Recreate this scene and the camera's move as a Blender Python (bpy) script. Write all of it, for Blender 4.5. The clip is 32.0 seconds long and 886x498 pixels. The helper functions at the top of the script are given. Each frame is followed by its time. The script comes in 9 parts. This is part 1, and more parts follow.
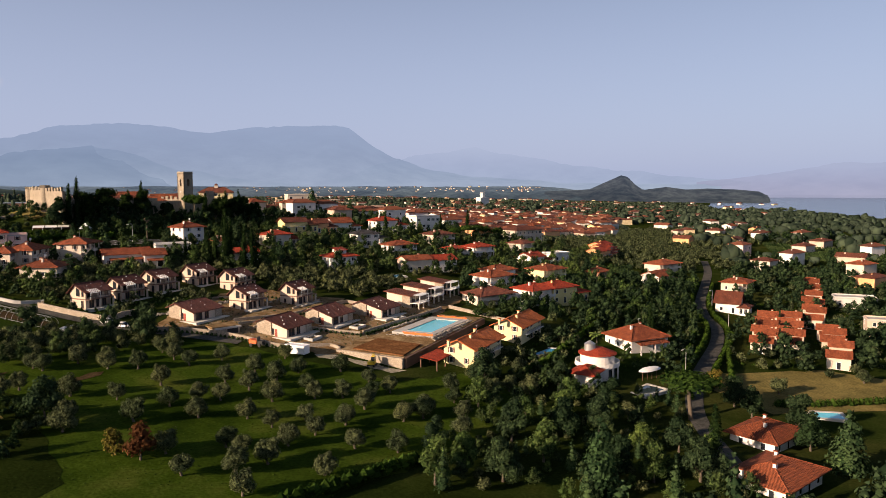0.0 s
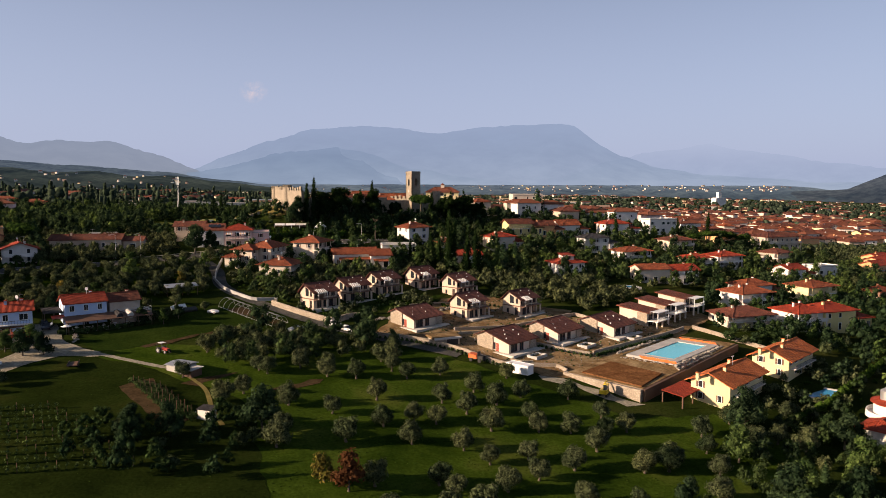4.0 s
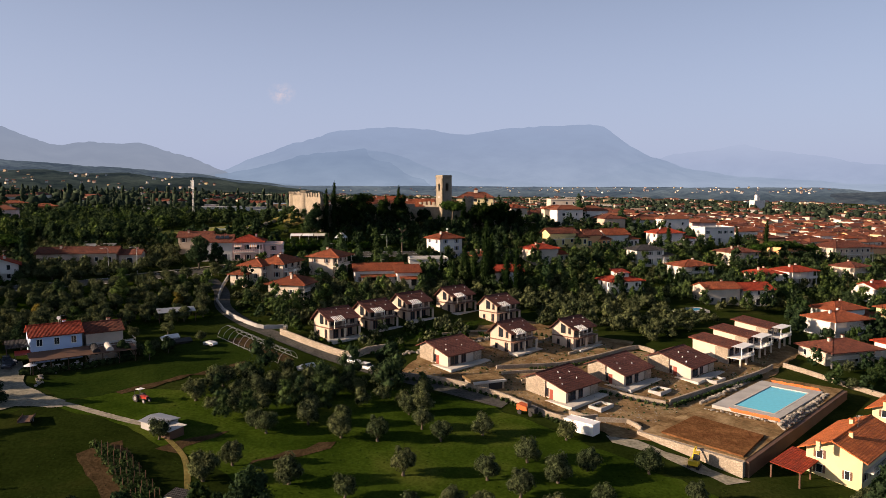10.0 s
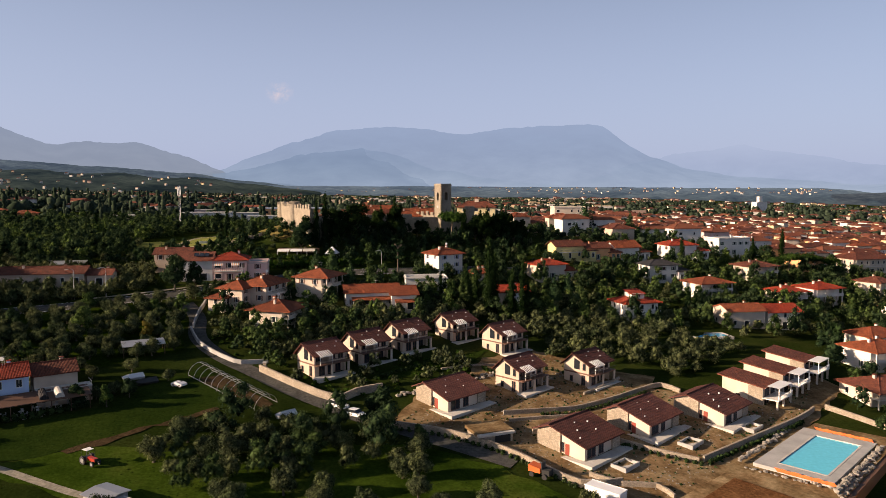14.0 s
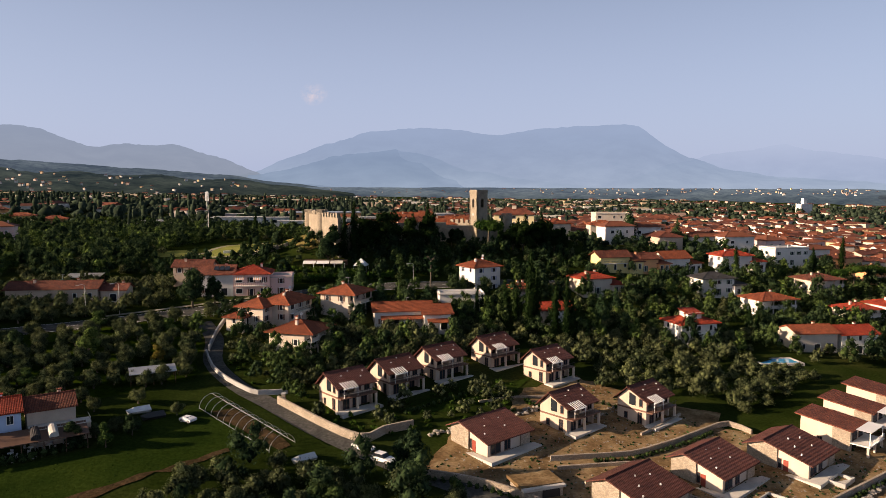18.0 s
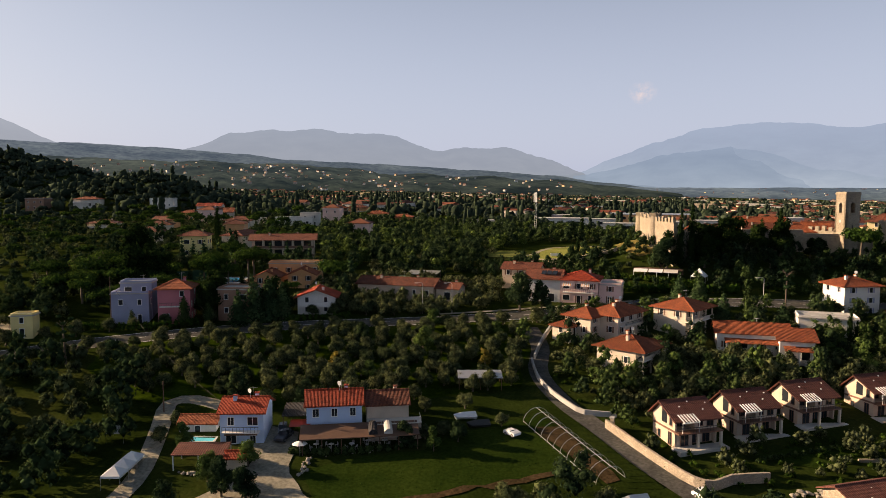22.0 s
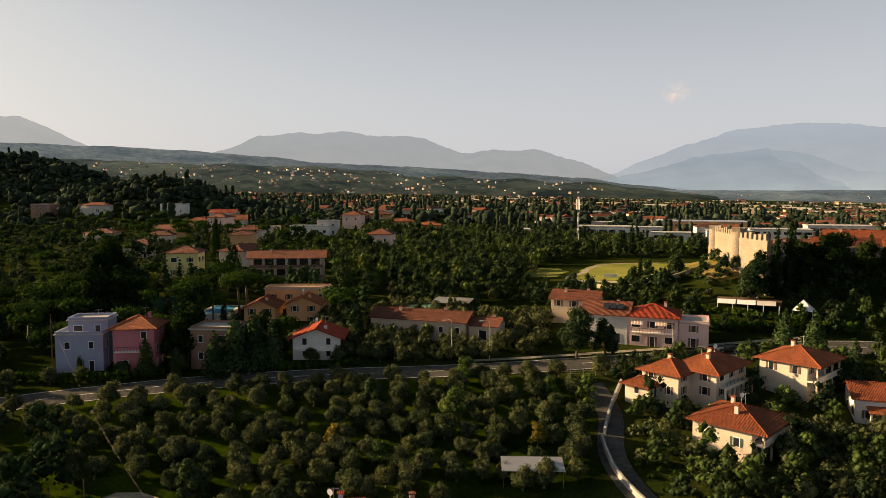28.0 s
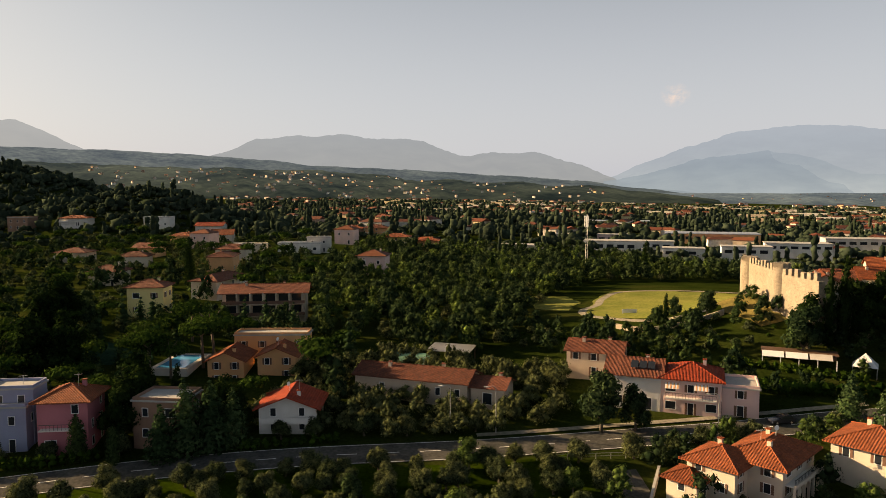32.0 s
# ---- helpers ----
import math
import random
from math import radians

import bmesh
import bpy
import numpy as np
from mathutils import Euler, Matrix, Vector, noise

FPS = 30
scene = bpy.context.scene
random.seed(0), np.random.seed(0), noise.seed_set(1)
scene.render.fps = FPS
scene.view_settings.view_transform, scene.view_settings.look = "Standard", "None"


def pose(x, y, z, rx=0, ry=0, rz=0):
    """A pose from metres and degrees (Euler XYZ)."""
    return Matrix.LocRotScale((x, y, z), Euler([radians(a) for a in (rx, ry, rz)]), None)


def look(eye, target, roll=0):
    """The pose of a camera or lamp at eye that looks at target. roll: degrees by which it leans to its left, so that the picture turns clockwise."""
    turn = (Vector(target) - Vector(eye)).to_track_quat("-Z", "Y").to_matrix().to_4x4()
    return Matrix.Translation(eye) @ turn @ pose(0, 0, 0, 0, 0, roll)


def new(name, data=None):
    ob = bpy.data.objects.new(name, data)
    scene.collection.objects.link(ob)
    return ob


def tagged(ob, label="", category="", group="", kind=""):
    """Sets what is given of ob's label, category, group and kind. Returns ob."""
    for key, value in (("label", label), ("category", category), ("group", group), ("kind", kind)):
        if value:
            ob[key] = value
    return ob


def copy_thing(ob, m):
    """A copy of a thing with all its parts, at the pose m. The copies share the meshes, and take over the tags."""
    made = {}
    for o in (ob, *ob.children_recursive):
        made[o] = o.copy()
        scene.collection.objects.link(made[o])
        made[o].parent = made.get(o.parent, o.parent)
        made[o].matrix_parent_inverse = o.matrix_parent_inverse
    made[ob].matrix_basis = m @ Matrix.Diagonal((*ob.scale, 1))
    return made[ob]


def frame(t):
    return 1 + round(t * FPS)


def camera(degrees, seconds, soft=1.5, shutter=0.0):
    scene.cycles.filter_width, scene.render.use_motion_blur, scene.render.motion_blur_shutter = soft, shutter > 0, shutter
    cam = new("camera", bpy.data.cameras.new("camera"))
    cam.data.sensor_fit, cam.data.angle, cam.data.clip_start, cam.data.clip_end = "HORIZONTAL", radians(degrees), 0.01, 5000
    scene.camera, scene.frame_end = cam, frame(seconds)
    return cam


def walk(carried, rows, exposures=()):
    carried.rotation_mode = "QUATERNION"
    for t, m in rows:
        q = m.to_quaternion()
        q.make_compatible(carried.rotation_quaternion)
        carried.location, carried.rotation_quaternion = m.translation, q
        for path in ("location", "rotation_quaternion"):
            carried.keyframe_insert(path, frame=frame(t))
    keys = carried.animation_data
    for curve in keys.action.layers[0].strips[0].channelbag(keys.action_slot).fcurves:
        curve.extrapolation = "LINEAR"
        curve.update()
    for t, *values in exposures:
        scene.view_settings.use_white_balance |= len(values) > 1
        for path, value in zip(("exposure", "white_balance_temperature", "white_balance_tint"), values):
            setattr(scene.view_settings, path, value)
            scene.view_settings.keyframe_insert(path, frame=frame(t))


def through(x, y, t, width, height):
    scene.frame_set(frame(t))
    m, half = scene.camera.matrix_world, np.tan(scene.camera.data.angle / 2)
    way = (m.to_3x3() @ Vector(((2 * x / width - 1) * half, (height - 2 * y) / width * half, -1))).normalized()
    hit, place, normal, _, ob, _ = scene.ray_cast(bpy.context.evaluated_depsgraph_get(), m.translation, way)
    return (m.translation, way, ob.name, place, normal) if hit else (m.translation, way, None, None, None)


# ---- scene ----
cam = camera(63.73, 32.0, soft=0.4)
PATH = [
    (0.0, look((1.26, -47.75, 40.94), (32.23, 46.95, 32.40), -0.22)),
    (0.5, look((2.04, -45.02, 41.02), (30.98, 50.32, 32.49), -0.21)),
    (1.0, look((2.69, -42.43, 41.13), (26.62, 54.28, 32.60), -0.17)),
    (1.5, look((3.08, -39.97, 41.32), (18.45, 58.47, 32.77), -0.09)),
    (2.0, look((3.31, -37.52, 41.45), (12.43, 61.69, 32.88), -0.04)),
    (2.5, look((3.26, -35.03, 41.56), (9.05, 64.43, 32.96), -0.01)),
    (3.0, look((3.08, -32.51, 41.71), (6.59, 67.05, 33.06), 0.03)),
    (3.5, look((2.85, -29.97, 41.81), (4.71, 69.64, 33.10), 0.03)),
    (5.5, look((1.66, -19.62, 41.95), (0.49, 80.00, 33.32), 0.04)),
    (6.0, look((1.47, -16.95, 42.15), (-0.17, 82.66, 33.46), 0.08)),
    (7.0, look((1.00, -11.23, 42.34), (-1.27, 88.38, 33.74), 0.02)),
    (8.0, look((0.50, -5.43, 42.48), (-2.19, 94.17, 33.90), 0.04)),
    (9.0, look((0.00, 0.00, 43.00), (-3.08, 99.58, 34.44), 0.07)),
    (10.0, look((-0.26, 5.17, 43.68), (-3.30, 104.76, 35.15), 0.05)),
    (11.0, look((-0.58, 10.15, 44.58), (-3.52, 109.75, 36.13), 0.05)),
    (12.0, look((-0.80, 15.12, 45.68), (-3.66, 114.71, 37.15), 0.06)),
    (13.0, look((-0.88, 20.01, 46.79), (-3.74, 119.60, 38.23), 0.06)),
    (14.0, look((-1.08, 24.86, 47.95), (-3.90, 124.45, 39.32), 0.09)),
    (14.5, look((-1.30, 27.41, 48.55), (-4.06, 127.00, 39.92), 0.06)),
    (16.5, look((-2.01, 36.76, 49.89), (-4.53, 136.36, 41.32), 0.01)),
    (17.0, look((-2.19, 38.63, 50.05), (-4.68, 138.23, 41.50), 0.04)),
    (17.5, look((-2.37, 40.31, 50.20), (-5.68, 139.89, 41.64), 0.06)),
    (18.0, look((-2.64, 41.80, 50.25), (-10.08, 141.16, 41.71), 0.03)),
    (18.5, look((-2.99, 42.99, 50.36), (-23.98, 140.38, 41.77), -0.03)),
    (19.0, look((-3.36, 44.04, 50.56), (-38.42, 137.29, 41.87), 0.08)),
    (19.5, look((-3.90, 45.29, 50.74), (-44.31, 136.35, 42.01), 0.09)),
    (20.0, look((-4.50, 46.64, 50.82), (-47.79, 136.36, 42.10), 0.05)),
    (20.5, look((-5.23, 48.00, 50.81), (-50.50, 136.74, 42.14), 0.03)),
    (21.0, look((-6.15, 49.57, 50.72), (-53.20, 137.38, 42.09), 0.04)),
    (22.0, look((-8.75, 53.72, 50.72), (-58.26, 140.18, 42.20), 0.02)),
    (23.0, look((-12.15, 58.96, 50.96), (-63.03, 144.63, 42.49), -0.00)),
    (24.0, look((-16.03, 65.08, 51.24), (-67.79, 150.23, 42.87), 0.04)),
    (25.0, look((-19.84, 71.30, 51.54), (-72.23, 156.07, 43.22), 0.04)),
    (25.5, look((-21.69, 74.41, 51.66), (-74.28, 159.06, 43.37), 0.01)),
    (27.5, look((-28.83, 86.01, 52.07), (-81.76, 170.46, 43.88), -0.02)),
    (28.0, look((-30.72, 89.12, 52.49), (-83.61, 173.59, 44.30), -0.04)),
    (29.0, look((-34.26, 95.28, 53.77), (-87.17, 179.74, 45.63), -0.07)),
    (30.0, look((-37.62, 100.85, 55.34), (-90.49, 185.35, 47.28), -0.17)),
    (31.0, look((-40.89, 106.01, 57.02), (-93.69, 190.57, 49.07), -0.17)),
    (32.0, look((-43.91, 110.98, 58.87), (-96.70, 195.54, 50.95), -0.14)),
]
EXPOSURES = [(0.0, 0.86, 7350, 17), (17.0, 0.92, 7350, 16), (19.5, 1.0, 7650, 16), (23.0, 1.1, 8700, 14), (28.0, 1.15, 10500, 11), (32.0, 1.15, 10600, 11)]
walk(cam, PATH, EXPOSURES)

# world, sun
SUN_EL, SUN_AZ = radians(18), radians(106)   # azimuth to the left of +y
world = bpy.data.worlds.new("sky_world")
scene.world = world
world.use_nodes = True
wn = world.node_tree
bg = wn.nodes["Background"]
sky = wn.nodes.new("ShaderNodeTexSky")
sky.sky_type = "NISHITA"
sky.sun_disc = False
sky.sun_elevation = SUN_EL
sky.sun_rotation = -SUN_AZ
sky.air_density, sky.dust_density, sky.ozone_density = 1.0, 2.6, 3.0
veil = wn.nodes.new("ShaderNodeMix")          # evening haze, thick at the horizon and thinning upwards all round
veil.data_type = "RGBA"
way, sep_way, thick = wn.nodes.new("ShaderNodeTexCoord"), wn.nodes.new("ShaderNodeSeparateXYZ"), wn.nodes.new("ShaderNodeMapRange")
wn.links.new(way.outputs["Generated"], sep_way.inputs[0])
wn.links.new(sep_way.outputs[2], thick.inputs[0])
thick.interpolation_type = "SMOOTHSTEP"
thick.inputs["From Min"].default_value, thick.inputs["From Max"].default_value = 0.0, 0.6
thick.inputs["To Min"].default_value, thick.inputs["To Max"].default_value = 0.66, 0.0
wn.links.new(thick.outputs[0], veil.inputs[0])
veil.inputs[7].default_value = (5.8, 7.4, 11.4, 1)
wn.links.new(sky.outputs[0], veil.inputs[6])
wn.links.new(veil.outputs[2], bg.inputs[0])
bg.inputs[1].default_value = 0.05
sun_dir = Vector((-math.sin(SUN_AZ) * math.cos(SUN_EL), math.cos(SUN_AZ) * math.cos(SUN_EL), math.sin(SUN_EL)))
sun = new("sun", bpy.data.lights.new("sun", "SUN"))
sun.data.energy, sun.data.angle, sun.data.color = 5.0, radians(0.6), (1.0, 0.81, 0.63)
sun.matrix_world = look(sun_dir * 100, (0, 0, 0))


# ---- materials ----
def tree_of(name):
    m = bpy.data.materials.new(name)
    m.use_nodes = True
    n = m.node_tree
    return m, n, n.nodes["Principled BSDF"]


def node(n, kind, **values):
    x = n.nodes.new(kind)
    for key, v in values.items():
        x.inputs[key].default_value = v
    return x


def ramp(n, source, stops):
    r = n.nodes.new("ShaderNodeValToRGB")
    while len(r.color_ramp.elements) < len(stops):
        r.color_ramp.elements.new(0.5)
    for e, (p, c) in zip(r.color_ramp.elements, stops):
        e.position, e.color = p, (*c, 1)
    n.links.new(source, r.inputs[0])
    return r.outputs[0]


def coords(n):
    return n.nodes.new("ShaderNodeTexCoord").outputs["Object"]


def mixed(n, a, b, fac, mode="MIX"):
    x = n.nodes.new("ShaderNodeMix")
    x.data_type, x.blend_type = "RGBA", mode
    for s, v in ((0, fac), (6, a), (7, b)):
        if isinstance(v, (float, int)):
            x.inputs[s].default_value = v
        elif isinstance(v, tuple):
            x.inputs[s].default_value = (*v, 1)
        else:
            n.links.new(v, x.inputs[s])
    return x.outputs[2]


def shade(c, k):
    return tuple(min(1, v * k) for v in c)


def surface(name, rgb, rough=0.85, scale=1.5, var=0.22, fine=12.0, bump=0.25, metal=0.0, depth=0.03, per_object=0.0):
    """Two scales of noise over a base colour, with fine relief."""
    m, n, b = tree_of(name)
    co = coords(n)
    big, small = node(n, "ShaderNodeTexNoise", Scale=scale * 0.2, Detail=4.0), node(n, "ShaderNodeTexNoise", Scale=fine, Detail=3.0)
    n.links.new(co, big.inputs["Vector"]), n.links.new(co, small.inputs["Vector"])
    c = ramp(n, big.outputs[0], [(0.3, shade(rgb, 1 - var)), (0.55, rgb), (0.75, shade(rgb, 1 + var * 0.6))])
    c2 = ramp(n, small.outputs[0], [(0.3, (1 - var, 1 - var, 1 - var)), (0.7, (1, 1, 1))])
    c = mixed(n, c, c2, 0.7, "MULTIPLY")
    if per_object:
        info = n.nodes.new("ShaderNodeObjectInfo")
        k = ramp(n, info.outputs["Random"], [(0, (1 - per_object,) * 3), (1, (1, 1, 1))])
        c = mixed(n, c, k, 1.0, "MULTIPLY")
    n.links.new(c, b.inputs["Base Color"])
    b.inputs["Roughness"].default_value, b.inputs["Metallic"].default_value = rough, metal
    bm = node(n, "ShaderNodeBump", Strength=bump, Distance=depth)
    n.links.new(small.outputs[0], bm.inputs["Height"])
    n.links.new(bm.outputs[0], b.inputs["Normal"])
    return m


def stone(name, a, b2, joint, size=2.6):
    """Irregular stone blocks with recessed joints."""
    m, n, b = tree_of(name)
    co = coords(n)
    mp = n.nodes.new("ShaderNodeMapping")
    mp.inputs["Scale"].default_value = (1, 1, 1.7)
    n.links.new(co, mp.inputs[0])
    v = node(n, "ShaderNodeTexVoronoi", Scale=size)
    e = node(n, "ShaderNodeTexVoronoi", Scale=size)
    e.feature = "DISTANCE_TO_EDGE"
    n.links.new(mp.outputs[0], v.inputs["Vector"]), n.links.new(mp.outputs[0], e.inputs["Vector"])
    big = node(n, "ShaderNodeTexNoise", Scale=0.35, Detail=5.0)
    n.links.new(co, big.inputs["Vector"])
    sep = n.nodes.new("ShaderNodeSeparateColor")
    n.links.new(v.outputs["Color"], sep.inputs[0])
    c = mixed(n, a, b2, sep.outputs[0])
    c = mixed(n, c, ramp(n, big.outputs[0], [(0.3, (0.62, 0.6, 0.56)), (0.7, (1, 1, 1))]), 0.8, "MULTIPLY")
    edge = ramp(n, e.outputs[0], [(0.02, (0, 0, 0)), (0.09, (1, 1, 1))])
    c = mixed(n, joint, c, edge)
    n.links.new(c, b.inputs["Base Color"])
    b.inputs["Roughness"].default_value = 0.9
    bm = node(n, "ShaderNodeBump", Strength=0.6, Distance=0.05)
    n.links.new(edge, bm.inputs["Height"])
    n.links.new(bm.outputs[0], b.inputs["Normal"])
    return m


def tiles(name, a, b2, pitch=1.3):
    """Rows of clay tiles running down the slope, weathered tile by tile."""
    m, n, b = tree_of(name)
    co = coords(n)
    w = node(n, "ShaderNodeTexWave", Scale=pitch, Distortion=0.6)
    w.bands_direction = "X"
    n.links.new(co, w.inputs["Vector"])
    w2 = node(n, "ShaderNodeTexWave", Scale=pitch * 0.6, Distortion=0.8)
    w2.bands_direction = "Y"
    n.links.new(co, w2.inputs["Vector"])
    v = node(n, "ShaderNodeTexVoronoi", Scale=3.2)
    n.links.new(co, v.inputs["Vector"])
    big = node(n, "ShaderNodeTexNoise", Scale=0.5, Detail=6.0, Roughness=0.7)
    n.links.new(co, big.inputs["Vector"])
    sep = n.nodes.new("ShaderNodeSeparateColor")
    n.links.new(v.outputs["Color"], sep.inputs[0])
    c = mixed(n, a, b2, sep.outputs[1])
    c = mixed(n, c, ramp(n, big.outputs[0], [(0.32, (0.5, 0.46, 0.42)), (0.6, (1, 1, 1))]), 0.75, "MULTIPLY")
    info = n.nodes.new("ShaderNodeObjectInfo")
    c = mixed(n, c, ramp(n, info.outputs["Random"], [(0, (0.68, 0.64, 0.62)), (1, (1, 1, 1))]), 1.0, "MULTIPLY")
    c = mixed(n, c, ramp(n, w.outputs["Fac"], [(0.05, (0.46, 0.44, 0.43)), (0.6, (1, 1, 1))]), 0.8, "MULTIPLY")
    n.links.new(c, b.inputs["Base Color"])
    b.inputs["Roughness"].default_value = 0.85
    b.inputs["Specular IOR Level"].default_value = 0.2
    add = n.nodes.new("ShaderNodeMath")
    add.operation = "ADD"
    n.links.new(w.outputs["Fac"], add.inputs[0]), n.links.new(w2.outputs["Fac"], add.inputs[1])
    bm = node(n, "ShaderNodeBump", Strength=0.8, Distance=0.09)
    n.links.new(add.outputs[0], bm.inputs["Height"])
    n.links.new(bm.outputs[0], b.inputs["Normal"])
    return m


def leaves(name, dark, light, through=0.3):
    m = bpy.data.materials.new(name)
    m.use_nodes = True
    n = m.node_tree
    n.nodes.remove(n.nodes["Principled BSDF"])
    geo, info = n.nodes.new("ShaderNodeNewGeometry"), n.nodes.new("ShaderNodeObjectInfo")
    c = ramp(n, geo.outputs["Random Per Island"], [(0.0, dark), (0.7, light), (1.0, shade(light, 1.35))])
    c = mixed(n, c, ramp(n, info.outputs["Random"], [(0, (0.62, 0.74, 0.66)), (0.5, (0.9, 0.95, 0.9)), (1, (1.06, 1.06, 0.92))]), 1.0, "MULTIPLY")
    patch = node(n, "ShaderNodeTexNoise", Scale=0.16, Detail=2.0)          # tree by tree
    n.links.new(geo.outputs["Position"], patch.inputs["Vector"])
    c = mixed(n, c, ramp(n, patch.outputs[0], [(0.3, (0.5, 0.6, 0.6)), (0.5, (0.95, 0.95, 0.95)), (0.7, (1.28, 1.28, 1.12))]), 1.0, "MULTIPLY")
    d, t, x = n.nodes.new("ShaderNodeBsdfDiffuse"), n.nodes.new("ShaderNodeBsdfTranslucent"), n.nodes.new("ShaderNodeMixShader")
    n.links.new(c, d.inputs[0]), n.links.new(c, t.inputs[0])
    x.inputs[0].default_value = through
    n.links.new(d.outputs[0], x.inputs[1]), n.links.new(t.outputs[0], x.inputs[2])
    n.links.new(x.outputs[0], n.nodes["Material Output"].inputs[0])
    return m


def ground_material(name, stops, scale, fine_stops, bump=0.5):
    m, n, b = tree_of(name)
    co = coords(n)
    a, f, g = node(n, "ShaderNodeTexNoise", Scale=scale, Detail=6.0, Roughness=0.6), node(n, "ShaderNodeTexNoise", Scale=1.8, Detail=5.0), node(n, "ShaderNodeTexNoise", Scale=0.12, Detail=3.0)
    for t in (a, f, g):
        n.links.new(co, t.inputs["Vector"])
    c = ramp(n, a.outputs[0], stops)
    c = mixed(n, c, ramp(n, f.outputs[0], fine_stops), 1.0, "MULTIPLY")
    c = mixed(n, c, ramp(n, g.outputs[0], [(0.3, (0.75, 0.78, 0.7)), (0.7, (1.1, 1.05, 0.95))]), 0.8, "MULTIPLY")
    n.links.new(c, b.inputs["Base Color"])
    b.inputs["Roughness"].default_value = 0.95
    b.inputs["Specular IOR Level"].default_value = 0.0
    bm = node(n, "ShaderNodeBump", Strength=bump, Distance=0.15)
    n.links.new(f.outputs[0], bm.inputs["Height"])
    n.links.new(bm.outputs[0], b.inputs["Normal"])
    return m


def mottled(name, stops, rough=0.85):
    """Plaster or tile whose colour changes from house to house."""
    m, n, b = tree_of(name)
    geo = n.nodes.new("ShaderNodeNewGeometry")
    c = ramp(n, geo.outputs["Random Per Island"], stops)
    w = node(n, "ShaderNodeTexNoise", Scale=0.6, Detail=5.0)
    n.links.new(coords(n), w.inputs["Vector"])
    c = mixed(n, c, ramp(n, w.outputs[0], [(0.3, (0.62, 0.6, 0.58)), (0.65, (1, 1, 1))]), 0.8, "MULTIPLY")
    n.links.new(c, b.inputs["Base Color"])
    b.inputs["Roughness"].default_value = rough
    b.inputs["Specular IOR Level"].default_value = 0.15
    return m


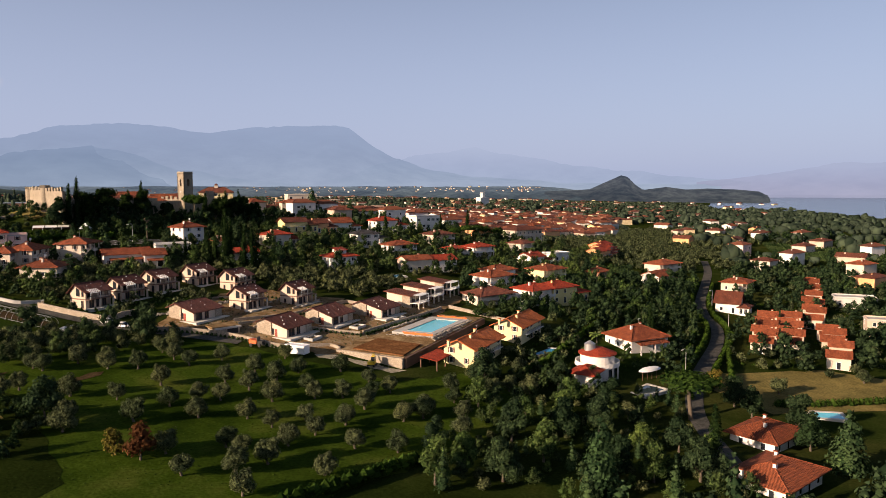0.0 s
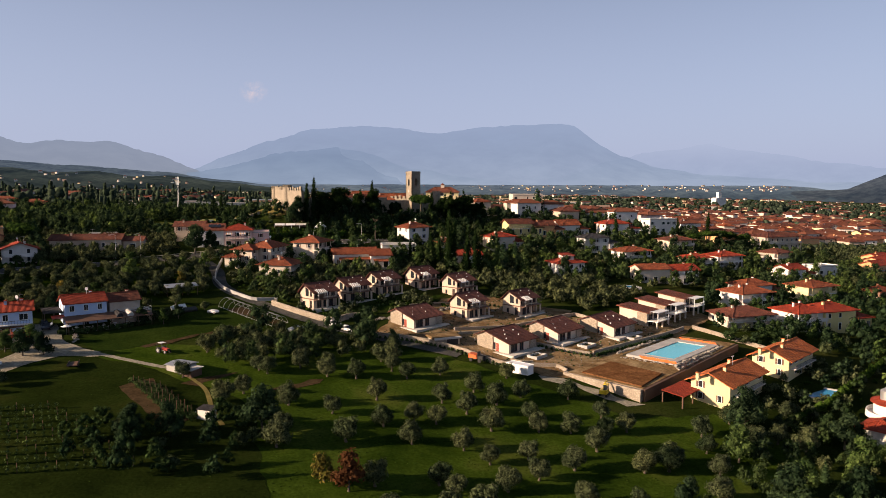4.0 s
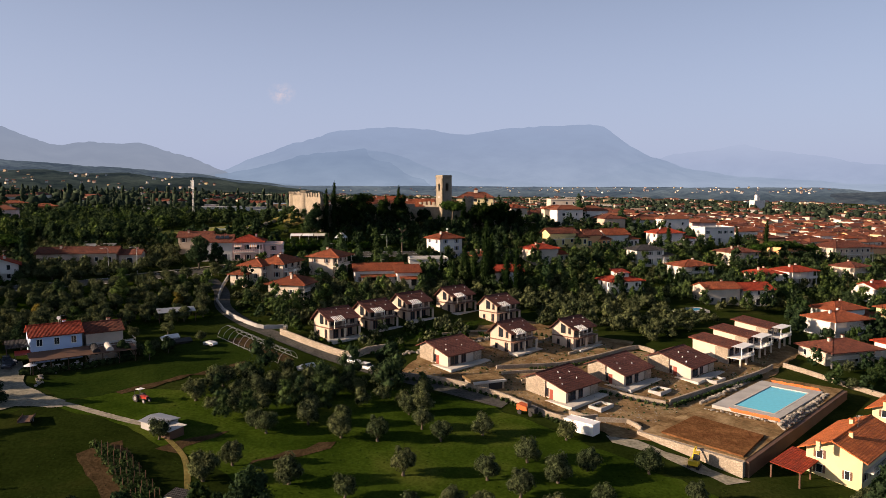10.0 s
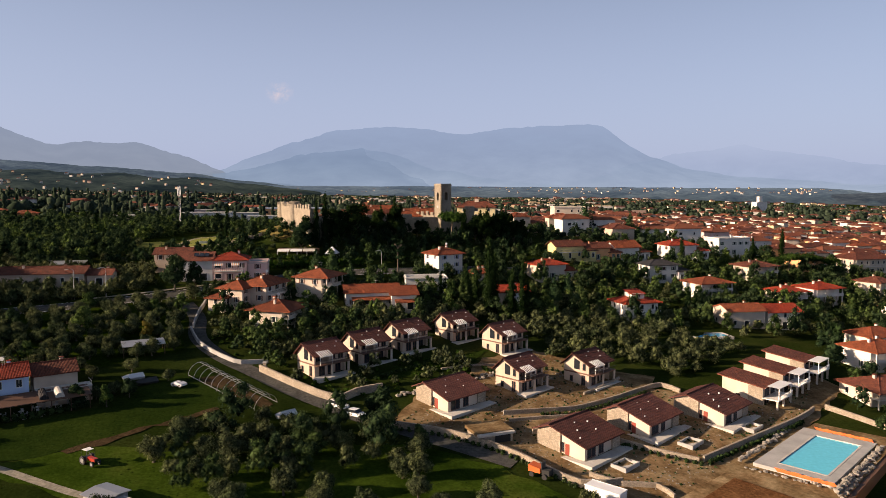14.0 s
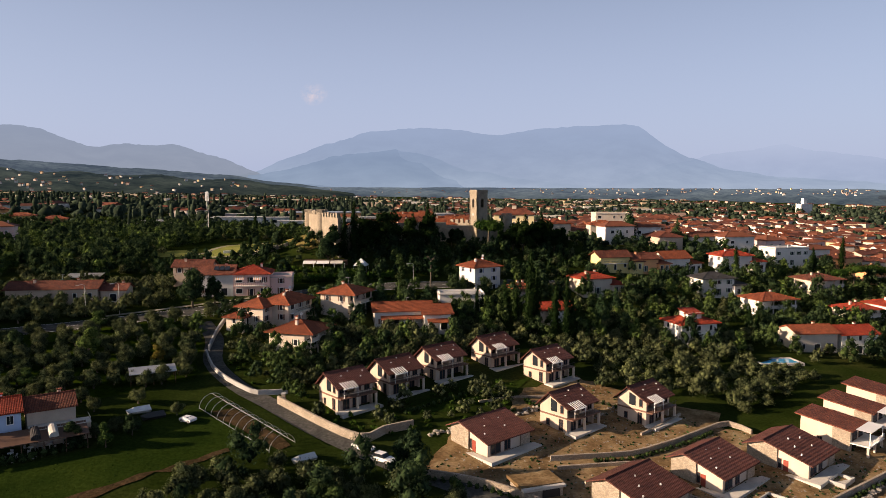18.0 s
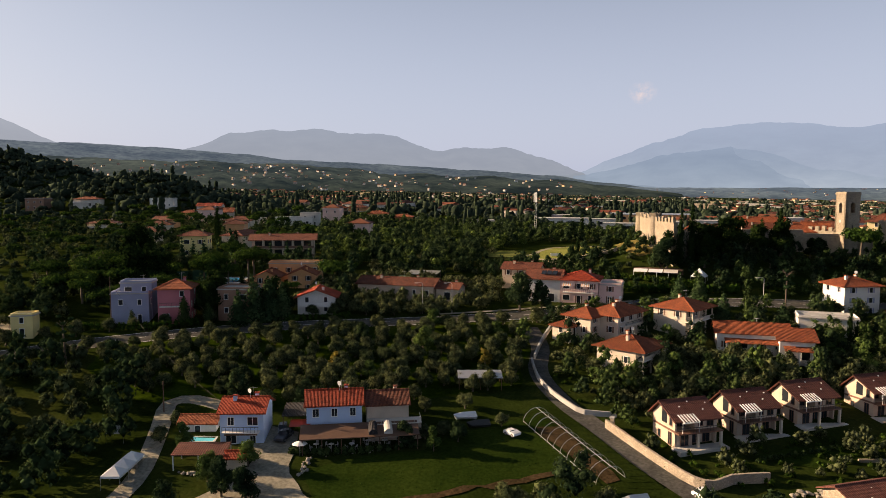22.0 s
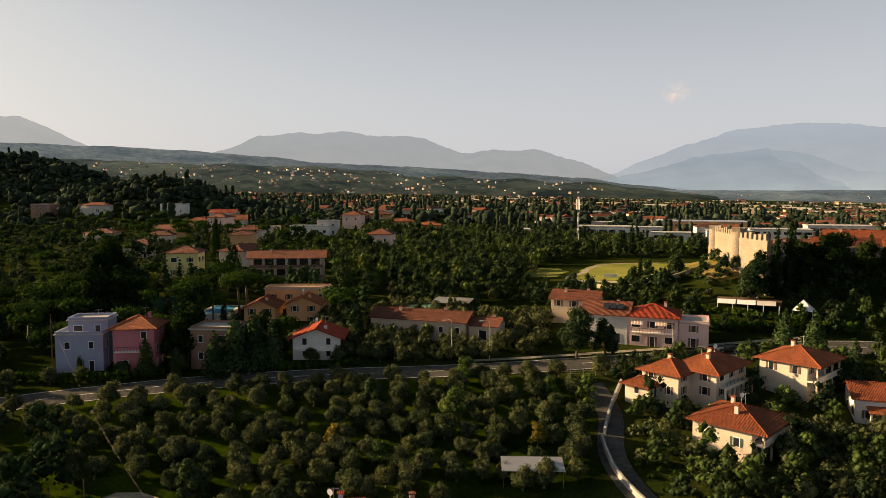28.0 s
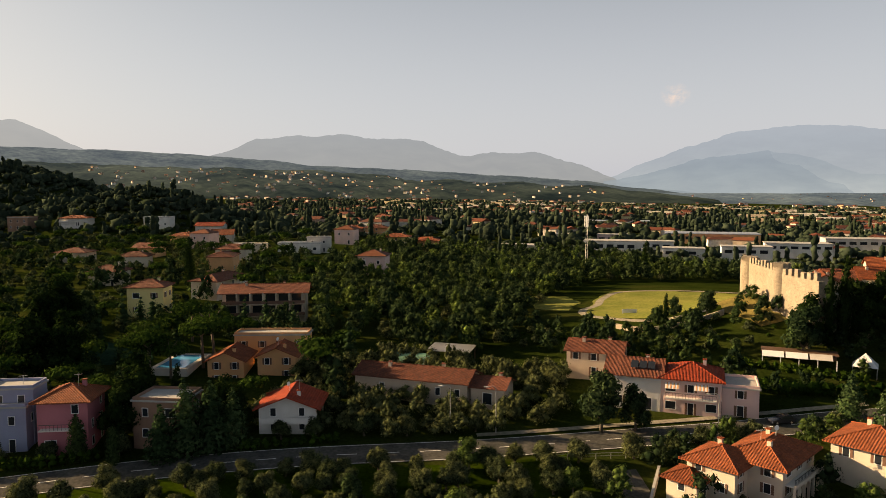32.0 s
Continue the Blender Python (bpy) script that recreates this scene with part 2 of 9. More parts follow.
FINE = [(0.3, (0.62, 0.64, 0.6)), (0.7, (1.1, 1.1, 1.1))]
M = dict(
    ground=ground_material("country_ground", [(0.3, (0.011, 0.02, 0.004)), (0.5, (0.024, 0.038, 0.009)), (0.7, (0.048, 0.054, 0.017))], 0.03, FINE),
    meadow=ground_material("meadow_grass", [(0.3, (0.018, 0.038, 0.005)), (0.52, (0.042, 0.074, 0.01)), (0.7, (0.074, 0.095, 0.02))], 0.06, FINE),
    # rough: browner field grass, with some shade darkened into the colour as well
    rough=ground_material("rough_field_grass", [(0.3, (0.010, 0.017, 0.004)), (0.55, (0.019, 0.031, 0.007)), (0.75, (0.033, 0.039, 0.011))], 0.08, FINE),
    rough_grass=ground_material("grove_grass", [(0.35, (0.012, 0.024, 0.003)), (0.55, (0.03, 0.056, 0.006)), (0.7, (0.05, 0.07, 0.012))], 0.12, FINE),
    court=ground_material("court_surface", [(0.3, (0.015, 0.045, 0.03)), (0.7, (0.025, 0.06, 0.04))], 0.2, FINE, 0.1),
    lawn=ground_material("dry_lawn", [(0.3, (0.16, 0.19, 0.05)), (0.7, (0.26, 0.26, 0.09))], 0.1, FINE),
    green_lawn=ground_material("mown_lawn", [(0.3, (0.014, 0.03, 0.006)), (0.7, (0.03, 0.05, 0.01))], 0.1, FINE),
    dry=ground_material("dry_grass", [(0.3, (0.13, 0.11, 0.045)), (0.7, (0.25, 0.2, 0.08))], 0.2, FINE),
    soil=ground_material("bare_soil", [(0.32, (0.14, 0.085, 0.045)), (0.5, (0.25, 0.165, 0.095)), (0.68, (0.38, 0.28, 0.175))], 0.25, FINE),
    red_soil=ground_material("tilled_red_soil", [(0.3, (0.12, 0.052, 0.025)), (0.7, (0.24, 0.115, 0.056))], 0.35, FINE, 0.9),
    dug=ground_material("dug_garden_soil", [(0.3, (0.045, 0.032, 0.018)), (0.7, (0.10, 0.066, 0.04))], 0.35, FINE, 0.9),
    gravel=ground_material("pale_gravel", [(0.3, (0.26, 0.24, 0.205)), (0.7, (0.4, 0.365, 0.32))], 0.4, FINE),
    asphalt=ground_material("worn_asphalt", [(0.3, (0.07, 0.07, 0.075)), (0.7, (0.125, 0.122, 0.12))], 0.3, FINE, 0.2),
    concrete=surface("grey_concrete", (0.42, 0.41, 0.39)), paving=surface("pale_paving", (0.55, 0.52, 0.47)),
    white=surface("white_plaster", (0.70, 0.67, 0.63), var=0.14), cream=surface("cream_plaster", (0.6, 0.515, 0.42), var=0.16),
    beige=surface("beige_plaster", (0.53, 0.42, 0.33), var=0.16), yellow=surface("yellow_plaster", (0.75, 0.62, 0.28), var=0.1),
    pale_yellow=surface("pale_yellow_plaster", (0.68, 0.58, 0.33), var=0.12), orange=surface("orange_plaster", (0.74, 0.38, 0.18), var=0.14),
    pink=surface("pink_plaster", (0.72, 0.50, 0.46), var=0.12), rose=surface("rose_plaster", (0.52, 0.17, 0.20), var=0.12),
    blue=surface("lilac_blue_plaster", (0.27, 0.30, 0.43), var=0.12), grey=surface("grey_plaster", (0.5, 0.48, 0.45), var=0.14),
    pale_blue=surface("pale_blue_white_plaster", (0.46, 0.59, 0.80), var=0.1),
    brick=surface("brown_brick", (0.30, 0.17, 0.12), fine=20), stone=stone("pale_rubble_stone", (0.50, 0.42, 0.33), (0.33, 0.275, 0.215), (0.25, 0.21, 0.16)),
    castle=stone("old_castle_stone", (0.36, 0.305, 0.235), (0.26, 0.215, 0.165), (0.28, 0.24, 0.18), 1.6),
    boulder=surface("limestone_boulder", (0.37, 0.335, 0.285), fine=5, var=0.35, per_object=0.35),
    tile=tiles("terracotta_tiles", (0.42, 0.115, 0.048), (0.27, 0.078, 0.038)), old_tile=tiles("weathered_tiles", (0.27, 0.085, 0.05), (0.155, 0.058, 0.04)),
    red_tile=tiles("new_red_tiles", (0.46, 0.065, 0.027), (0.34, 0.05, 0.024)), dark_tile=tiles("dark_brown_tiles", (0.2, 0.074, 0.056), (0.135, 0.054, 0.044), 0.85),
    orange_tile=tiles("new_orange_tiles", (0.74, 0.215, 0.065), (0.6, 0.165, 0.055)), slate=tiles("dark_grey_tiles", (0.06, 0.06, 0.065), (0.045, 0.045, 0.05)),
    wood=surface("dark_wood", (0.12, 0.06, 0.035), rough=0.7), brown_trim=surface("brown_trim", (0.16, 0.075, 0.05), rough=0.6),
    white_paint=surface("white_paint", (0.8, 0.8, 0.78), var=0.06, rough=0.5), shutter=surface("brown_shutter", (0.16, 0.08, 0.05), rough=0.6),
    green_shutter=surface("green_shutter", (0.05, 0.10, 0.06), rough=0.6), red_door=surface("red_brown_door", (0.28, 0.05, 0.03), rough=0.5),
    metal=surface("grey_metal", (0.5, 0.5, 0.5), rough=0.4, metal=0.7, var=0.1), rail=surface("dark_metal", (0.06, 0.06, 0.06), rough=0.5, metal=0.3),
    canvas=surface("white_canvas", (0.75, 0.75, 0.74), var=0.08), orange_net=surface("orange_net", (0.75, 0.16, 0.04), var=0.2),
    rubber=surface("black_rubber", (0.02, 0.02, 0.02), rough=0.8), car_white=surface("white_car_paint", (0.8, 0.8, 0.8), rough=0.25, var=0.04),
    car_dark=surface("dark_car_paint", (0.03, 0.035, 0.05), rough=0.25, var=0.1), car_red=surface("red_machine_paint", (0.45, 0.04, 0.02), rough=0.4),
    digger=surface("yellow_machine_paint", (0.7, 0.48, 0.03), rough=0.4, var=0.1), orange_machine=surface("orange_machine_paint", (0.72, 0.14, 0.03), rough=0.5),
    bark=surface("rough_bark", (0.11, 0.085, 0.06), fine=9, var=0.4, bump=0.8), green_net=surface("green_shade_net", (0.10, 0.26, 0.18)),
    # far_leaf has distance haze mixed into its colour: paler and bluer than broad
    olive=leaves("olive_leaves", (0.015, 0.022, 0.011), (0.108, 0.122, 0.064)), broad=leaves("broad_leaves", (0.009, 0.019, 0.011), (0.038, 0.06, 0.03), 0.2), far_leaf=leaves("far_hazed_leaves", (0.02, 0.031, 0.022), (0.05, 0.066, 0.048), 0.2),
    bright=leaves("bright_green_leaves", (0.022, 0.045, 0.015), (0.08, 0.116, 0.038), 0.22), cypress=leaves("cypress_foliage", (0.005, 0.012, 0.005), (0.016, 0.03, 0.01), 0.15),
    pine=leaves("pine_needles", (0.012, 0.028, 0.009), (0.046, 0.08, 0.018), 0.2), conifer=leaves("blue_green_needles", (0.012, 0.028, 0.014), (0.045, 0.075, 0.036), 0.15),
    tuft=leaves("grass_tufts", (0.013, 0.025, 0.004), (0.032, 0.052, 0.009)), rust=leaves("rust_red_leaves", (0.06, 0.02, 0.011), (0.14, 0.055, 0.027)), autumn=leaves("yellowing_leaves", (0.09, 0.08, 0.02), (0.22, 0.16, 0.04)),
    vine=leaves("vine_leaves", (0.016, 0.03, 0.012), (0.054, 0.08, 0.032), 0.22), hedge=leaves("hedge_leaves", (0.012, 0.03, 0.006), (0.045, 0.08, 0.015)),
)


def water_material(name, rgb, rough):
    m, n, b = tree_of(name)
    w = node(n, "ShaderNodeTexNoise", Scale=1.3, Detail=3.0)
    n.links.new(coords(n), w.inputs["Vector"])
    n.links.new(ramp(n, w.outputs[0], [(0.3, shade(rgb, 0.86)), (0.7, rgb)]), b.inputs["Base Color"])
    b.inputs["Roughness"].default_value = rough
    bm = node(n, "ShaderNodeBump", Strength=0.08, Distance=0.05)
    n.links.new(w.outputs[0], bm.inputs["Height"])
    n.links.new(bm.outputs[0], b.inputs["Normal"])
    return m


def glass_material():
    m, n, b = tree_of("window_glass")
    b.inputs["Base Color"].default_value = (0.02, 0.024, 0.03, 1)
    b.inputs["Roughness"].default_value = 0.08
    return m


M["pool"] = water_material("pool_water", (0.10, 0.60, 0.76), 0.12)
M["blue_pool"] = water_material("deep_pool_water", (0.05, 0.34, 0.62), 0.06)
M["dark_pool"] = water_material("dark_pool_water", (0.03, 0.05, 0.06), 0.05)
M["lake"] = water_material("lake_water", (0.10, 0.16, 0.26), 0.25)
M["glass"] = glass_material()
M["town_wall"] = mottled("town_plaster", [(0.0, (0.62, 0.56, 0.46)), (0.3, (0.72, 0.70, 0.66)), (0.5, (0.55, 0.43, 0.30)), (0.65, (0.66, 0.56, 0.34)), (0.8, (0.5, 0.33, 0.26)), (1.0, (0.7, 0.66, 0.6))])
M["town_roof"] = mottled("town_tiles", [(0.0, (0.17, 0.058, 0.036)), (0.35, (0.115, 0.046, 0.034)), (0.6, (0.21, 0.075, 0.042)), (0.8, (0.15, 0.048, 0.032)), (1.0, (0.095, 0.045, 0.035))])


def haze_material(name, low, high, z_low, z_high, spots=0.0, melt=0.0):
    """Far ridges as flat distance: self-glowing colour with the haze painted in by height."""
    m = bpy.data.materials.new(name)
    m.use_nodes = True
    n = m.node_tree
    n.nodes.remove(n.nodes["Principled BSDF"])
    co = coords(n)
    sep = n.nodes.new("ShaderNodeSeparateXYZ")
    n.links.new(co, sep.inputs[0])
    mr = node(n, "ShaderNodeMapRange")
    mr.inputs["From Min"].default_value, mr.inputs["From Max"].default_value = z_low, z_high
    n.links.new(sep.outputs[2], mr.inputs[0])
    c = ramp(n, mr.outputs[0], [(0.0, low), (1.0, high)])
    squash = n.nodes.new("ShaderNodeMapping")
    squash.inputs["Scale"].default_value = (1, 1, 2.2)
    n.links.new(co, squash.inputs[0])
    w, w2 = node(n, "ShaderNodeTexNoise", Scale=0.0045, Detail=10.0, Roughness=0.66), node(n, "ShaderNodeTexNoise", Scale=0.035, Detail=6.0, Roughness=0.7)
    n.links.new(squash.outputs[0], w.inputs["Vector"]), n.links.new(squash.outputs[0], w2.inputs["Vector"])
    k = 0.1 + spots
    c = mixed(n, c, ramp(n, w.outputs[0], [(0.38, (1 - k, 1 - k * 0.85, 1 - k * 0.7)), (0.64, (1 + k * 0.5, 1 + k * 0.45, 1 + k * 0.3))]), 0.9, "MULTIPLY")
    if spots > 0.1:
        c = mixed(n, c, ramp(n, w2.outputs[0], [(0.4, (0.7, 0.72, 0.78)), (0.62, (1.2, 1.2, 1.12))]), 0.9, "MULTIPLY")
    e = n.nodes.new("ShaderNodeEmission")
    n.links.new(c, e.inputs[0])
    if melt:          # more painted haze: the crest turns transparent against the sky
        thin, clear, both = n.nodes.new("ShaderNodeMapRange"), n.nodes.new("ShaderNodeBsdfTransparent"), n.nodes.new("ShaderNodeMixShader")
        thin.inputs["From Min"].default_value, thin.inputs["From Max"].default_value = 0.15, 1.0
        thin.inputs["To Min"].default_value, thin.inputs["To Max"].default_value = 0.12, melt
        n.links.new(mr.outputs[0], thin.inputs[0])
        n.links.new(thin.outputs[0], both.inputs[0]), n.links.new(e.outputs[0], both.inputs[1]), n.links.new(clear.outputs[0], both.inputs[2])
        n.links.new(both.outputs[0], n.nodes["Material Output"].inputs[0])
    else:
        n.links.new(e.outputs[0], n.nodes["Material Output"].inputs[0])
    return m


# ---- the lie of the land ----
BASE = (-0.69, -5.40, 3.17)
BUMPS = (-3.29, -0.77, -1.05, -3.05, -1.10, -4.74, -9.03, -5.54, 1.82, -2.07, -4.93, 0.34, 5.67, 4.36, -4.95, 1.50, 1.85, -4.55, 2.37, -0.19, 5.47, -2.89, 3.84, -1.85, 5.26, -3.05, 9.97, 2.28, -2.70, 1.09, -3.36, 3.87, 0.84, 7.57, 11.04, 1.50)
CENTRES = [(x, y) for y in range(20, 381, 72) for x in range(-220, 181, 80)]


def height(x, y):
    """Ground level; works on numbers and arrays."""
    fx, fy = np.clip(x, -330, 330), np.clip(y, -100, 460)
    z = BASE[0] + BASE[1] * fx / 100 + BASE[2] * fy / 100
    for k, (a, b) in zip(BUMPS, CENTRES):
        z = z + k * np.exp(-((x - a) ** 2 + (y - b) ** 2) / 85.0**2)
    z = z + 60 * np.exp(-((x + 770) ** 2 + (y - 457) ** 2) / 130.0**2) + 26 * np.exp(-((x + 528) ** 2 + (y - 457) ** 2) / 62.0**2)      # western hills
    z = z + 7.5 * np.exp(-((x + 64) ** 2 + (y - 300) ** 2) / 24.0**2) + 3 * np.exp(-((x + 20) ** 2 + (y - 338) ** 2) / 32.0**2)      # castle mound
    r = np.hypot(x, y)
    far = np.clip((r - 700) / 1200, 0, 1)
    side = np.clip((-x) / (r + 1), -0.75, 0.9)
    z = z * (1 - far) + far * (8 + 45 * np.clip(side, 0, 1) - 60 * np.clip(-side - 0.2, 0, 1))
    return z


def gz(x, y):
    return float(height(x, y))


# ---- mesh helpers ----
def meshed(name, verts, faces, mat, smooth=False):
    me = bpy.data.meshes.new(name)
    me.from_pydata([tuple(map(float, v)) for v in verts], [], faces)
    me.materials.append(M[mat] if isinstance(mat, str) else mat)
    if smooth:
        me.polygons.foreach_set("use_smooth", [True] * len(me.polygons))
    me.update()
    return me


def arrays(name, verts, quads, mat):
    """A mesh from an array of corners and an array of quads."""
    me = bpy.data.meshes.new(name)
    k = quads.shape[1]
    me.vertices.add(len(verts)), me.loops.add(quads.size), me.polygons.add(len(quads))
    me.vertices.foreach_set("co", np.ascontiguousarray(verts, np.float32).ravel())
    me.loops.foreach_set("vertex_index", np.ascontiguousarray(quads, np.int32).ravel())
    me.polygons.foreach_set("loop_start", np.arange(0, quads.size, k, dtype=np.int32))
    me.materials.append(M[mat] if isinstance(mat, str) else mat)
    me.update(calc_edges=True)
    return me


class Solid:
    """Collects boxes, prisms and tubes into one mesh."""

    def __init__(self):
        self.v, self.f = [], []

    def box(self, x0, x1, y0, y1, z0, z1):
        k = len(self.v)
        self.v += [(x, y, z) for z in (z0, z1) for x, y in ((x0, y0), (x1, y0), (x1, y1), (x0, y1))]
        self.f += [tuple(k + i for i in q) for q in ((3, 2, 1, 0), (4, 5, 6, 7), (0, 1, 5, 4), (1, 2, 6, 5), (2, 3, 7, 6), (3, 0, 4, 7))]
        return self

    def prism(self, ring, low, high):
        """ring: (x, y) corners, counter-clockwise; low, high: a number, or one for each corner."""
        k, m = len(self.v), len(ring)
        lo = low if isinstance(low, (list, tuple)) else [low] * m
        hi = high if isinstance(high, (list, tuple)) else [high] * m
        self.v += [(x, y, z) for (x, y), z in zip(ring, lo)] + [(x, y, z) for (x, y), z in zip(ring, hi)]
        self.f += [tuple(range(k + m - 1, k - 1, -1)), tuple(range(k + m, k + 2 * m))]
        self.f += [(k + i, k + (i + 1) % m, k + m + (i + 1) % m, k + m + i) for i in range(m)]
        return self

    def slab(self, top, thick):
        """A sloping sheet with thickness, from its corners on top."""
        k, m = len(self.v), len(top)
        self.v += [tuple(p) for p in top] + [(p[0], p[1], p[2] - thick) for p in top]
        self.f += [tuple(range(k, k + m)), tuple(range(k + 2 * m - 1, k + m - 1, -1))]
        self.f += [(k + m + i, k + m + (i + 1) % m, k + (i + 1) % m, k + i) for i in range(m)]
        return self

    def tube(self, points, radii, sides=6):
        k = len(self.v)
        points = [Vector(p) for p in points]
        for i, (p, r) in enumerate(zip(points, radii)):
            d = (points[min(i + 1, len(points) - 1)] - points[max(i - 1, 0)]).normalized()
            a = d.cross(Vector((0.31, 0.95, 0.05))).normalized()
            b = d.cross(a)
            self.v += [tuple(p + r * (math.cos(t) * a + math.sin(t) * b)) for t in (2 * math.pi * j / sides for j in range(sides))]
        for i in range(len(points) - 1):
            for j in range(sides):
                a, b = k + i * sides + j, k + i * sides + (j + 1) % sides
                self.f.append((a, b, b + sides, a + sides))
        self.f += [tuple(range(k + sides - 1, k - 1, -1)), tuple(range(k + (len(points) - 1) * sides, k + len(points) * sides))]
        return self

    def drum(self, x, y, z0, z1, r0, r1, sides=16):
        return self.tube([(x, y, z0), (x, y, z1)], [r0, r1], sides)

    def mesh(self, name, mat, smooth=False):
        return meshed(name, self.v, self.f, mat, smooth)


def part(name, solid, mat, parent, label="", smooth=False):
    me = solid.mesh(name, mat, smooth) if isinstance(solid, Solid) else solid
    ob = new(name, me)
    ob.parent = parent
    return tagged(ob, label)


def thing(name, x, y, z=None, yaw=0, label="", category="", group="", kind=""):
    ob = new(name)
    ob.matrix_world = pose(x, y, gz(x, y) if z is None else z, 0, 0, yaw)
    return tagged(ob, label, category, group, kind)


def single(name, solid, mat, label="", category="", kind="", x=0, y=0, z=0, yaw=0, group="", smooth=False):
    ob = new(name, solid.mesh(name, mat, smooth) if isinstance(solid, Solid) else solid)
    ob.matrix_world = pose(x, y, z, 0, 0, yaw)
    return tagged(ob, label, category, group, kind)


TAKEN = []          # discs where no tree may grow: x, y, radius


def free(x, y, r=1.0):
    return all((x - a) ** 2 + (y - b) ** 2 > (c + r) ** 2 for a, b, c in TAKEN)


def take_line(points, r):
    for (a, b), (c, d) in zip(points, points[1:]):
        n = max(1, int(math.hypot(c - a, d - b) / r))
        TAKEN.extend((a + (c - a) * i / n, b + (d - b) * i / n, r) for i in range(n + 1))


# ---- ground sheet, to the horizon ----
def graded(lo, hi, step, reach):
    near = list(np.arange(lo, hi + 0.1, step))
    a, b, s = [], [], step
    x = hi
    while x < reach:
        s *= 1.16
        x += s
        b.append(x)
    x, s = lo, step
    while x > -reach:
        s *= 1.16
        x -= s
        a.append(x)
    return np.array(a[::-1] + near + b)


gx, gy = graded(-260, 260, 5, 4800), graded(-60, 420, 5, 4800)
X, Y = np.meshgrid(gx, gy)
Z = height(X, Y)
idx = np.arange(X.size).reshape(X.shape)
quads = np.stack([idx[:-1, :-1], idx[:-1, 1:], idx[1:, 1:], idx[1:, :-1]], -1).reshape(-1, 4)
ground = tagged(new("ground", arrays("ground", np.stack([X, Y, Z], -1).reshape(-1, 3), quads, "ground")), "rolling green country ground with rough grass", "ground", "", "structure")


def drape(name, ring, mat, label, category, lift=0.07, kind="structure", level=None, rag=1.6):
    """A patch of ground cover that follows the ground."""
    if level is None and rag:
        out = []
        for (a, b), (c, d) in zip(ring, ring[1:] + ring[:1]):
            n = max(1, int(math.hypot(c - a, d - b) / 2.5))
            for i in range(n):
                x, y = a + (c - a) * i / n, b + (d - b) * i / n
                out.append((x + rag * noise.noise((x * 0.31, y * 0.31, 1)), y + rag * noise.noise((x * 0.31, y * 0.31, 7))))
        ring = out
    bm = bmesh.new()
    bm.faces.new([bm.verts.new((x, y, 0)) for x, y in ring])
    xs, ys = [p[0] for p in ring], [p[1] for p in ring]
    for lo, hi, no, at in ((min(xs), max(xs), (1, 0, 0), 0), (min(ys), max(ys), (0, 1, 0), 1)):
        for v in np.arange(lo + 3.5, hi, 3.5):
            co = (v, 0, 0) if at == 0 else (0, v, 0)
            bmesh.ops.bisect_plane(bm, geom=bm.verts[:] + bm.edges[:] + bm.faces[:], plane_co=co, plane_no=no)
    bmesh.ops.triangulate(bm, faces=bm.faces[:])
    for v in bm.verts:
        v.co.z = (gz(v.co.x, v.co.y) if level is None else level) + lift
    bmesh.ops.recalc_face_normals(bm, faces=bm.faces[:])
    if bm.faces[:] and sum(f.normal.z for f in bm.faces) < 0:
        bmesh.ops.reverse_faces(bm, faces=bm.faces[:])
    me = bpy.data.meshes.new(name)
    bm.to_mesh(me)
    bm.free()
    me.materials.append(M[mat])
    return tagged(new(name, me), label, category, "", kind)


def fine_line(points, step=3.0):
    """A smooth line through the points."""
    out = []
    p = [points[0], *points, points[-1]]
    for i in range(1, len(p) - 2):
        n = max(2, int(math.dist(p[i], p[i + 1]) / step))
        for j in range(n):
            t = j / n
            out.append(tuple(0.5 * (2 * p[i][k] + (p[i + 1][k] - p[i - 1][k]) * t + (2 * p[i - 1][k] - 5 * p[i][k] + 4 * p[i + 1][k] - p[i + 2][k]) * t * t
                       + (3 * p[i][k] - p[i - 1][k] - 3 * p[i + 1][k] + p[i + 2][k]) * t**3) for k in (0, 1)))
    return out + [points[-1]]


def offsets(line, d):
    out = []
    for i, (x, y) in enumerate(line):
        a, b = line[max(i - 1, 0)], line[min(i + 1, len(line) - 1)]
        l = math.hypot(b[0] - a[0], b[1] - a[1]) or 1
        out.append((x - (b[1] - a[1]) / l * d, y + (b[0] - a[0]) / l * d))
    return out


def ribbon(name, points, width, mat, label, category, lift=0.09, kind="structure", across=3, shift=0.0):
    line = fine_line(points)
    rows = [offsets(line, shift + width * (j / across - 0.5)) for j in range(across + 1)]
    verts = [(x, y, gz(x, y) + lift) for row in rows for x, y in row]
    n = len(line)
    faces = [(j * n + i, j * n + i + 1, (j + 1) * n + i + 1, (j + 1) * n + i) for j in range(across) for i in range(n - 1)]
    faces = [f[::-1] for f in faces]
    me = meshed(name, verts, [f[::-1] for f in faces], mat)
    return tagged(new(name, me), label, category, "", kind)


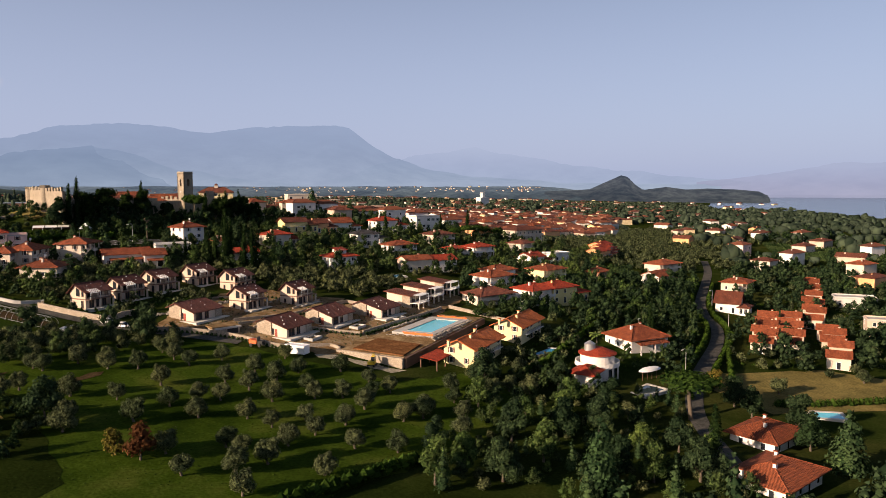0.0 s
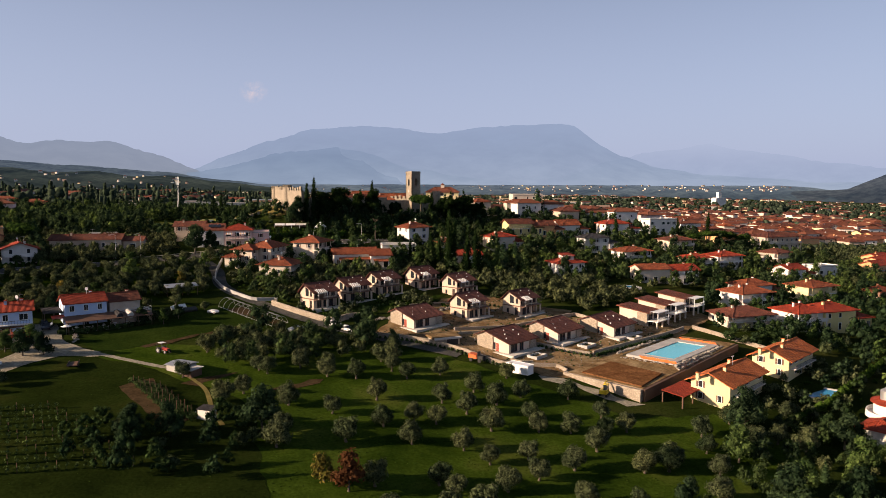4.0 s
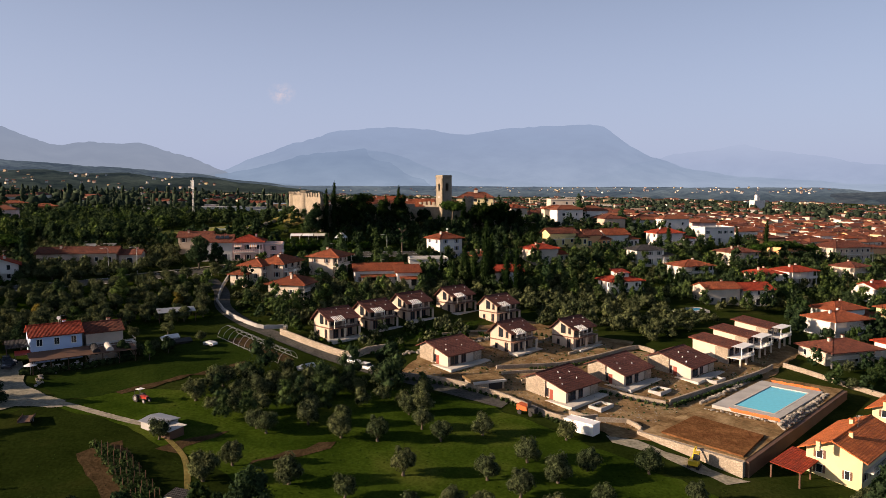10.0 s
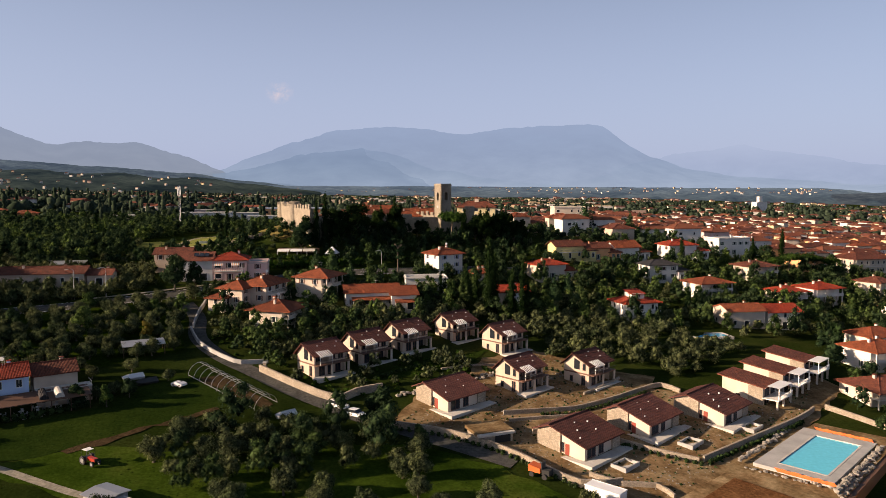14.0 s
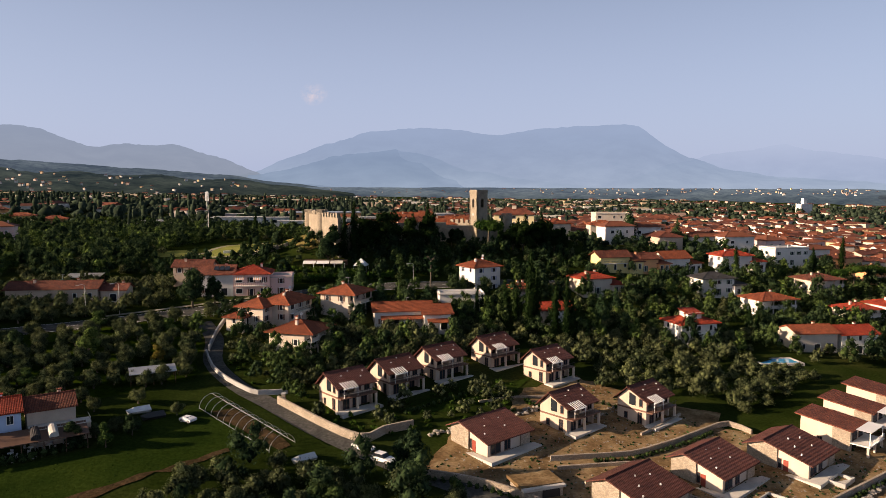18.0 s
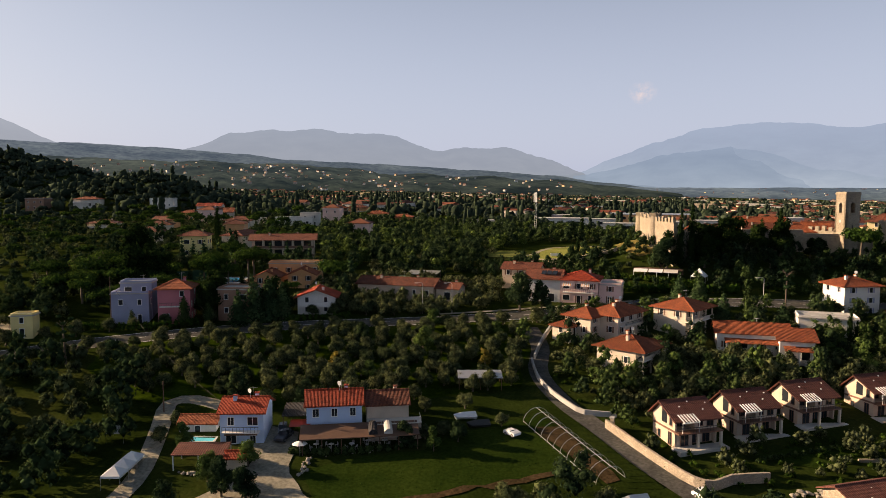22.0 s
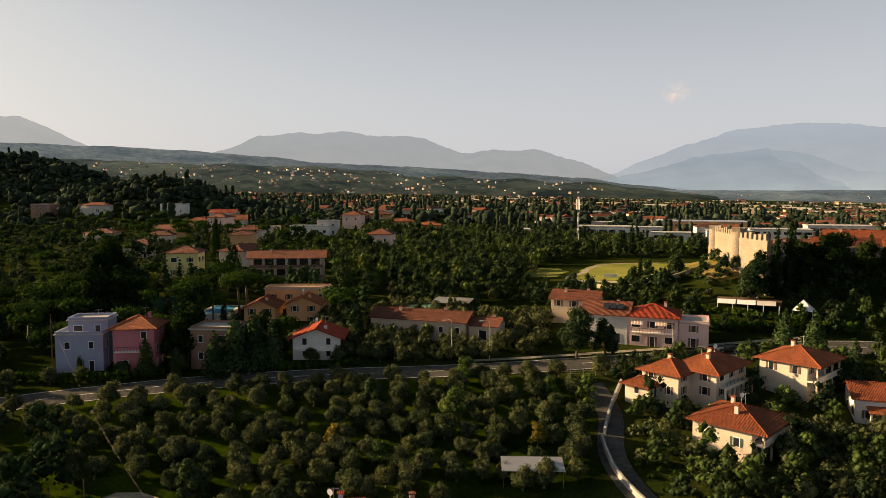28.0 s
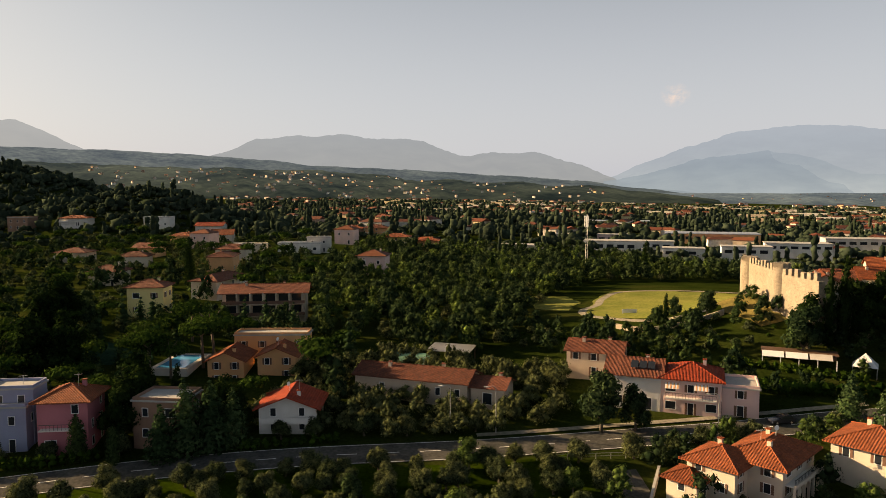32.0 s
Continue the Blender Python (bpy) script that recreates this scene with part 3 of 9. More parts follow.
def wall_line(name, points, tall, thick, mat, label, category="wall", kind="structure", smooth_line=True, base=0.5, level=None):
    """A wall along a line, standing on the ground."""
    line = fine_line(points) if smooth_line else points
    a, b = offsets(line, thick / 2), offsets(line, -thick / 2)
    verts, faces, n = [], [], len(line)
    for (x, y), (u, v), (cx, cy) in zip(a, b, line):
        g = gz(cx, cy)
        top = g + tall if level is None else level
        verts += [(x, y, g - base), (u, v, g - base), (u, v, top), (x, y, top)]
    for i in range(n - 1):
        k = 4 * i
        faces += [(k + j, k + (j + 1) % 4, k + 4 + (j + 1) % 4, k + 4 + j) for j in range(4)]
    faces += [(3, 2, 1, 0), (4 * n - 4, 4 * n - 3, 4 * n - 2, 4 * n - 1)]
    return tagged(new(name, meshed(name, verts, faces, mat)), label, category, "", kind)


# ---- backdrop: ridges, lake ----
def ridge(name, profile, far, deep, mat, label, rough=1.0):
    """profile: bearing to the left of +y, and elevation, in degrees."""
    bear = np.arange(profile[0][0], profile[-1][0], -0.2)
    el = np.interp(-bear, [-p[0] for p in profile], [p[1] for p in profile])
    verts, m = [], 7
    for i, (b, e) in enumerate(zip(bear, el)):
        wob = noise.noise((b * 0.37, far * 0.01, 0)) * 0.3 + noise.noise((b * 1.9, far * 0.01, 5)) * 0.07 + noise.noise((b * 5.3, far * 0.01, 9)) * 0.04
        top = 46 + math.tan(radians(e + wob * rough * min(1, max(0.25, e)))) * far
        for j in range(m):
            t = j / (m - 1)
            d = far - deep * (1 - t)
            z = -45 + (top + 45) * t**0.8 + (noise.noise((b * 0.7, t * 3, far)) * 18 * rough * t * (1 - t) * 4)
            verts.append((-math.sin(radians(b)) * d, math.cos(radians(b)) * d, z))
    n = len(bear)
    faces = [(i * m + j, (i + 1) * m + j, (i + 1) * m + j + 1, i * m + j + 1) for i in range(n - 1) for j in range(m - 1)]
    ob = new(name, meshed(name, verts, faces, mat, True))
    return tagged(ob, label, "mountain", "", "structure")


# each ridge's blue haze is emitted colour; no air is modelled in between
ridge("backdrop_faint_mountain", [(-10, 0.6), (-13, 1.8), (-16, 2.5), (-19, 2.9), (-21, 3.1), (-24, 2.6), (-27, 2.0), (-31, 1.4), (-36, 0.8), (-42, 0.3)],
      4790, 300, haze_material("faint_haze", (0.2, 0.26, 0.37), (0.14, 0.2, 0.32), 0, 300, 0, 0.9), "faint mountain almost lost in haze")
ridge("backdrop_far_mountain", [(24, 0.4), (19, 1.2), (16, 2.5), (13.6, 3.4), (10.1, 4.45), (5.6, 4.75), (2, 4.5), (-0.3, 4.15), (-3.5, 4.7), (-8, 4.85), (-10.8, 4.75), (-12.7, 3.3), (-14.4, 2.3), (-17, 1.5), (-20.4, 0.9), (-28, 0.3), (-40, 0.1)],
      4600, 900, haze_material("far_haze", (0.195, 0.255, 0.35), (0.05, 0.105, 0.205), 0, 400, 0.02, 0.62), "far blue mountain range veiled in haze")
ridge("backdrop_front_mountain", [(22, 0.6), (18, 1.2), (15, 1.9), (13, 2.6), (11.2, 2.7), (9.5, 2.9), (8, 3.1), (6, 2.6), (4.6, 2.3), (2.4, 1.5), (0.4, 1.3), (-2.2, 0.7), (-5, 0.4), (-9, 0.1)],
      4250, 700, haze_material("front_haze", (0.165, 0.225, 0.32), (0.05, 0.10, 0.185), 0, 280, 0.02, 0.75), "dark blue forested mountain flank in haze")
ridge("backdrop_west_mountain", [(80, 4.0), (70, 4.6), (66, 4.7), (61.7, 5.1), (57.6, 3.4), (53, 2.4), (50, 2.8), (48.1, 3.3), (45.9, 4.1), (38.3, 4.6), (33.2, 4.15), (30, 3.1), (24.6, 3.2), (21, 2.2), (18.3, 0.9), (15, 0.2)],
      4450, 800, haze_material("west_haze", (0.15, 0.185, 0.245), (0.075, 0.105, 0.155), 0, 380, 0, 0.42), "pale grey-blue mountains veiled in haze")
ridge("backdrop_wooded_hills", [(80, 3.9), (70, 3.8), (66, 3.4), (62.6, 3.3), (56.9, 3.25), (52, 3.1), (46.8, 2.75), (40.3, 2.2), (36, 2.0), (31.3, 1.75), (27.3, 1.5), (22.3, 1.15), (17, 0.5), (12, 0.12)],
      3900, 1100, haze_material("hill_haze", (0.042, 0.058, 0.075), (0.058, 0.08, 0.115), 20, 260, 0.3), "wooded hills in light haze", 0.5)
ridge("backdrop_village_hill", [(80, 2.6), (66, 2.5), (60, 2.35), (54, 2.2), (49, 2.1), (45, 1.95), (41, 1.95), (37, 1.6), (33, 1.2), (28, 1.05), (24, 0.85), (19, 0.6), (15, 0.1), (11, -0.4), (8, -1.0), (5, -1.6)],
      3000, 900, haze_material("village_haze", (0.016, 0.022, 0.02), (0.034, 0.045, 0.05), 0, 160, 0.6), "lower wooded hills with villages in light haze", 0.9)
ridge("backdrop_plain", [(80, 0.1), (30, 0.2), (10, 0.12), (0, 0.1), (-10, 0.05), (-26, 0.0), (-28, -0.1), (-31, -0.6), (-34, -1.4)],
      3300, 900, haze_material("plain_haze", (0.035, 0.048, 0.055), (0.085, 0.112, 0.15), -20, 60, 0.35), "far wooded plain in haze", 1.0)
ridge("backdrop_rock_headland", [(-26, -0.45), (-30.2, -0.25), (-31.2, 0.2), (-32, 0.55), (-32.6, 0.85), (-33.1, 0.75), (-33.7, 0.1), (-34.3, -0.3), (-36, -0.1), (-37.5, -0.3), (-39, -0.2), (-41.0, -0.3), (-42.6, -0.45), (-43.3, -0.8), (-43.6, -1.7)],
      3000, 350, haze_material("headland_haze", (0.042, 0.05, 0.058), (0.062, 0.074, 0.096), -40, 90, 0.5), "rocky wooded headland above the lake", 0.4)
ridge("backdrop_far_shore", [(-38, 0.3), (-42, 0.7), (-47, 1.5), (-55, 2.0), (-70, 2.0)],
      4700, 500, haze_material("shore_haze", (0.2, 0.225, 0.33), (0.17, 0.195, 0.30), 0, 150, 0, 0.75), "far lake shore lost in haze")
# the cloud wisp glows by itself; its sunlit brightness is set as emission
cm = bpy.data.materials.new("cloud_wisp")
cm.use_nodes = True
cn = cm.node_tree
cn.nodes.remove(cn.nodes["Principled BSDF"])
gr, nz, mul, glow, clear, both = cn.nodes.new("ShaderNodeTexGradient"), node(cn, "ShaderNodeTexNoise", Scale=1.7, Detail=8.0, Roughness=0.7), cn.nodes.new("ShaderNodeMath"), cn.nodes.new("ShaderNodeEmission"), cn.nodes.new("ShaderNodeBsdfTransparent"), cn.nodes.new("ShaderNodeMixShader")
gr.gradient_type, mul.operation = "SPHERICAL", "MULTIPLY"
cn.links.new(coords(cn), gr.inputs[0]), cn.links.new(coords(cn), nz.inputs["Vector"])
cn.links.new(gr.outputs["Fac"], mul.inputs[0]), cn.links.new(ramp(cn, nz.outputs[0], [(0.42, (0, 0, 0)), (0.68, (1, 1, 1))]), mul.inputs[1])
glow.inputs[0].default_value = (0.37, 0.345, 0.40, 1)
cn.links.new(mul.outputs[0], both.inputs[0]), cn.links.new(clear.outputs[0], both.inputs[1]), cn.links.new(glow.outputs[0], both.inputs[2])
cn.links.new(both.outputs[0], cn.nodes["Material Output"].inputs[0])
cloud = tagged(new("backdrop_cloud", meshed("backdrop_cloud", [(math.cos(a) * k, 0.12 * math.cos(3 * a) * (1 - k), math.sin(a) * k * (1.0 + 0.15 * math.sin(2 * a))) for k in (1.0, 0.5) for a in np.linspace(0, 6.283, 16, False)], [(i, (i + 1) % 16, 16 + (i + 1) % 16, 16 + i) for i in range(16)] + [tuple(range(16, 32))], cm)), "small pale pink wisp of cloud", "cloud", "", "structure")
cloud.matrix_world = pose(-1160, 4540, 640, 0, 0, 14.4) @ Matrix.Diagonal((95, 75, 78, 1))
single("water", meshed("water", [(700, 500, -18), (4700, 500, -18), (4700, 4600, -18), (1500, 4600, -18)], [(0, 1, 2, 3)], "lake"), "lake", "calm blue lake under haze", "lake", "structure")


# ---- plants ----
def leaf_cloud(rng, lobes, count, size, flat=0.0):
    """Small leaves spread through the outer part of several lobes."""
    lobes = np.array(lobes, float)
    p = lobes[:, 3] ** 2 * (lobes[:, 4] if lobes.shape[1] > 4 else 1)
    pick = rng.choice(len(lobes), count, p=p / p.sum())
    d = rng.normal(size=(count, 3))
    d /= np.linalg.norm(d, axis=1)[:, None]
    r = lobes[pick, 3] * rng.uniform(0.68, 1.12, count)
    tall = lobes[pick, 4] if lobes.shape[1] > 4 else np.ones(count)
    c = lobes[pick, :3] + d * r[:, None] * np.stack([np.ones(count), np.ones(count), tall], 1)
    n = d * 1.35 + rng.normal(size=(count, 3)) * 0.4
    n[:, 2] += 0.25
    n[:, 2] += flat
    n /= np.linalg.norm(n, axis=1)[:, None]
    a = np.cross(n, rng.normal(size=(count, 3)))
    a /= np.linalg.norm(a, axis=1)[:, None]
    b = np.cross(n, a)
    s = (size * rng.uniform(0.55, 1.3, count))[:, None]
    k = rng.uniform(0.5, 1.0, count)[:, None]
    s *= 1.12
    verts = np.stack([c + a * s, c - a * s * 0.6 + b * s * k, c - a * s * 0.6 - b * s * k], 1).reshape(-1, 3)
    return verts, np.arange(count * 3).reshape(-1, 3)


def core(lobes, rng, shrink=0.7):
    """Uneven inner masses that close the crown."""
    vs, fs = [], []
    for lobe in lobes:
        x, y, z, r = lobe[:4]
        t = lobe[4] if len(lobe) > 4 else 1
        k = len(vs)
        turn = rng.uniform(0, 1.5)
        for a, b, c in ((1, 0, 0), (0, 1, 0), (-1, 0, 0), (0, -1, 0), (0, 0, 1), (0, 0, -1)):
            q = shrink * r * rng.uniform(0.8, 1.15)
            vs.append((x + q * (a * math.cos(turn) - b * math.sin(turn)), y + q * (a * math.sin(turn) + b * math.cos(turn)), z + q * c * t))
        fs += [(k + i, k + (i + 1) % 4, k + 4) for i in range(4)] + [(k + (i + 1) % 4, k + i, k + 5) for i in range(4)]
    return np.array(vs), np.array(fs)


def knobs(lumps, rng):
    """Uneven round clumps for crowns far away."""
    g = (1 + 5**0.5) / 2
    ico = np.array([(-1, g, 0), (1, g, 0), (-1, -g, 0), (1, -g, 0), (0, -1, g), (0, 1, g), (0, -1, -g), (0, 1, -g), (g, 0, -1), (g, 0, 1), (-g, 0, -1), (-g, 0, 1)]) / 1.9
    tri = np.array([(0, 11, 5), (0, 5, 1), (0, 1, 7), (0, 7, 10), (0, 10, 11), (1, 5, 9), (5, 11, 4), (11, 10, 2), (10, 7, 6), (7, 1, 8), (3, 9, 4), (3, 4, 2), (3, 2, 6), (3, 6, 8), (3, 8, 9), (4, 9, 5), (2, 4, 11), (6, 2, 10), (8, 6, 7), (9, 8, 1)])
    vs = [ico * r * rng.uniform(0.6, 1.3, (12, 1)) * (1, 1, t) + (x, y, z) for x, y, z, r, t in lumps]
    return np.concatenate(vs), np.concatenate([tri + 12 * i for i in range(len(lumps))])


def crown_mesh(name, rng, lobes, count, size, mat, flat=0.0, shrink=0.7):
    v, q = leaf_cloud(rng, lobes, count, size, flat)
    bm_v, bm_f = core(lobes, rng, shrink)
    faces = [tuple(int(i) for i in f) for f in q] + [tuple(int(i) + len(v) for i in f[:3]) for f in bm_f]
    return meshed(name, list(v) + list(bm_v), faces, mat)


def trunk_solid(rng, tall, r, limbs, reach, lean=0.15):
    s = Solid()
    lx, ly = rng.uniform(-lean, lean, 2)
    top = (lx * tall, ly * tall, tall)
    s.tube([(0, 0, -0.5), (0, 0, 0.1), (lx * tall * 0.5, ly * tall * 0.4, tall * 0.5), top], [r * 1.5, r * 1.15, r * 0.9, r * 0.7], 7)
    for i in range(limbs):
        a = 2 * math.pi * (i + rng.uniform(0, 0.6)) / limbs
        e = (top[0] + math.cos(a) * reach, top[1] + math.sin(a) * reach, tall + reach * rng.uniform(0.7, 1.2))
        m = tuple(0.5 * (p + q) + rng.uniform(-0.1, 0.1) for p, q in zip(top, e))
        s.tube([top, m, e], [r * 0.55, r * 0.38, r * 0.14], 5)
    return s


def palm_crown(rng, top):
    """Arching fronds with drooping leaflets."""
    s = Solid()
    for i in range(22):
        a, up = i * 2.4, rng.uniform(0.1, 1.2)
        mid = [(math.cos(a) * r, math.sin(a) * r, top + up * r - 0.42 * r * r * (0.6 + 0.2 * up)) for r in (0.1, 0.8, 1.5, 2.2)]
        side = (-math.sin(a), math.cos(a))
        for j, w0, w1 in ((0, 0.1, 0.45), (1, 0.45, 0.4), (2, 0.4, 0.06)):
            p, q = mid[j], mid[j + 1]
            for sg in (-1, 1):
                s.slab([p, q, (q[0] + sg * side[0] * w1, q[1] + sg * side[1] * w1, q[2] - 0.25), (p[0] + sg * side[0] * w0, p[1] + sg * side[1] * w0, p[2] - 0.2)], 0.02)
    return s.mesh("crown", "bright")


def crown_lobes(rng, kind, w, h):
    """Lobes of a crown of width w whose top stands at h."""
    if kind == "olive":
        a = rng.uniform(0, 6.3)
        ring = [(math.cos(a + i * 0.79) * w * rng.uniform(0.2, 0.3), math.sin(a + i * 0.79) * w * rng.uniform(0.2, 0.3), h * rng.uniform(0.32, 0.62), w * rng.uniform(0.15, 0.23), 0.95) for i in range(8)]
        tips = [(rng.uniform(-0.2, 0.2) * w, rng.uniform(-0.2, 0.2) * w, h * rng.uniform(0.62, 0.82), w * rng.uniform(0.12, 0.19), 1.1) for i in range(5)]
        return ring + tips + [(0, 0, h * 0.48, w * 0.33, 0.9)]
    if kind == "broad":
        a = rng.uniform(0, 6.3)
        low = [(math.cos(a + i * 1.05) * w * rng.uniform(0.2, 0.32), math.sin(a + i * 1.05) * w * rng.uniform(0.2, 0.32), h * rng.uniform(0.28, 0.55), w * rng.uniform(0.16, 0.25)) for i in range(6)]
        return low + [(rng.uniform(-1, 1) * w * 0.2, rng.uniform(-1, 1) * w * 0.2, h * rng.uniform(0.58, 0.9), w * rng.uniform(0.12, 0.23)) for _ in range(7)]
    if kind == "cypress":
        return [(rng.uniform(-0.06, 0.06) * w, rng.uniform(-0.06, 0.06) * w, h * t, w * 0.5 * k, 1.9) for t, k in ((0.12, 0.85), (0.28, 1.0), (0.45, 0.98), (0.6, 0.85), (0.75, 0.62), (0.88, 0.36))]
    if kind == "pine":
        return [(math.cos(a) * w * 0.28, math.sin(a) * w * 0.28, h - w * 0.2 + rng.uniform(-0.05, 0.05) * w, w * rng.uniform(0.22, 0.28), 0.6) for a in np.arange(0, 6.2, 0.9)] + [(0, 0, h - w * 0.14, w * 0.28, 0.6)]
    if kind == "sparse":
        return [(math.cos(i * 2.1) * w * 0.3, math.sin(i * 2.1) * w * 0.3, h * (0.5 + 0.055 * i), w * (0.16 - 0.008 * i), 0.5) for i in range(9)]
    if kind == "conifer":
        return [(rng.uniform(-0.05, 0.05) * w, rng.uniform(-0.05, 0.05) * w, h * t, w * 0.5 * k, 0.75) for t, k in ((0.12, 1.0), (0.25, 0.9), (0.38, 0.78), (0.5, 0.65), (0.62, 0.52), (0.74, 0.38), (0.85, 0.26), (0.94, 0.14))]
    return [(rng.uniform(-1, 1) * w * 0.3, rng.uniform(-1, 1) * w * 0.3, h * rng.uniform(0.35, 0.6), w * rng.uniform(0.2, 0.3)) for _ in range(5)]


KINDS = dict(  # width, height, leaves, leaf size, trunk height, trunk radius, limbs, material
    olive=(5.2, 4.6, 2900, 0.155, 0.9, 0.24, 4, "olive"), broad=(7.6, 8.5, 2600, 0.27, 1.8, 0.28, 5, "broad"), holm=(10.0, 13.5, 2600, 0.36, 2.0, 0.4, 5, "cypress"), bright=(6.0, 7.5, 1600, 0.24, 2.2, 0.22, 5, "bright"),
    cypress=(3.0, 12.0, 1200, 0.22, 0.8, 0.2, 0, "cypress"), pine=(8.5, 9.5, 1600, 0.27, 6.4, 0.3, 6, "pine"), conifer=(6.0, 11.0, 1700, 0.28, 1.5, 0.25, 0, "conifer"),
    rust=(5.5, 5.5, 800, 0.28, 1.6, 0.18, 5, "rust"), autumn=(5.0, 6.0, 700, 0.3, 1.8, 0.18, 5, "autumn"), shrub=(2.6, 1.7, 300, 0.2, 0.5, 0.08, 3, "hedge"), thuja=(2.8, 8.0, 1200, 0.2, 0.6, 0.15, 0, "vine"),
             vine_tree=(6.4, 7.5, 1600, 0.24, 1.8, 0.2, 5, "vine"), palm=(5.0, 6.0, 0, 0.3, 4.6, 0.22, 0, "bright"), sparse=(5.0, 13.0, 700, 0.3, 9.0, 0.24, 7, "conifer"))
SHAPE = dict(thuja="cypress", vine_tree="broad", holm="broad", bright="broad", rust="broad", autumn="broad")
LABELS = dict(vine_tree="green broadleaf tree", palm="palm tree with arching fronds", sparse="tall thin pine with sparse tiered branches", thuja="slender yellow-green garden conifer", holm="large dark evergreen oak", olive="grey-green olive tree with a gnarled trunk", broad="dark green broadleaf tree with a dense crown", bright="light green broadleaf tree in sun",
              cypress="tall narrow dark cypress", pine="umbrella pine with a flat green crown", conifer="blue-green conifer with tiered branches",
              rust="small tree with rust-red leaves on the meadow", autumn="tree with yellowing leaves", shrub="rounded green garden shrub")
NAMES = dict(vine_tree="broadleaf_tree", palm="palm_tree", sparse="pine_tree", thuja="garden_conifer", holm="oak_tree", olive="olive_tree", broad="broadleaf_tree", bright="broadleaf_tree", cypress="cypress_tree", pine="umbrella_pine", conifer="conifer_tree", rust="red_tree", autumn="autumn_tree", shrub="shrub")
PROTO = {}


def plant(kind, x, y, scale=1.0, z=None, taller=1.0, pick=None):
    """A tree of its kind with trunk and crown."""
    k = random.randrange(7) if pick is None else pick
    turn = random.uniform(0, 360)
    at = Matrix.Translation((x, y, gz(x, y) if z is None else z)) @ pose(0, 0, 0, 0, 0, turn) @ Matrix.Diagonal((scale, scale, scale * taller, 1))
    if (kind, k) not in PROTO:
        w, h, count, size, tt, tr, limbs, mat = KINDS[kind]
        rng = np.random.default_rng(len(kind) * 100 + k * 7 + ord(kind[0]))
        w, h = w * rng.uniform(0.9, 1.12), h * rng.uniform(0.9, 1.1)
        PROTO[kind, k] = (trunk_solid(rng, tt, tr, limbs, w * 0.26, 0.2 if kind == "olive" else 0.06).mesh("trunk", "bark", True),
                          palm_crown(rng, tt) if kind == "palm" else crown_mesh("crown", rng, crown_lobes(rng, SHAPE.get(kind, kind), w, h), count, size, mat, 0.3 if kind in ("pine", "conifer") else 0.0))
    tm, cm = PROTO[kind, k]
    ob = new(NAMES[kind])
    ob.matrix_world = at
    tagged(ob, LABELS[kind], "shrub" if kind == "shrub" else "tree", "")
    for name, me in (("trunk", tm), ("crown", cm)):
        c = new(name, me)
        c.parent = ob
    return ob


def inside(x, y, ring):
    hit = False
    for (a, b), (c, d) in zip(ring, ring[1:] + ring[:1]):
        if (b > y) != (d > y) and x < (c - a) * (y - b) / (d - b) + a:
            hit = not hit
    return hit


def spots(rng, ring, gap, jitter=0.3, turn=20, clear=1.0):
    """Rows of places inside a ring."""
    xs, ys = [p[0] for p in ring], [p[1] for p in ring]
    cx, cy, r = sum(xs) / len(xs), sum(ys) / len(ys), 0.75 * max(max(xs) - min(xs), max(ys) - min(ys))
    c, s = math.cos(radians(turn)), math.sin(radians(turn))
    out = []
    for a in np.arange(-r, r, gap):
        for b in np.arange(-r, r, gap):
            u, v = a + rng.uniform(-jitter, jitter) * gap, b + rng.uniform(-jitter, jitter) * gap
            x, y = cx + c * u - s * v, cy + s * u + c * v
            if inside(x, y, ring) and free(x, y, clear):
                out.append((x, y))
    return out


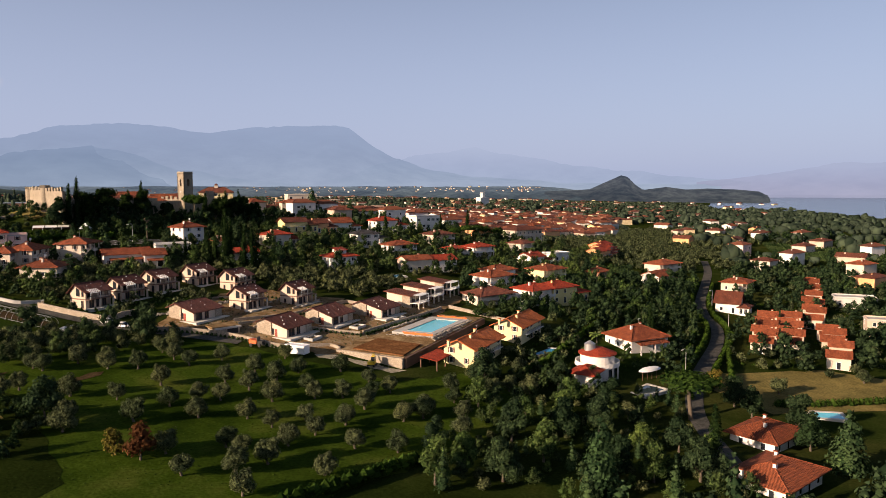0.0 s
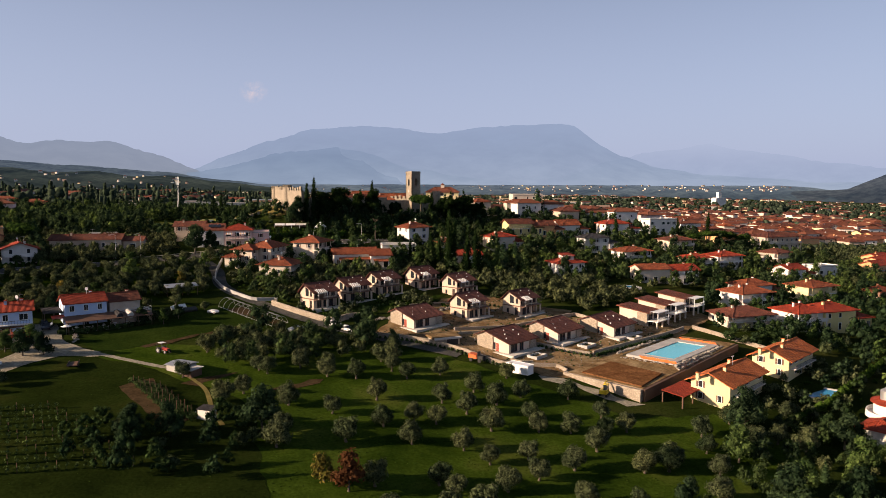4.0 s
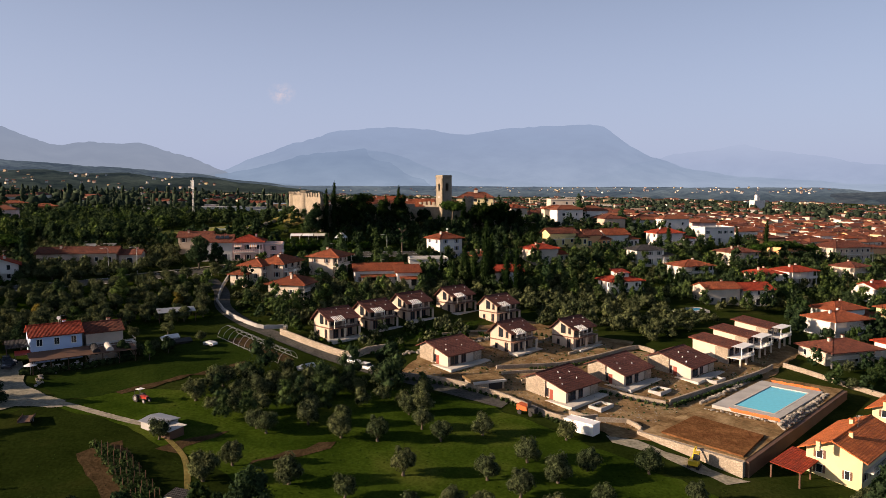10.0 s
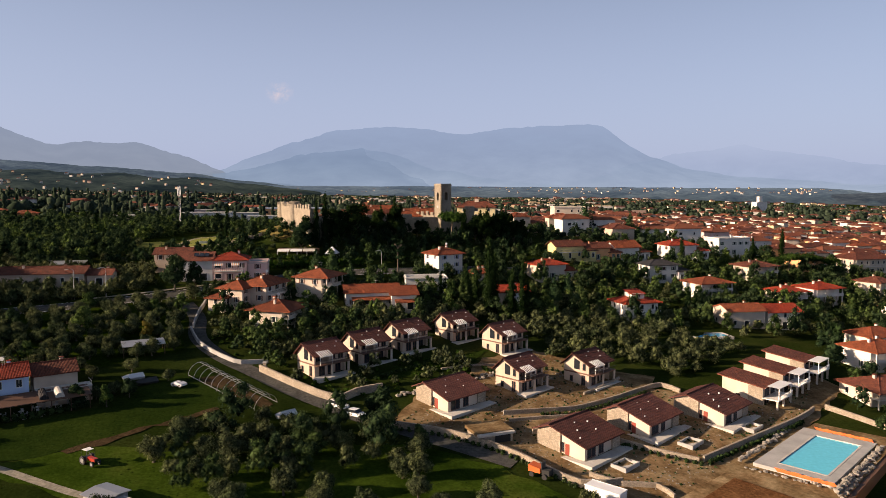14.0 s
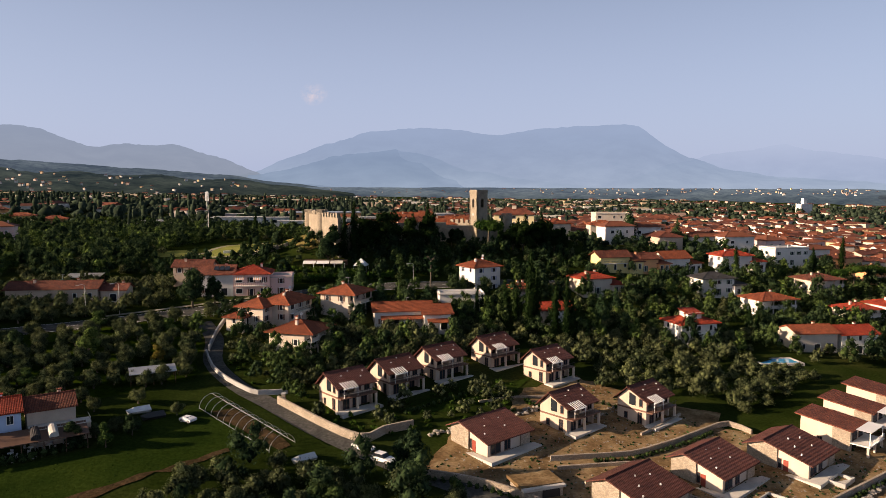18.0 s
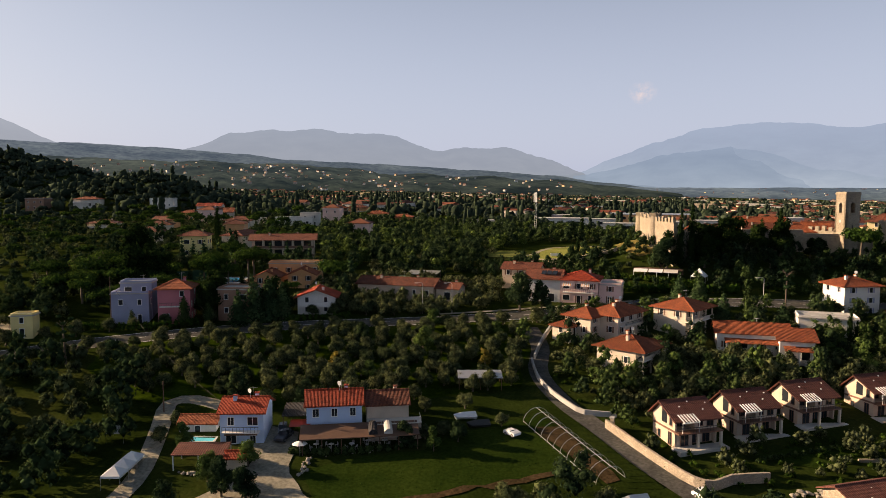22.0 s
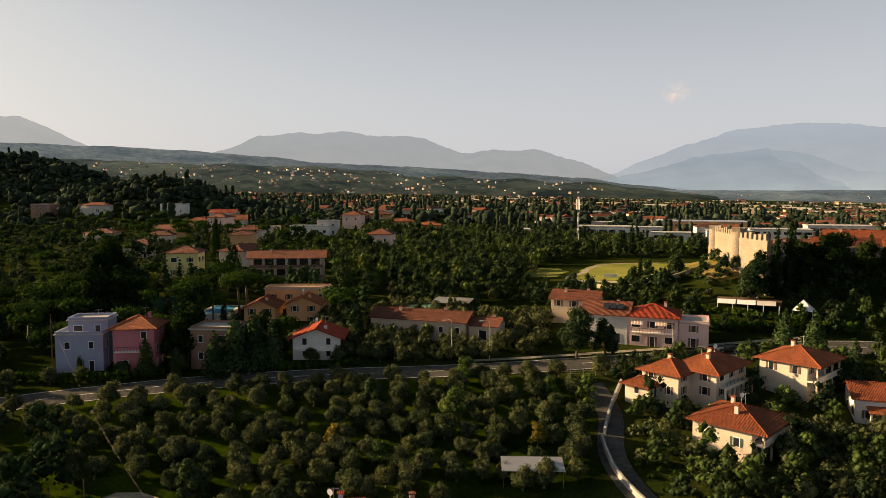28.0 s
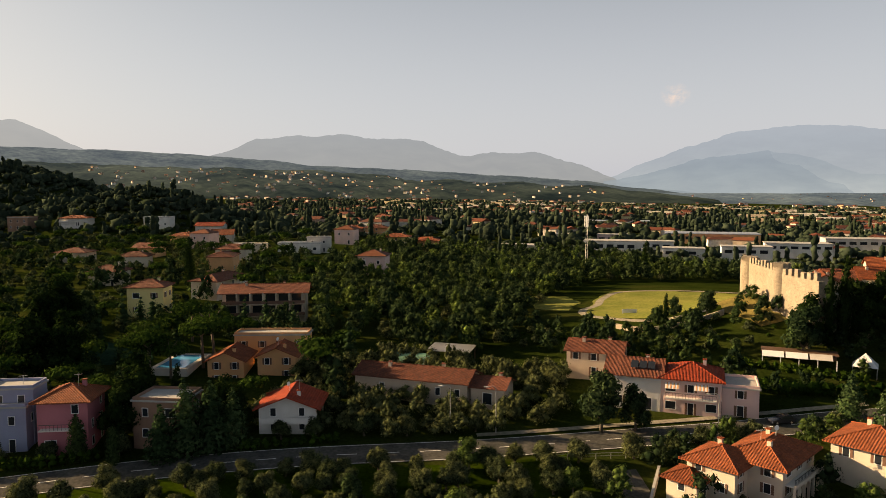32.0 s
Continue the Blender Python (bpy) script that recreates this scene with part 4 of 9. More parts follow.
def mass_of(name, kinds, places, label, category="trees", leaves_each=70, mat="broad", grow=(0.8, 1.25), size=0.6):
    """Many trees as one mass of leaf clumps."""
    rng = np.random.default_rng(len(places) + len(name))
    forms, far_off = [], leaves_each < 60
    # distant masses take the haze-tinted far_leaf instead of their own leaves
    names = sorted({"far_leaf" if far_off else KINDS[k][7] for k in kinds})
    for kind in kinds:
        for _ in range(4 if not far_off else 7):
            w, h = KINDS[kind][:2]
            if far_off:
                slim = kind == "cypress"
                lumps = [(rng.uniform(-0.3, 0.3) * w * (not slim), rng.uniform(-0.3, 0.3) * w * (not slim), h * (0.28 + 0.24 * i) if slim else h * rng.uniform(0.22, 0.42), w * (0.5 if slim else rng.uniform(0.3, 0.46) if leaves_each < 20 else rng.uniform(0.16, 0.32)), 1.8 if slim else 0.85) for i in range(3 if slim or leaves_each < 20 else 6)]
                cv, cf = knobs(lumps, rng)
                v, q = leaf_cloud(rng, lumps, leaves_each, size * 0.55 * w / 6)
            else:
                lobes = crown_lobes(rng, SHAPE.get(kind, kind), w, h)
                v, q = leaf_cloud(rng, lobes, int(leaves_each * 1.35), size * 0.86 * w / 6)
                cv, cf = core(lobes, rng, 0.7)
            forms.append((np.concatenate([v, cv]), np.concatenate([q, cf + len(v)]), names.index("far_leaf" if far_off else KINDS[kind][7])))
    vs, qs, ms, k = [], [], [], 0
    for x, y in places:
        v, q, mi = forms[rng.integers(len(forms))]
        t, s = rng.uniform(0, 6.28), rng.uniform(*grow)
        c, n = math.cos(t) * s, math.sin(t) * s
        w = np.stack([v[:, 0] * c - v[:, 1] * n + x, v[:, 0] * n + v[:, 1] * c + y, v[:, 2] * s * rng.uniform(0.8, 1.25)], 1)
        w[:, 2] += gz(x, y) - 0.2
        vs.append(w), qs.append(q + k), ms.append(np.full(len(q), mi))
        k += len(v)
    if not vs:
        return None
    v, q = np.concatenate(vs), np.concatenate(qs)
    me = bpy.data.meshes.new(name)
    me.vertices.add(len(v)), me.loops.add(q.size), me.polygons.add(len(q))
    me.vertices.foreach_set("co", v.astype(np.float32).ravel())
    me.loops.foreach_set("vertex_index", q.astype(np.int32).ravel())
    me.polygons.foreach_set("loop_start", (np.arange(len(q)) * 3).astype(np.int32))
    for m in names:
        me.materials.append(M[m])
    me.polygons.foreach_set("material_index", np.concatenate(ms).astype(np.int32))
    me.update(calc_edges=True)
    return tagged(new(name, me), label, category, "", "stuff")


def hedge(points, wide, tall, label="clipped dark green hedge", mat="hedge"):
    rng = np.random.default_rng(int(points[0][0] * 10) % 1000)
    line = fine_line(points, 1.2)
    lobes = [(x + rng.uniform(-0.2, 0.2) * wide, y + rng.uniform(-0.2, 0.2) * wide, gz(x, y) + tall * f, wide * 0.55) for x, y in line for f in (0.35, 0.7)]
    return tagged(new("hedge", crown_mesh("hedge", rng, lobes, 40 * len(line), 0.22, mat, 0, 0.85)), label, "hedge", "", "")


# ---- buildings ----
def window(parent, x, y, z, side, w=1.0, h=1.4, shut=None, frame_mat="white_paint", fine=True):
    """A framed window on a wall; side: s, n, w or e of the house's own axes."""
    def box(s, u0, u1, d0, d1, z0, z1):
        if side in "sn":
            q = sorted((y + (-d0 if side == "s" else d0), y + (-d1 if side == "s" else d1)))
            s.box(x + u0, x + u1, q[0], q[1], z0, z1)
        else:
            q = sorted((x + (-d0 if side == "w" else d0), x + (-d1 if side == "w" else d1)))
            s.box(q[0], q[1], y + u0, y + u1, z0, z1)
        return s
    f = Solid()
    t = 0.09
    box(f, -w / 2 - t, -w / 2, -0.1, 0.05, z - t, z + h + t), box(f, w / 2, w / 2 + t, -0.1, 0.05, z - t, z + h + t)
    box(f, -w / 2, w / 2, -0.1, 0.05, z + h, z + h + t), box(f, -w / 2 - 0.1, w / 2 + 0.1, -0.1, 0.12, z - t - 0.04, z)
    if w > 0.7:
        box(f, -0.03, 0.03, -0.05, 0.04, z, z + h)
    if not fine:          # frame and dark glass in one small mesh
        def at(u, out, zz):
            return (x + u, y + (-out if side == "s" else out), zz) if side in "sn" else (x + (-out if side == "w" else out), y + u, zz)
        a, c = w / 2 + t, w / 2
        rings = [[(-p, d, z - q), (p, d, z - q), (p, d, z + h + q), (-p, d, z + h + q)] for p, q, d in ((a, t, -0.02), (a, t, 0.06), (c, 0, 0.06), (c, 0, 0.015))]
        faces = [(r * 4 + i, r * 4 + (i + 1) % 4, r * 4 + 4 + (i + 1) % 4, r * 4 + 4 + i) for r in range(3) for i in range(4)] + [(12, 13, 14, 15)]
        if side in "nw":
            faces = [q[::-1] for q in faces]
        me = meshed("window", [at(*p) for ring in rings for p in ring], faces, frame_mat)
        me.materials.append(M["glass"])
        me.polygons[12].material_index = 1
        part("window", me, frame_mat, parent)
    else:
        fr = part("window", f, frame_mat, parent)
        part("pane", box(Solid(), -w / 2, w / 2, -0.1, 0.02, z, z + h), "glass", fr)
    if shut:
        for u in (-1, 1):
            a, b = sorted((u * (w / 2 + t + 0.01), u * (w + 0.05)))
            part("shutter", box(Solid(), a, b, 0.0, 0.07, z - 0.02, z + h + 0.02), shut, parent)


def gable_roof(w, d, eave, rise, over, thick=0.2):
    s = Solid()
    x0, x1, y0, y1 = -w / 2 - over, w / 2 + over, -d / 2 - over, d / 2 + over
    e = eave - over * rise / (d / 2)
    top = eave + rise
    s.slab([(x0, y0, e + thick), (x1, y0, e + thick), (x1, 0, top + thick), (x0, 0, top + thick)], thick)
    s.slab([(x0, 0, top + thick), (x1, 0, top + thick), (x1, y1, e + thick), (x0, y1, e + thick)], thick)
    s.tube([(x0, 0, top + thick), (x1, 0, top + thick)], [0.13, 0.13], 6)
    return s


def hip_roof(w, d, eave, rise, over, thick=0.2):
    s = Solid()
    x0, x1, y0, y1 = -w / 2 - over, w / 2 + over, -d / 2 - over, d / 2 + over
    e, top, r = eave + thick - 0.12, eave + rise + thick, max(0.05, (w - d) / 2)
    if w >= d:
        a, b = (-r, 0, top), (r, 0, top)
        s.slab([(x0, y0, e), (x1, y0, e), b, a], thick), s.slab([(x1, y1, e), (x0, y1, e), a, b], thick)
        s.slab([(x1, y0, e), (x1, y1, e), b], thick), s.slab([(x0, y1, e), (x0, y0, e), a], thick)
    for p, q in (((x0, y0, e), a), ((x0, y1, e), a), ((x1, y0, e), b), ((x1, y1, e), b), (a, b)):
        s.tube([p, q], [0.12, 0.12], 5)
    return s


def house(x, y, yaw=0, w=12, d=9, tall=6, roof="hip", rise=1.8, wall="cream", tile="tile", over=0.7, shut=None, chimneys=1, level=None, label="", windows=True,
          sides="swe", name="house", balcony=False, porch=False, floors=None, dish=False, fine=False, gap=3.4, style=""):
    """A house round its middle; its front faces its own -y."""
    for i in range(max(1, round(w / d * 1.6))):          # keep the plot itself clear
        k = max(1, round(w / d * 1.6))
        u = ((i + 0.5) / k - 0.5) * w
        TAKEN.append((x + u * math.cos(radians(yaw)), y + u * math.sin(radians(yaw)), 0.56 * d))
    z = level if level is not None else max(gz(x, y), gz(x + w * 0.3, y), gz(x - w * 0.3, y)) - 0.1
    h = thing(name, x, y, z, yaw, label or "house with plastered walls and a clay tile roof", "house")
    body = Solid().box(-w / 2, w / 2, -d / 2, d / 2, -3.0, tall)
    if roof == "gable":
        for sx in (-1, 1):
            xa, xb = sorted((sx * w / 2, sx * (w / 2 - 0.3)))
            body.prism([(xa, -d / 2), (xb, -d / 2), (xb, 0), (xb, d / 2), (xa, d / 2), (xa, 0)], tall - 0.01, [tall, tall, tall + rise, tall, tall, tall + rise])
    part("wall", body, wall, h)
    if roof == "gable":
        part("roof", gable_roof(w, d, tall, rise, over), tile, h)
    elif roof == "hip":
        deep = 1.7 if style == "loggia" else 0.0
        part("roof", hip_roof(max(w, d + deep), d + deep, tall, rise, over), tile, h).location = (0, -deep / 2, 0)
    else:
        part("roof", Solid().box(-w / 2 - 0.25, w / 2 + 0.25, -d / 2 - 0.25, d / 2 + 0.25, tall, tall + 0.25), "concrete", h)
        part("parapet", Solid().box(-w / 2, w / 2, -d / 2, -d / 2 + 0.2, tall + 0.25, tall + 0.7).box(-w / 2, w / 2, d / 2 - 0.2, d / 2, tall + 0.25, tall + 0.7)
             .box(-w / 2, -w / 2 + 0.2, -d / 2 + 0.2, d / 2 - 0.2, tall + 0.25, tall + 0.7).box(w / 2 - 0.2, w / 2, -d / 2 + 0.2, d / 2 - 0.2, tall + 0.25, tall + 0.7), wall, h)
    for i in range(chimneys):
        cx, cy = w * (0.22 - 0.45 * i), d * (0.16 if i % 2 == 0 else -0.12)
        zz = tall + (rise * (1 - abs(cy) / (d / 2)) if roof != "flat" else 0)
        c = part("chimney", Solid().box(cx - 0.3, cx + 0.3, cy - 0.3, cy + 0.3, zz - 0.6, zz + 1.0), wall, h)
        if gap < 4:
            part("cap", Solid().box(cx - 0.42, cx + 0.42, cy - 0.42, cy + 0.42, zz + 1.0, zz + 1.14), tile if roof != "flat" else "concrete", c)
    n = floors or max(1, int(tall / 2.7))
    if windows:
        pick = random.Random(int(abs(x) * 7 + abs(y) * 3))
        for s in sides:
            span = w if s in "sn" else d
            k = max(1, int(span / gap))
            for f in range(n):
                for i in range(k):
                    u = (i + 0.5) / k * span - span / 2
                    door = f == 0 and s == "s" and i == k // 2
                    if not door and pick.random() < (0.12 if fine else 0.24):
                        continue
                    wide = pick.choice([0.9, 0.9, 1.0, 1.0, 1.7]) if s in "sn" else pick.choice([0.7, 0.9, 0.9])
                    zz = f * tall / n + (0.1 if door else 0.95)
                    hh = 2.1 if door else 1.35
                    if s in "sn":
                        window(h, u, -d / 2 if s == "s" else d / 2, zz, s, wide, hh, shut if wide < 1.2 else None, "white_paint", fine)
                    else:
                        window(h, -w / 2 if s == "w" else w / 2, u, zz, s, wide, hh, shut, "white_paint", fine)
    if balcony:
        b = part("balcony", Solid().box(-w * 0.42, w * 0.42, -d / 2 - 1.3, -d / 2 - 0.002, tall / 2 - 0.15, tall / 2 + 0.03), "white", h)
        r = Solid().box(-w * 0.42, w * 0.42, -d / 2 - 1.28, -d / 2 - 1.23, tall / 2 + 0.9, tall / 2 + 0.98)
        for u in np.linspace(-w * 0.41, w * 0.41, int(w * 1.6)):
            r.box(u - 0.025, u + 0.025, -d / 2 - 1.28, -d / 2 - 1.23, tall / 2 + 0.03, tall / 2 + 0.9)
        part("railing", r, "rail", b)
    if style == "loggia":          # deep balcony under the eaves on pillars
        b = part("balcony", Solid().box(-w / 2 - 0.2, w / 2 + 0.2, -d / 2 - 1.9, -d / 2 - 0.002, tall / 2 - 0.2, tall / 2 + 0.03), "white", h)
        part("parapet", Solid().box(-w / 2 - 0.2, w / 2 + 0.2, -d / 2 - 1.9, -d / 2 - 1.78, tall / 2 + 0.03, tall / 2 + 0.85), wall, b)
        for u in np.linspace(-w / 2 + 0.1, w / 2 - 0.1, 4):
            part("pillar", Solid().box(u - 0.15, u + 0.15, -d / 2 - 1.75, -d / 2 - 1.45, -2.0, tall / 2 - 0.2).box(u - 0.13, u + 0.13, -d / 2 - 1.73, -d / 2 - 1.47, tall / 2 + 0.85, tall - 0.1), wall, b)
    if style == "wing":          # lower side wing with a roof of its own
        g = part("wing", Solid().box(w / 2 - 0.3, w / 2 + w * 0.42, -d * 0.62, d * 0.3, -3.0, tall * 0.58), wall, h)
        r = part("wing_roof", hip_roof(d * 0.92, max(3.0, w * 0.42 + 0.3), tall * 0.58, 1.1, over * 0.7), tile, g)
        r.location, r.rotation_euler = (w / 2 + w * 0.2, -d * 0.16, 0), (0, 0, radians(90))
        for v in (-0.45, 0.1):
            window(g, w / 2 + w * 0.1 + w * 0.2 * (v > 0), -d * 0.62, 0.3, "s", 1.1, 1.9)
    if style == "attic":          # low upper room breaking through the roof
        g = part("attic", Solid().box(-w * 0.22, w * 0.16, -d * 0.3, d * 0.2, tall, tall + rise + 0.9), wall, h)
        part("attic_roof", Solid().slab([(-w * 0.22 - 0.5, -d * 0.3 - 0.6, tall + rise + 0.75), (w * 0.16 + 0.5, -d * 0.3 - 0.6, tall + rise + 0.75), (w * 0.16 + 0.5, d * 0.2 + 0.4, tall + rise + 1.7), (-w * 0.22 - 0.5, d * 0.2 + 0.4, tall + rise + 1.7)], 0.16), tile, g)
        window(g, -w * 0.03, -d * 0.3, tall + rise - 0.4, "s", 1.4, 0.9)
        b = part("terrace_slab", Solid().box(-w * 0.45, w * 0.45, -d / 2 - 2.2, -d / 2 - 0.002, tall / 2 - 0.25, tall / 2), "white", h)
        part("railing", Solid().box(-w * 0.45, w * 0.45, -d / 2 - 2.2, -d / 2 - 2.1, tall / 2, tall / 2 + 0.8), "white_paint", b)
        for u in (-0.42, 0, 0.42):
            part("pillar", Solid().box(w * u - 0.16, w * u + 0.16, -d / 2 - 2.1, -d / 2 - 1.8, -2.0, tall / 2 - 0.25), wall, b)
    if porch:
        p = part("porch_roof", Solid().slab([(-w * 0.4, -d / 2 - 2.6, 2.5), (w * 0.4, -d / 2 - 2.6, 2.5), (w * 0.4, -d / 2, 3.1), (-w * 0.4, -d / 2, 3.1)], 0.16), tile, h)
        for u in (-0.38, 0, 0.38):
            part("post", Solid().box(w * u - 0.14, w * u + 0.14, -d / 2 - 2.5, -d / 2 - 2.22, -1.0, 2.4), wall, p)
    if dish:
        part("satellite_dish", Solid().tube([(w * 0.1, -0.3, tall + rise), (w * 0.1, -0.3, tall + rise + 1.2)], [0.04, 0.04], 5)
             .tube([(w * 0.1 - 0.05, -0.42, tall + rise + 1.3), (w * 0.1, -0.34, tall + rise + 1.3)], [0.42, 0.3], 10), "white_paint", h)
    return h


# ---- the new estate: villas ----
GRID = 46          # the estate's own direction, degrees


def villa(x, y, z, yaw=GRID, lively=True):
    """Two-storey villa with a steep roof, its front left corner at x, y; its gable faces its own -x."""
    TAKEN.append((x + 3, y + 5, 7.5))
    h = thing("villa", x, y, z, yaw, "new beige villa with a dark brown roof and white pergola", "house", "villas of the new estate")
    L, D = 8.3, 6.6
    g = Solid()          # body: gable block, rooms behind, upper room on the right
    ring = [(0, 0), (0.35, 0), (0.35, 4.1), (0.35, D), (0, D), (0, 4.1)]
    g.prism(ring, -2.5, [4.95, 4.95, 6.7, 4.3, 4.3, 6.7])
    ring2 = [(L - 0.3, 0), (L, 0), (L, 4.1), (L, D), (L - 0.3, D), (L - 0.3, 4.1)]
    g.prism(ring2, -2.5, [4.95, 4.95, 6.7, 4.3, 4.3, 6.7])
    g.box(0.35, L - 0.3, 2.0, D, -2.5, 4.3).box(3.9, L - 0.3, 0.0, 2.0, 2.75, 4.9).box(0.35, 3.4, 0.0, 2.0, -2.5, 2.75).box(3.4, L - 0.3, 0.9, 2.0, -2.5, 2.75)
    part("wall", g, "beige" if lively else "cream", h)
    r = Solid()
    r.slab([(-0.7, -0.95, 4.65), (L + 0.6, -0.95, 4.65), (L + 0.6, 4.1, 6.98), (-0.7, 4.1, 6.98)], 0.2)
    r.slab([(-0.7, 4.1, 6.98), (L + 0.6, 4.1, 6.98), (L + 0.6, D + 0.7, 4.15), (-0.7, D + 0.7, 4.15)], 0.2)
    r.tube([(-0.7, 4.1, 7.0), (L + 0.6, 4.1, 7.0)], [0.12, 0.12], 6)
    roof = part("roof", r, "dark_tile", h)
    for u, v in ((2.2, 2.2), (4.4, 3.2), (6.2, 1.2), (7.6, 2.6)):
        part("vent", Solid().box(u, u + 0.2, v, v + 0.2, 4.9 + v * 0.46, 5.25 + v * 0.46), "white_paint", roof)
    # cut-out over the pergola: white slats beside the roof edge
    p = part("pergola", Solid().box(0.5, 3.8, -1.5, -1.36, 4.42, 4.6).box(0.5, 0.56, -1.5, -1.4, 2.75, 4.5).box(3.7, 3.8, -1.5, -1.4, 2.75, 4.5), "white_paint", h, "white pergola over the balcony")
    for i in range(6):
        u = 0.6 + i * 0.58
        part("slat", Solid().slab([(u, -1.8, 4.72), (u + 0.2, -1.8, 4.72), (u + 0.2, 0.3, 5.5), (u, 0.3, 5.5)], 0.1), "white_paint", p)
    b = part("balcony", Solid().box(-0.3, L + 0.2, -1.6, -0.002, 2.55, 2.75), "brown_trim", h, "brown-edged balcony slab")
    rr = Solid().box(-0.25, L + 0.15, -1.58, -1.53, 3.62, 3.7)
    for u in np.arange(-0.2, L + 0.1, 0.55):
        rr.box(u, u + 0.04, -1.57, -1.54, 2.75, 3.62)
    part("railing", rr, "rail", b)
    for u in (3.5, L - 0.3):
        part("pillar", Solid().box(u, u + 0.4, -1.5, -1.1, -2.5, 2.55), "cream", h)
    part("terrace", Solid().box(-0.6, L + 0.8, -2.6, -0.005, -2.0, 0.05), "paving", h, "pale paved terrace")
    part("band", Solid().box(-0.12, -0.002, -0.05, D, 2.5, 2.8), "brown_trim", h, "brown band between the storeys")
    part("gable_window", meshed("gable_window", [(-0.03, 2.4, 3.4), (-0.03, 3.9, 3.4), (-0.03, 3.9, 5.9), (-0.03, 2.4, 5.3), (0.05, 2.4, 3.4), (0.05, 3.9, 3.4), (0.05, 3.9, 5.9), (0.05, 2.4, 5.3)],
         [(3, 2, 1, 0), (4, 5, 6, 7), (0, 1, 5, 4), (1, 2, 6, 5), (2, 3, 7, 6), (3, 0, 4, 7)], "glass"), "glass", h, "slanting dark gable window")
    window(h, 0.0, 1.2, 3.5, "w", 0.7, 1.4, None, "brown_trim"), window(h, 0.0, 4.6, 0.5, "w", 0.7, 1.2, None, "brown_trim"), window(h, 0.0, 1.4, 0.1, "w", 0.9, 2.1, None, "brown_trim")
    for u, v, zz, ww, hh in ((1.9, 0.0, 0.1, 1.4, 2.2), (4.7, 0.9, 0.1, 1.3, 2.2), (6.8, 0.9, 0.1, 1.3, 2.2), (2.2, 2.0, 2.8, 2.2, 1.9), (5.0, 0.0, 3.4, 0.8, 1.2), (6.9, 0.0, 3.2, 1.2, 1.5)):
        window(h, u, v, zz, "s", ww, hh, None, "brown_trim")
    return h


def bungalow(x, y, z, yaw=GRID, deep=10.0, long=10.5):
    """Single-storey stone house; its gable side, with the door, faces its own -x."""
    TAKEN.append((x + 2, y + 6, 7.5))
    h = thing("bungalow", x, y, z, yaw, "new single-storey stone and plaster house with a dark brown roof", "house", "bungalows of the new estate")
    L, D, R = long, deep, deep * 0.72
    def top(v):
        return 2.75 + (v / R) * 1.9 if v < R else 4.65 - (v - R) / (D - R) * 1.1
    g = Solid()
    g.prism([(0, 0), (L, 0), (L, R), (L, D), (0, D), (0, R)], -2.2, [top(0), top(0), top(R), top(D), top(D), top(R)])
    part("wall", g, "cream", h)
    s = Solid().prism([(-0.3, D * 0.5), (-0.002, D * 0.5), (-0.002, R), (-0.002, D + 0.05), (-0.3, D + 0.05), (-0.3, R)], -2.2, [top(D * 0.5), top(D * 0.5), top(R), top(D), top(D), top(R)])
    part("stone_wall", s, "stone", h, "rubble stone facing")
    part("stone_corner", Solid().box(L - 2.2, L + 0.2, -0.3, -0.004, -2.2, 2.7), "stone", h, "rubble stone facing")
    r = Solid()
    r.slab([(-0.9, -1.0, 2.55), (L + 0.8, -1.0, 2.55), (L + 0.8, R, 4.9), (-0.9, R, 4.9)], 0.2)
    r.slab([(-0.9, R, 4.9), (L + 0.8, R, 4.9), (L + 0.8, D + 0.8, 3.45), (-0.9, D + 0.8, 3.45)], 0.2)
    r.tube([(-0.9, R, 4.92), (L + 0.8, R, 4.92)], [0.12, 0.12], 6)
    roof = part("roof", r, "dark_tile", h)
    for u, v in ((0.8, 1.5), (2.6, 3.4), (4.4, 5.3), (6.4, 2.0), (7.2, 4.4)):
        part("vent", Solid().box(u, u + 0.2, v, v + 0.2, 2.9 + v * 0.26, 3.2 + v * 0.26), "white_paint", roof)
    part("door", Solid().box(-0.06, -0.002, D * 0.32, D * 0.32 + 0.85, 0.0, 2.05), "red_door", h, "red-brown front door")
    window(h, 0.0, D * 0.46, 0.5, "w", 0.5, 1.6, None, "brown_trim")
    window(h, 2.0, 0.0, 0.2, "s", 2.4, 2.1, None, "brown_trim"), window(h, 5.0, 0.0, 0.2, "s", 1.4, 2.1, None, "brown_trim")
    part("terrace", Solid().box(-1.6, L + 1.0, -2.6, -0.35, -2.0, 0.04).box(-1.6, -0.35, -0.35, D * 0.5, -2.0, 0.04), "paving", h, "pale paved terrace")
    return h


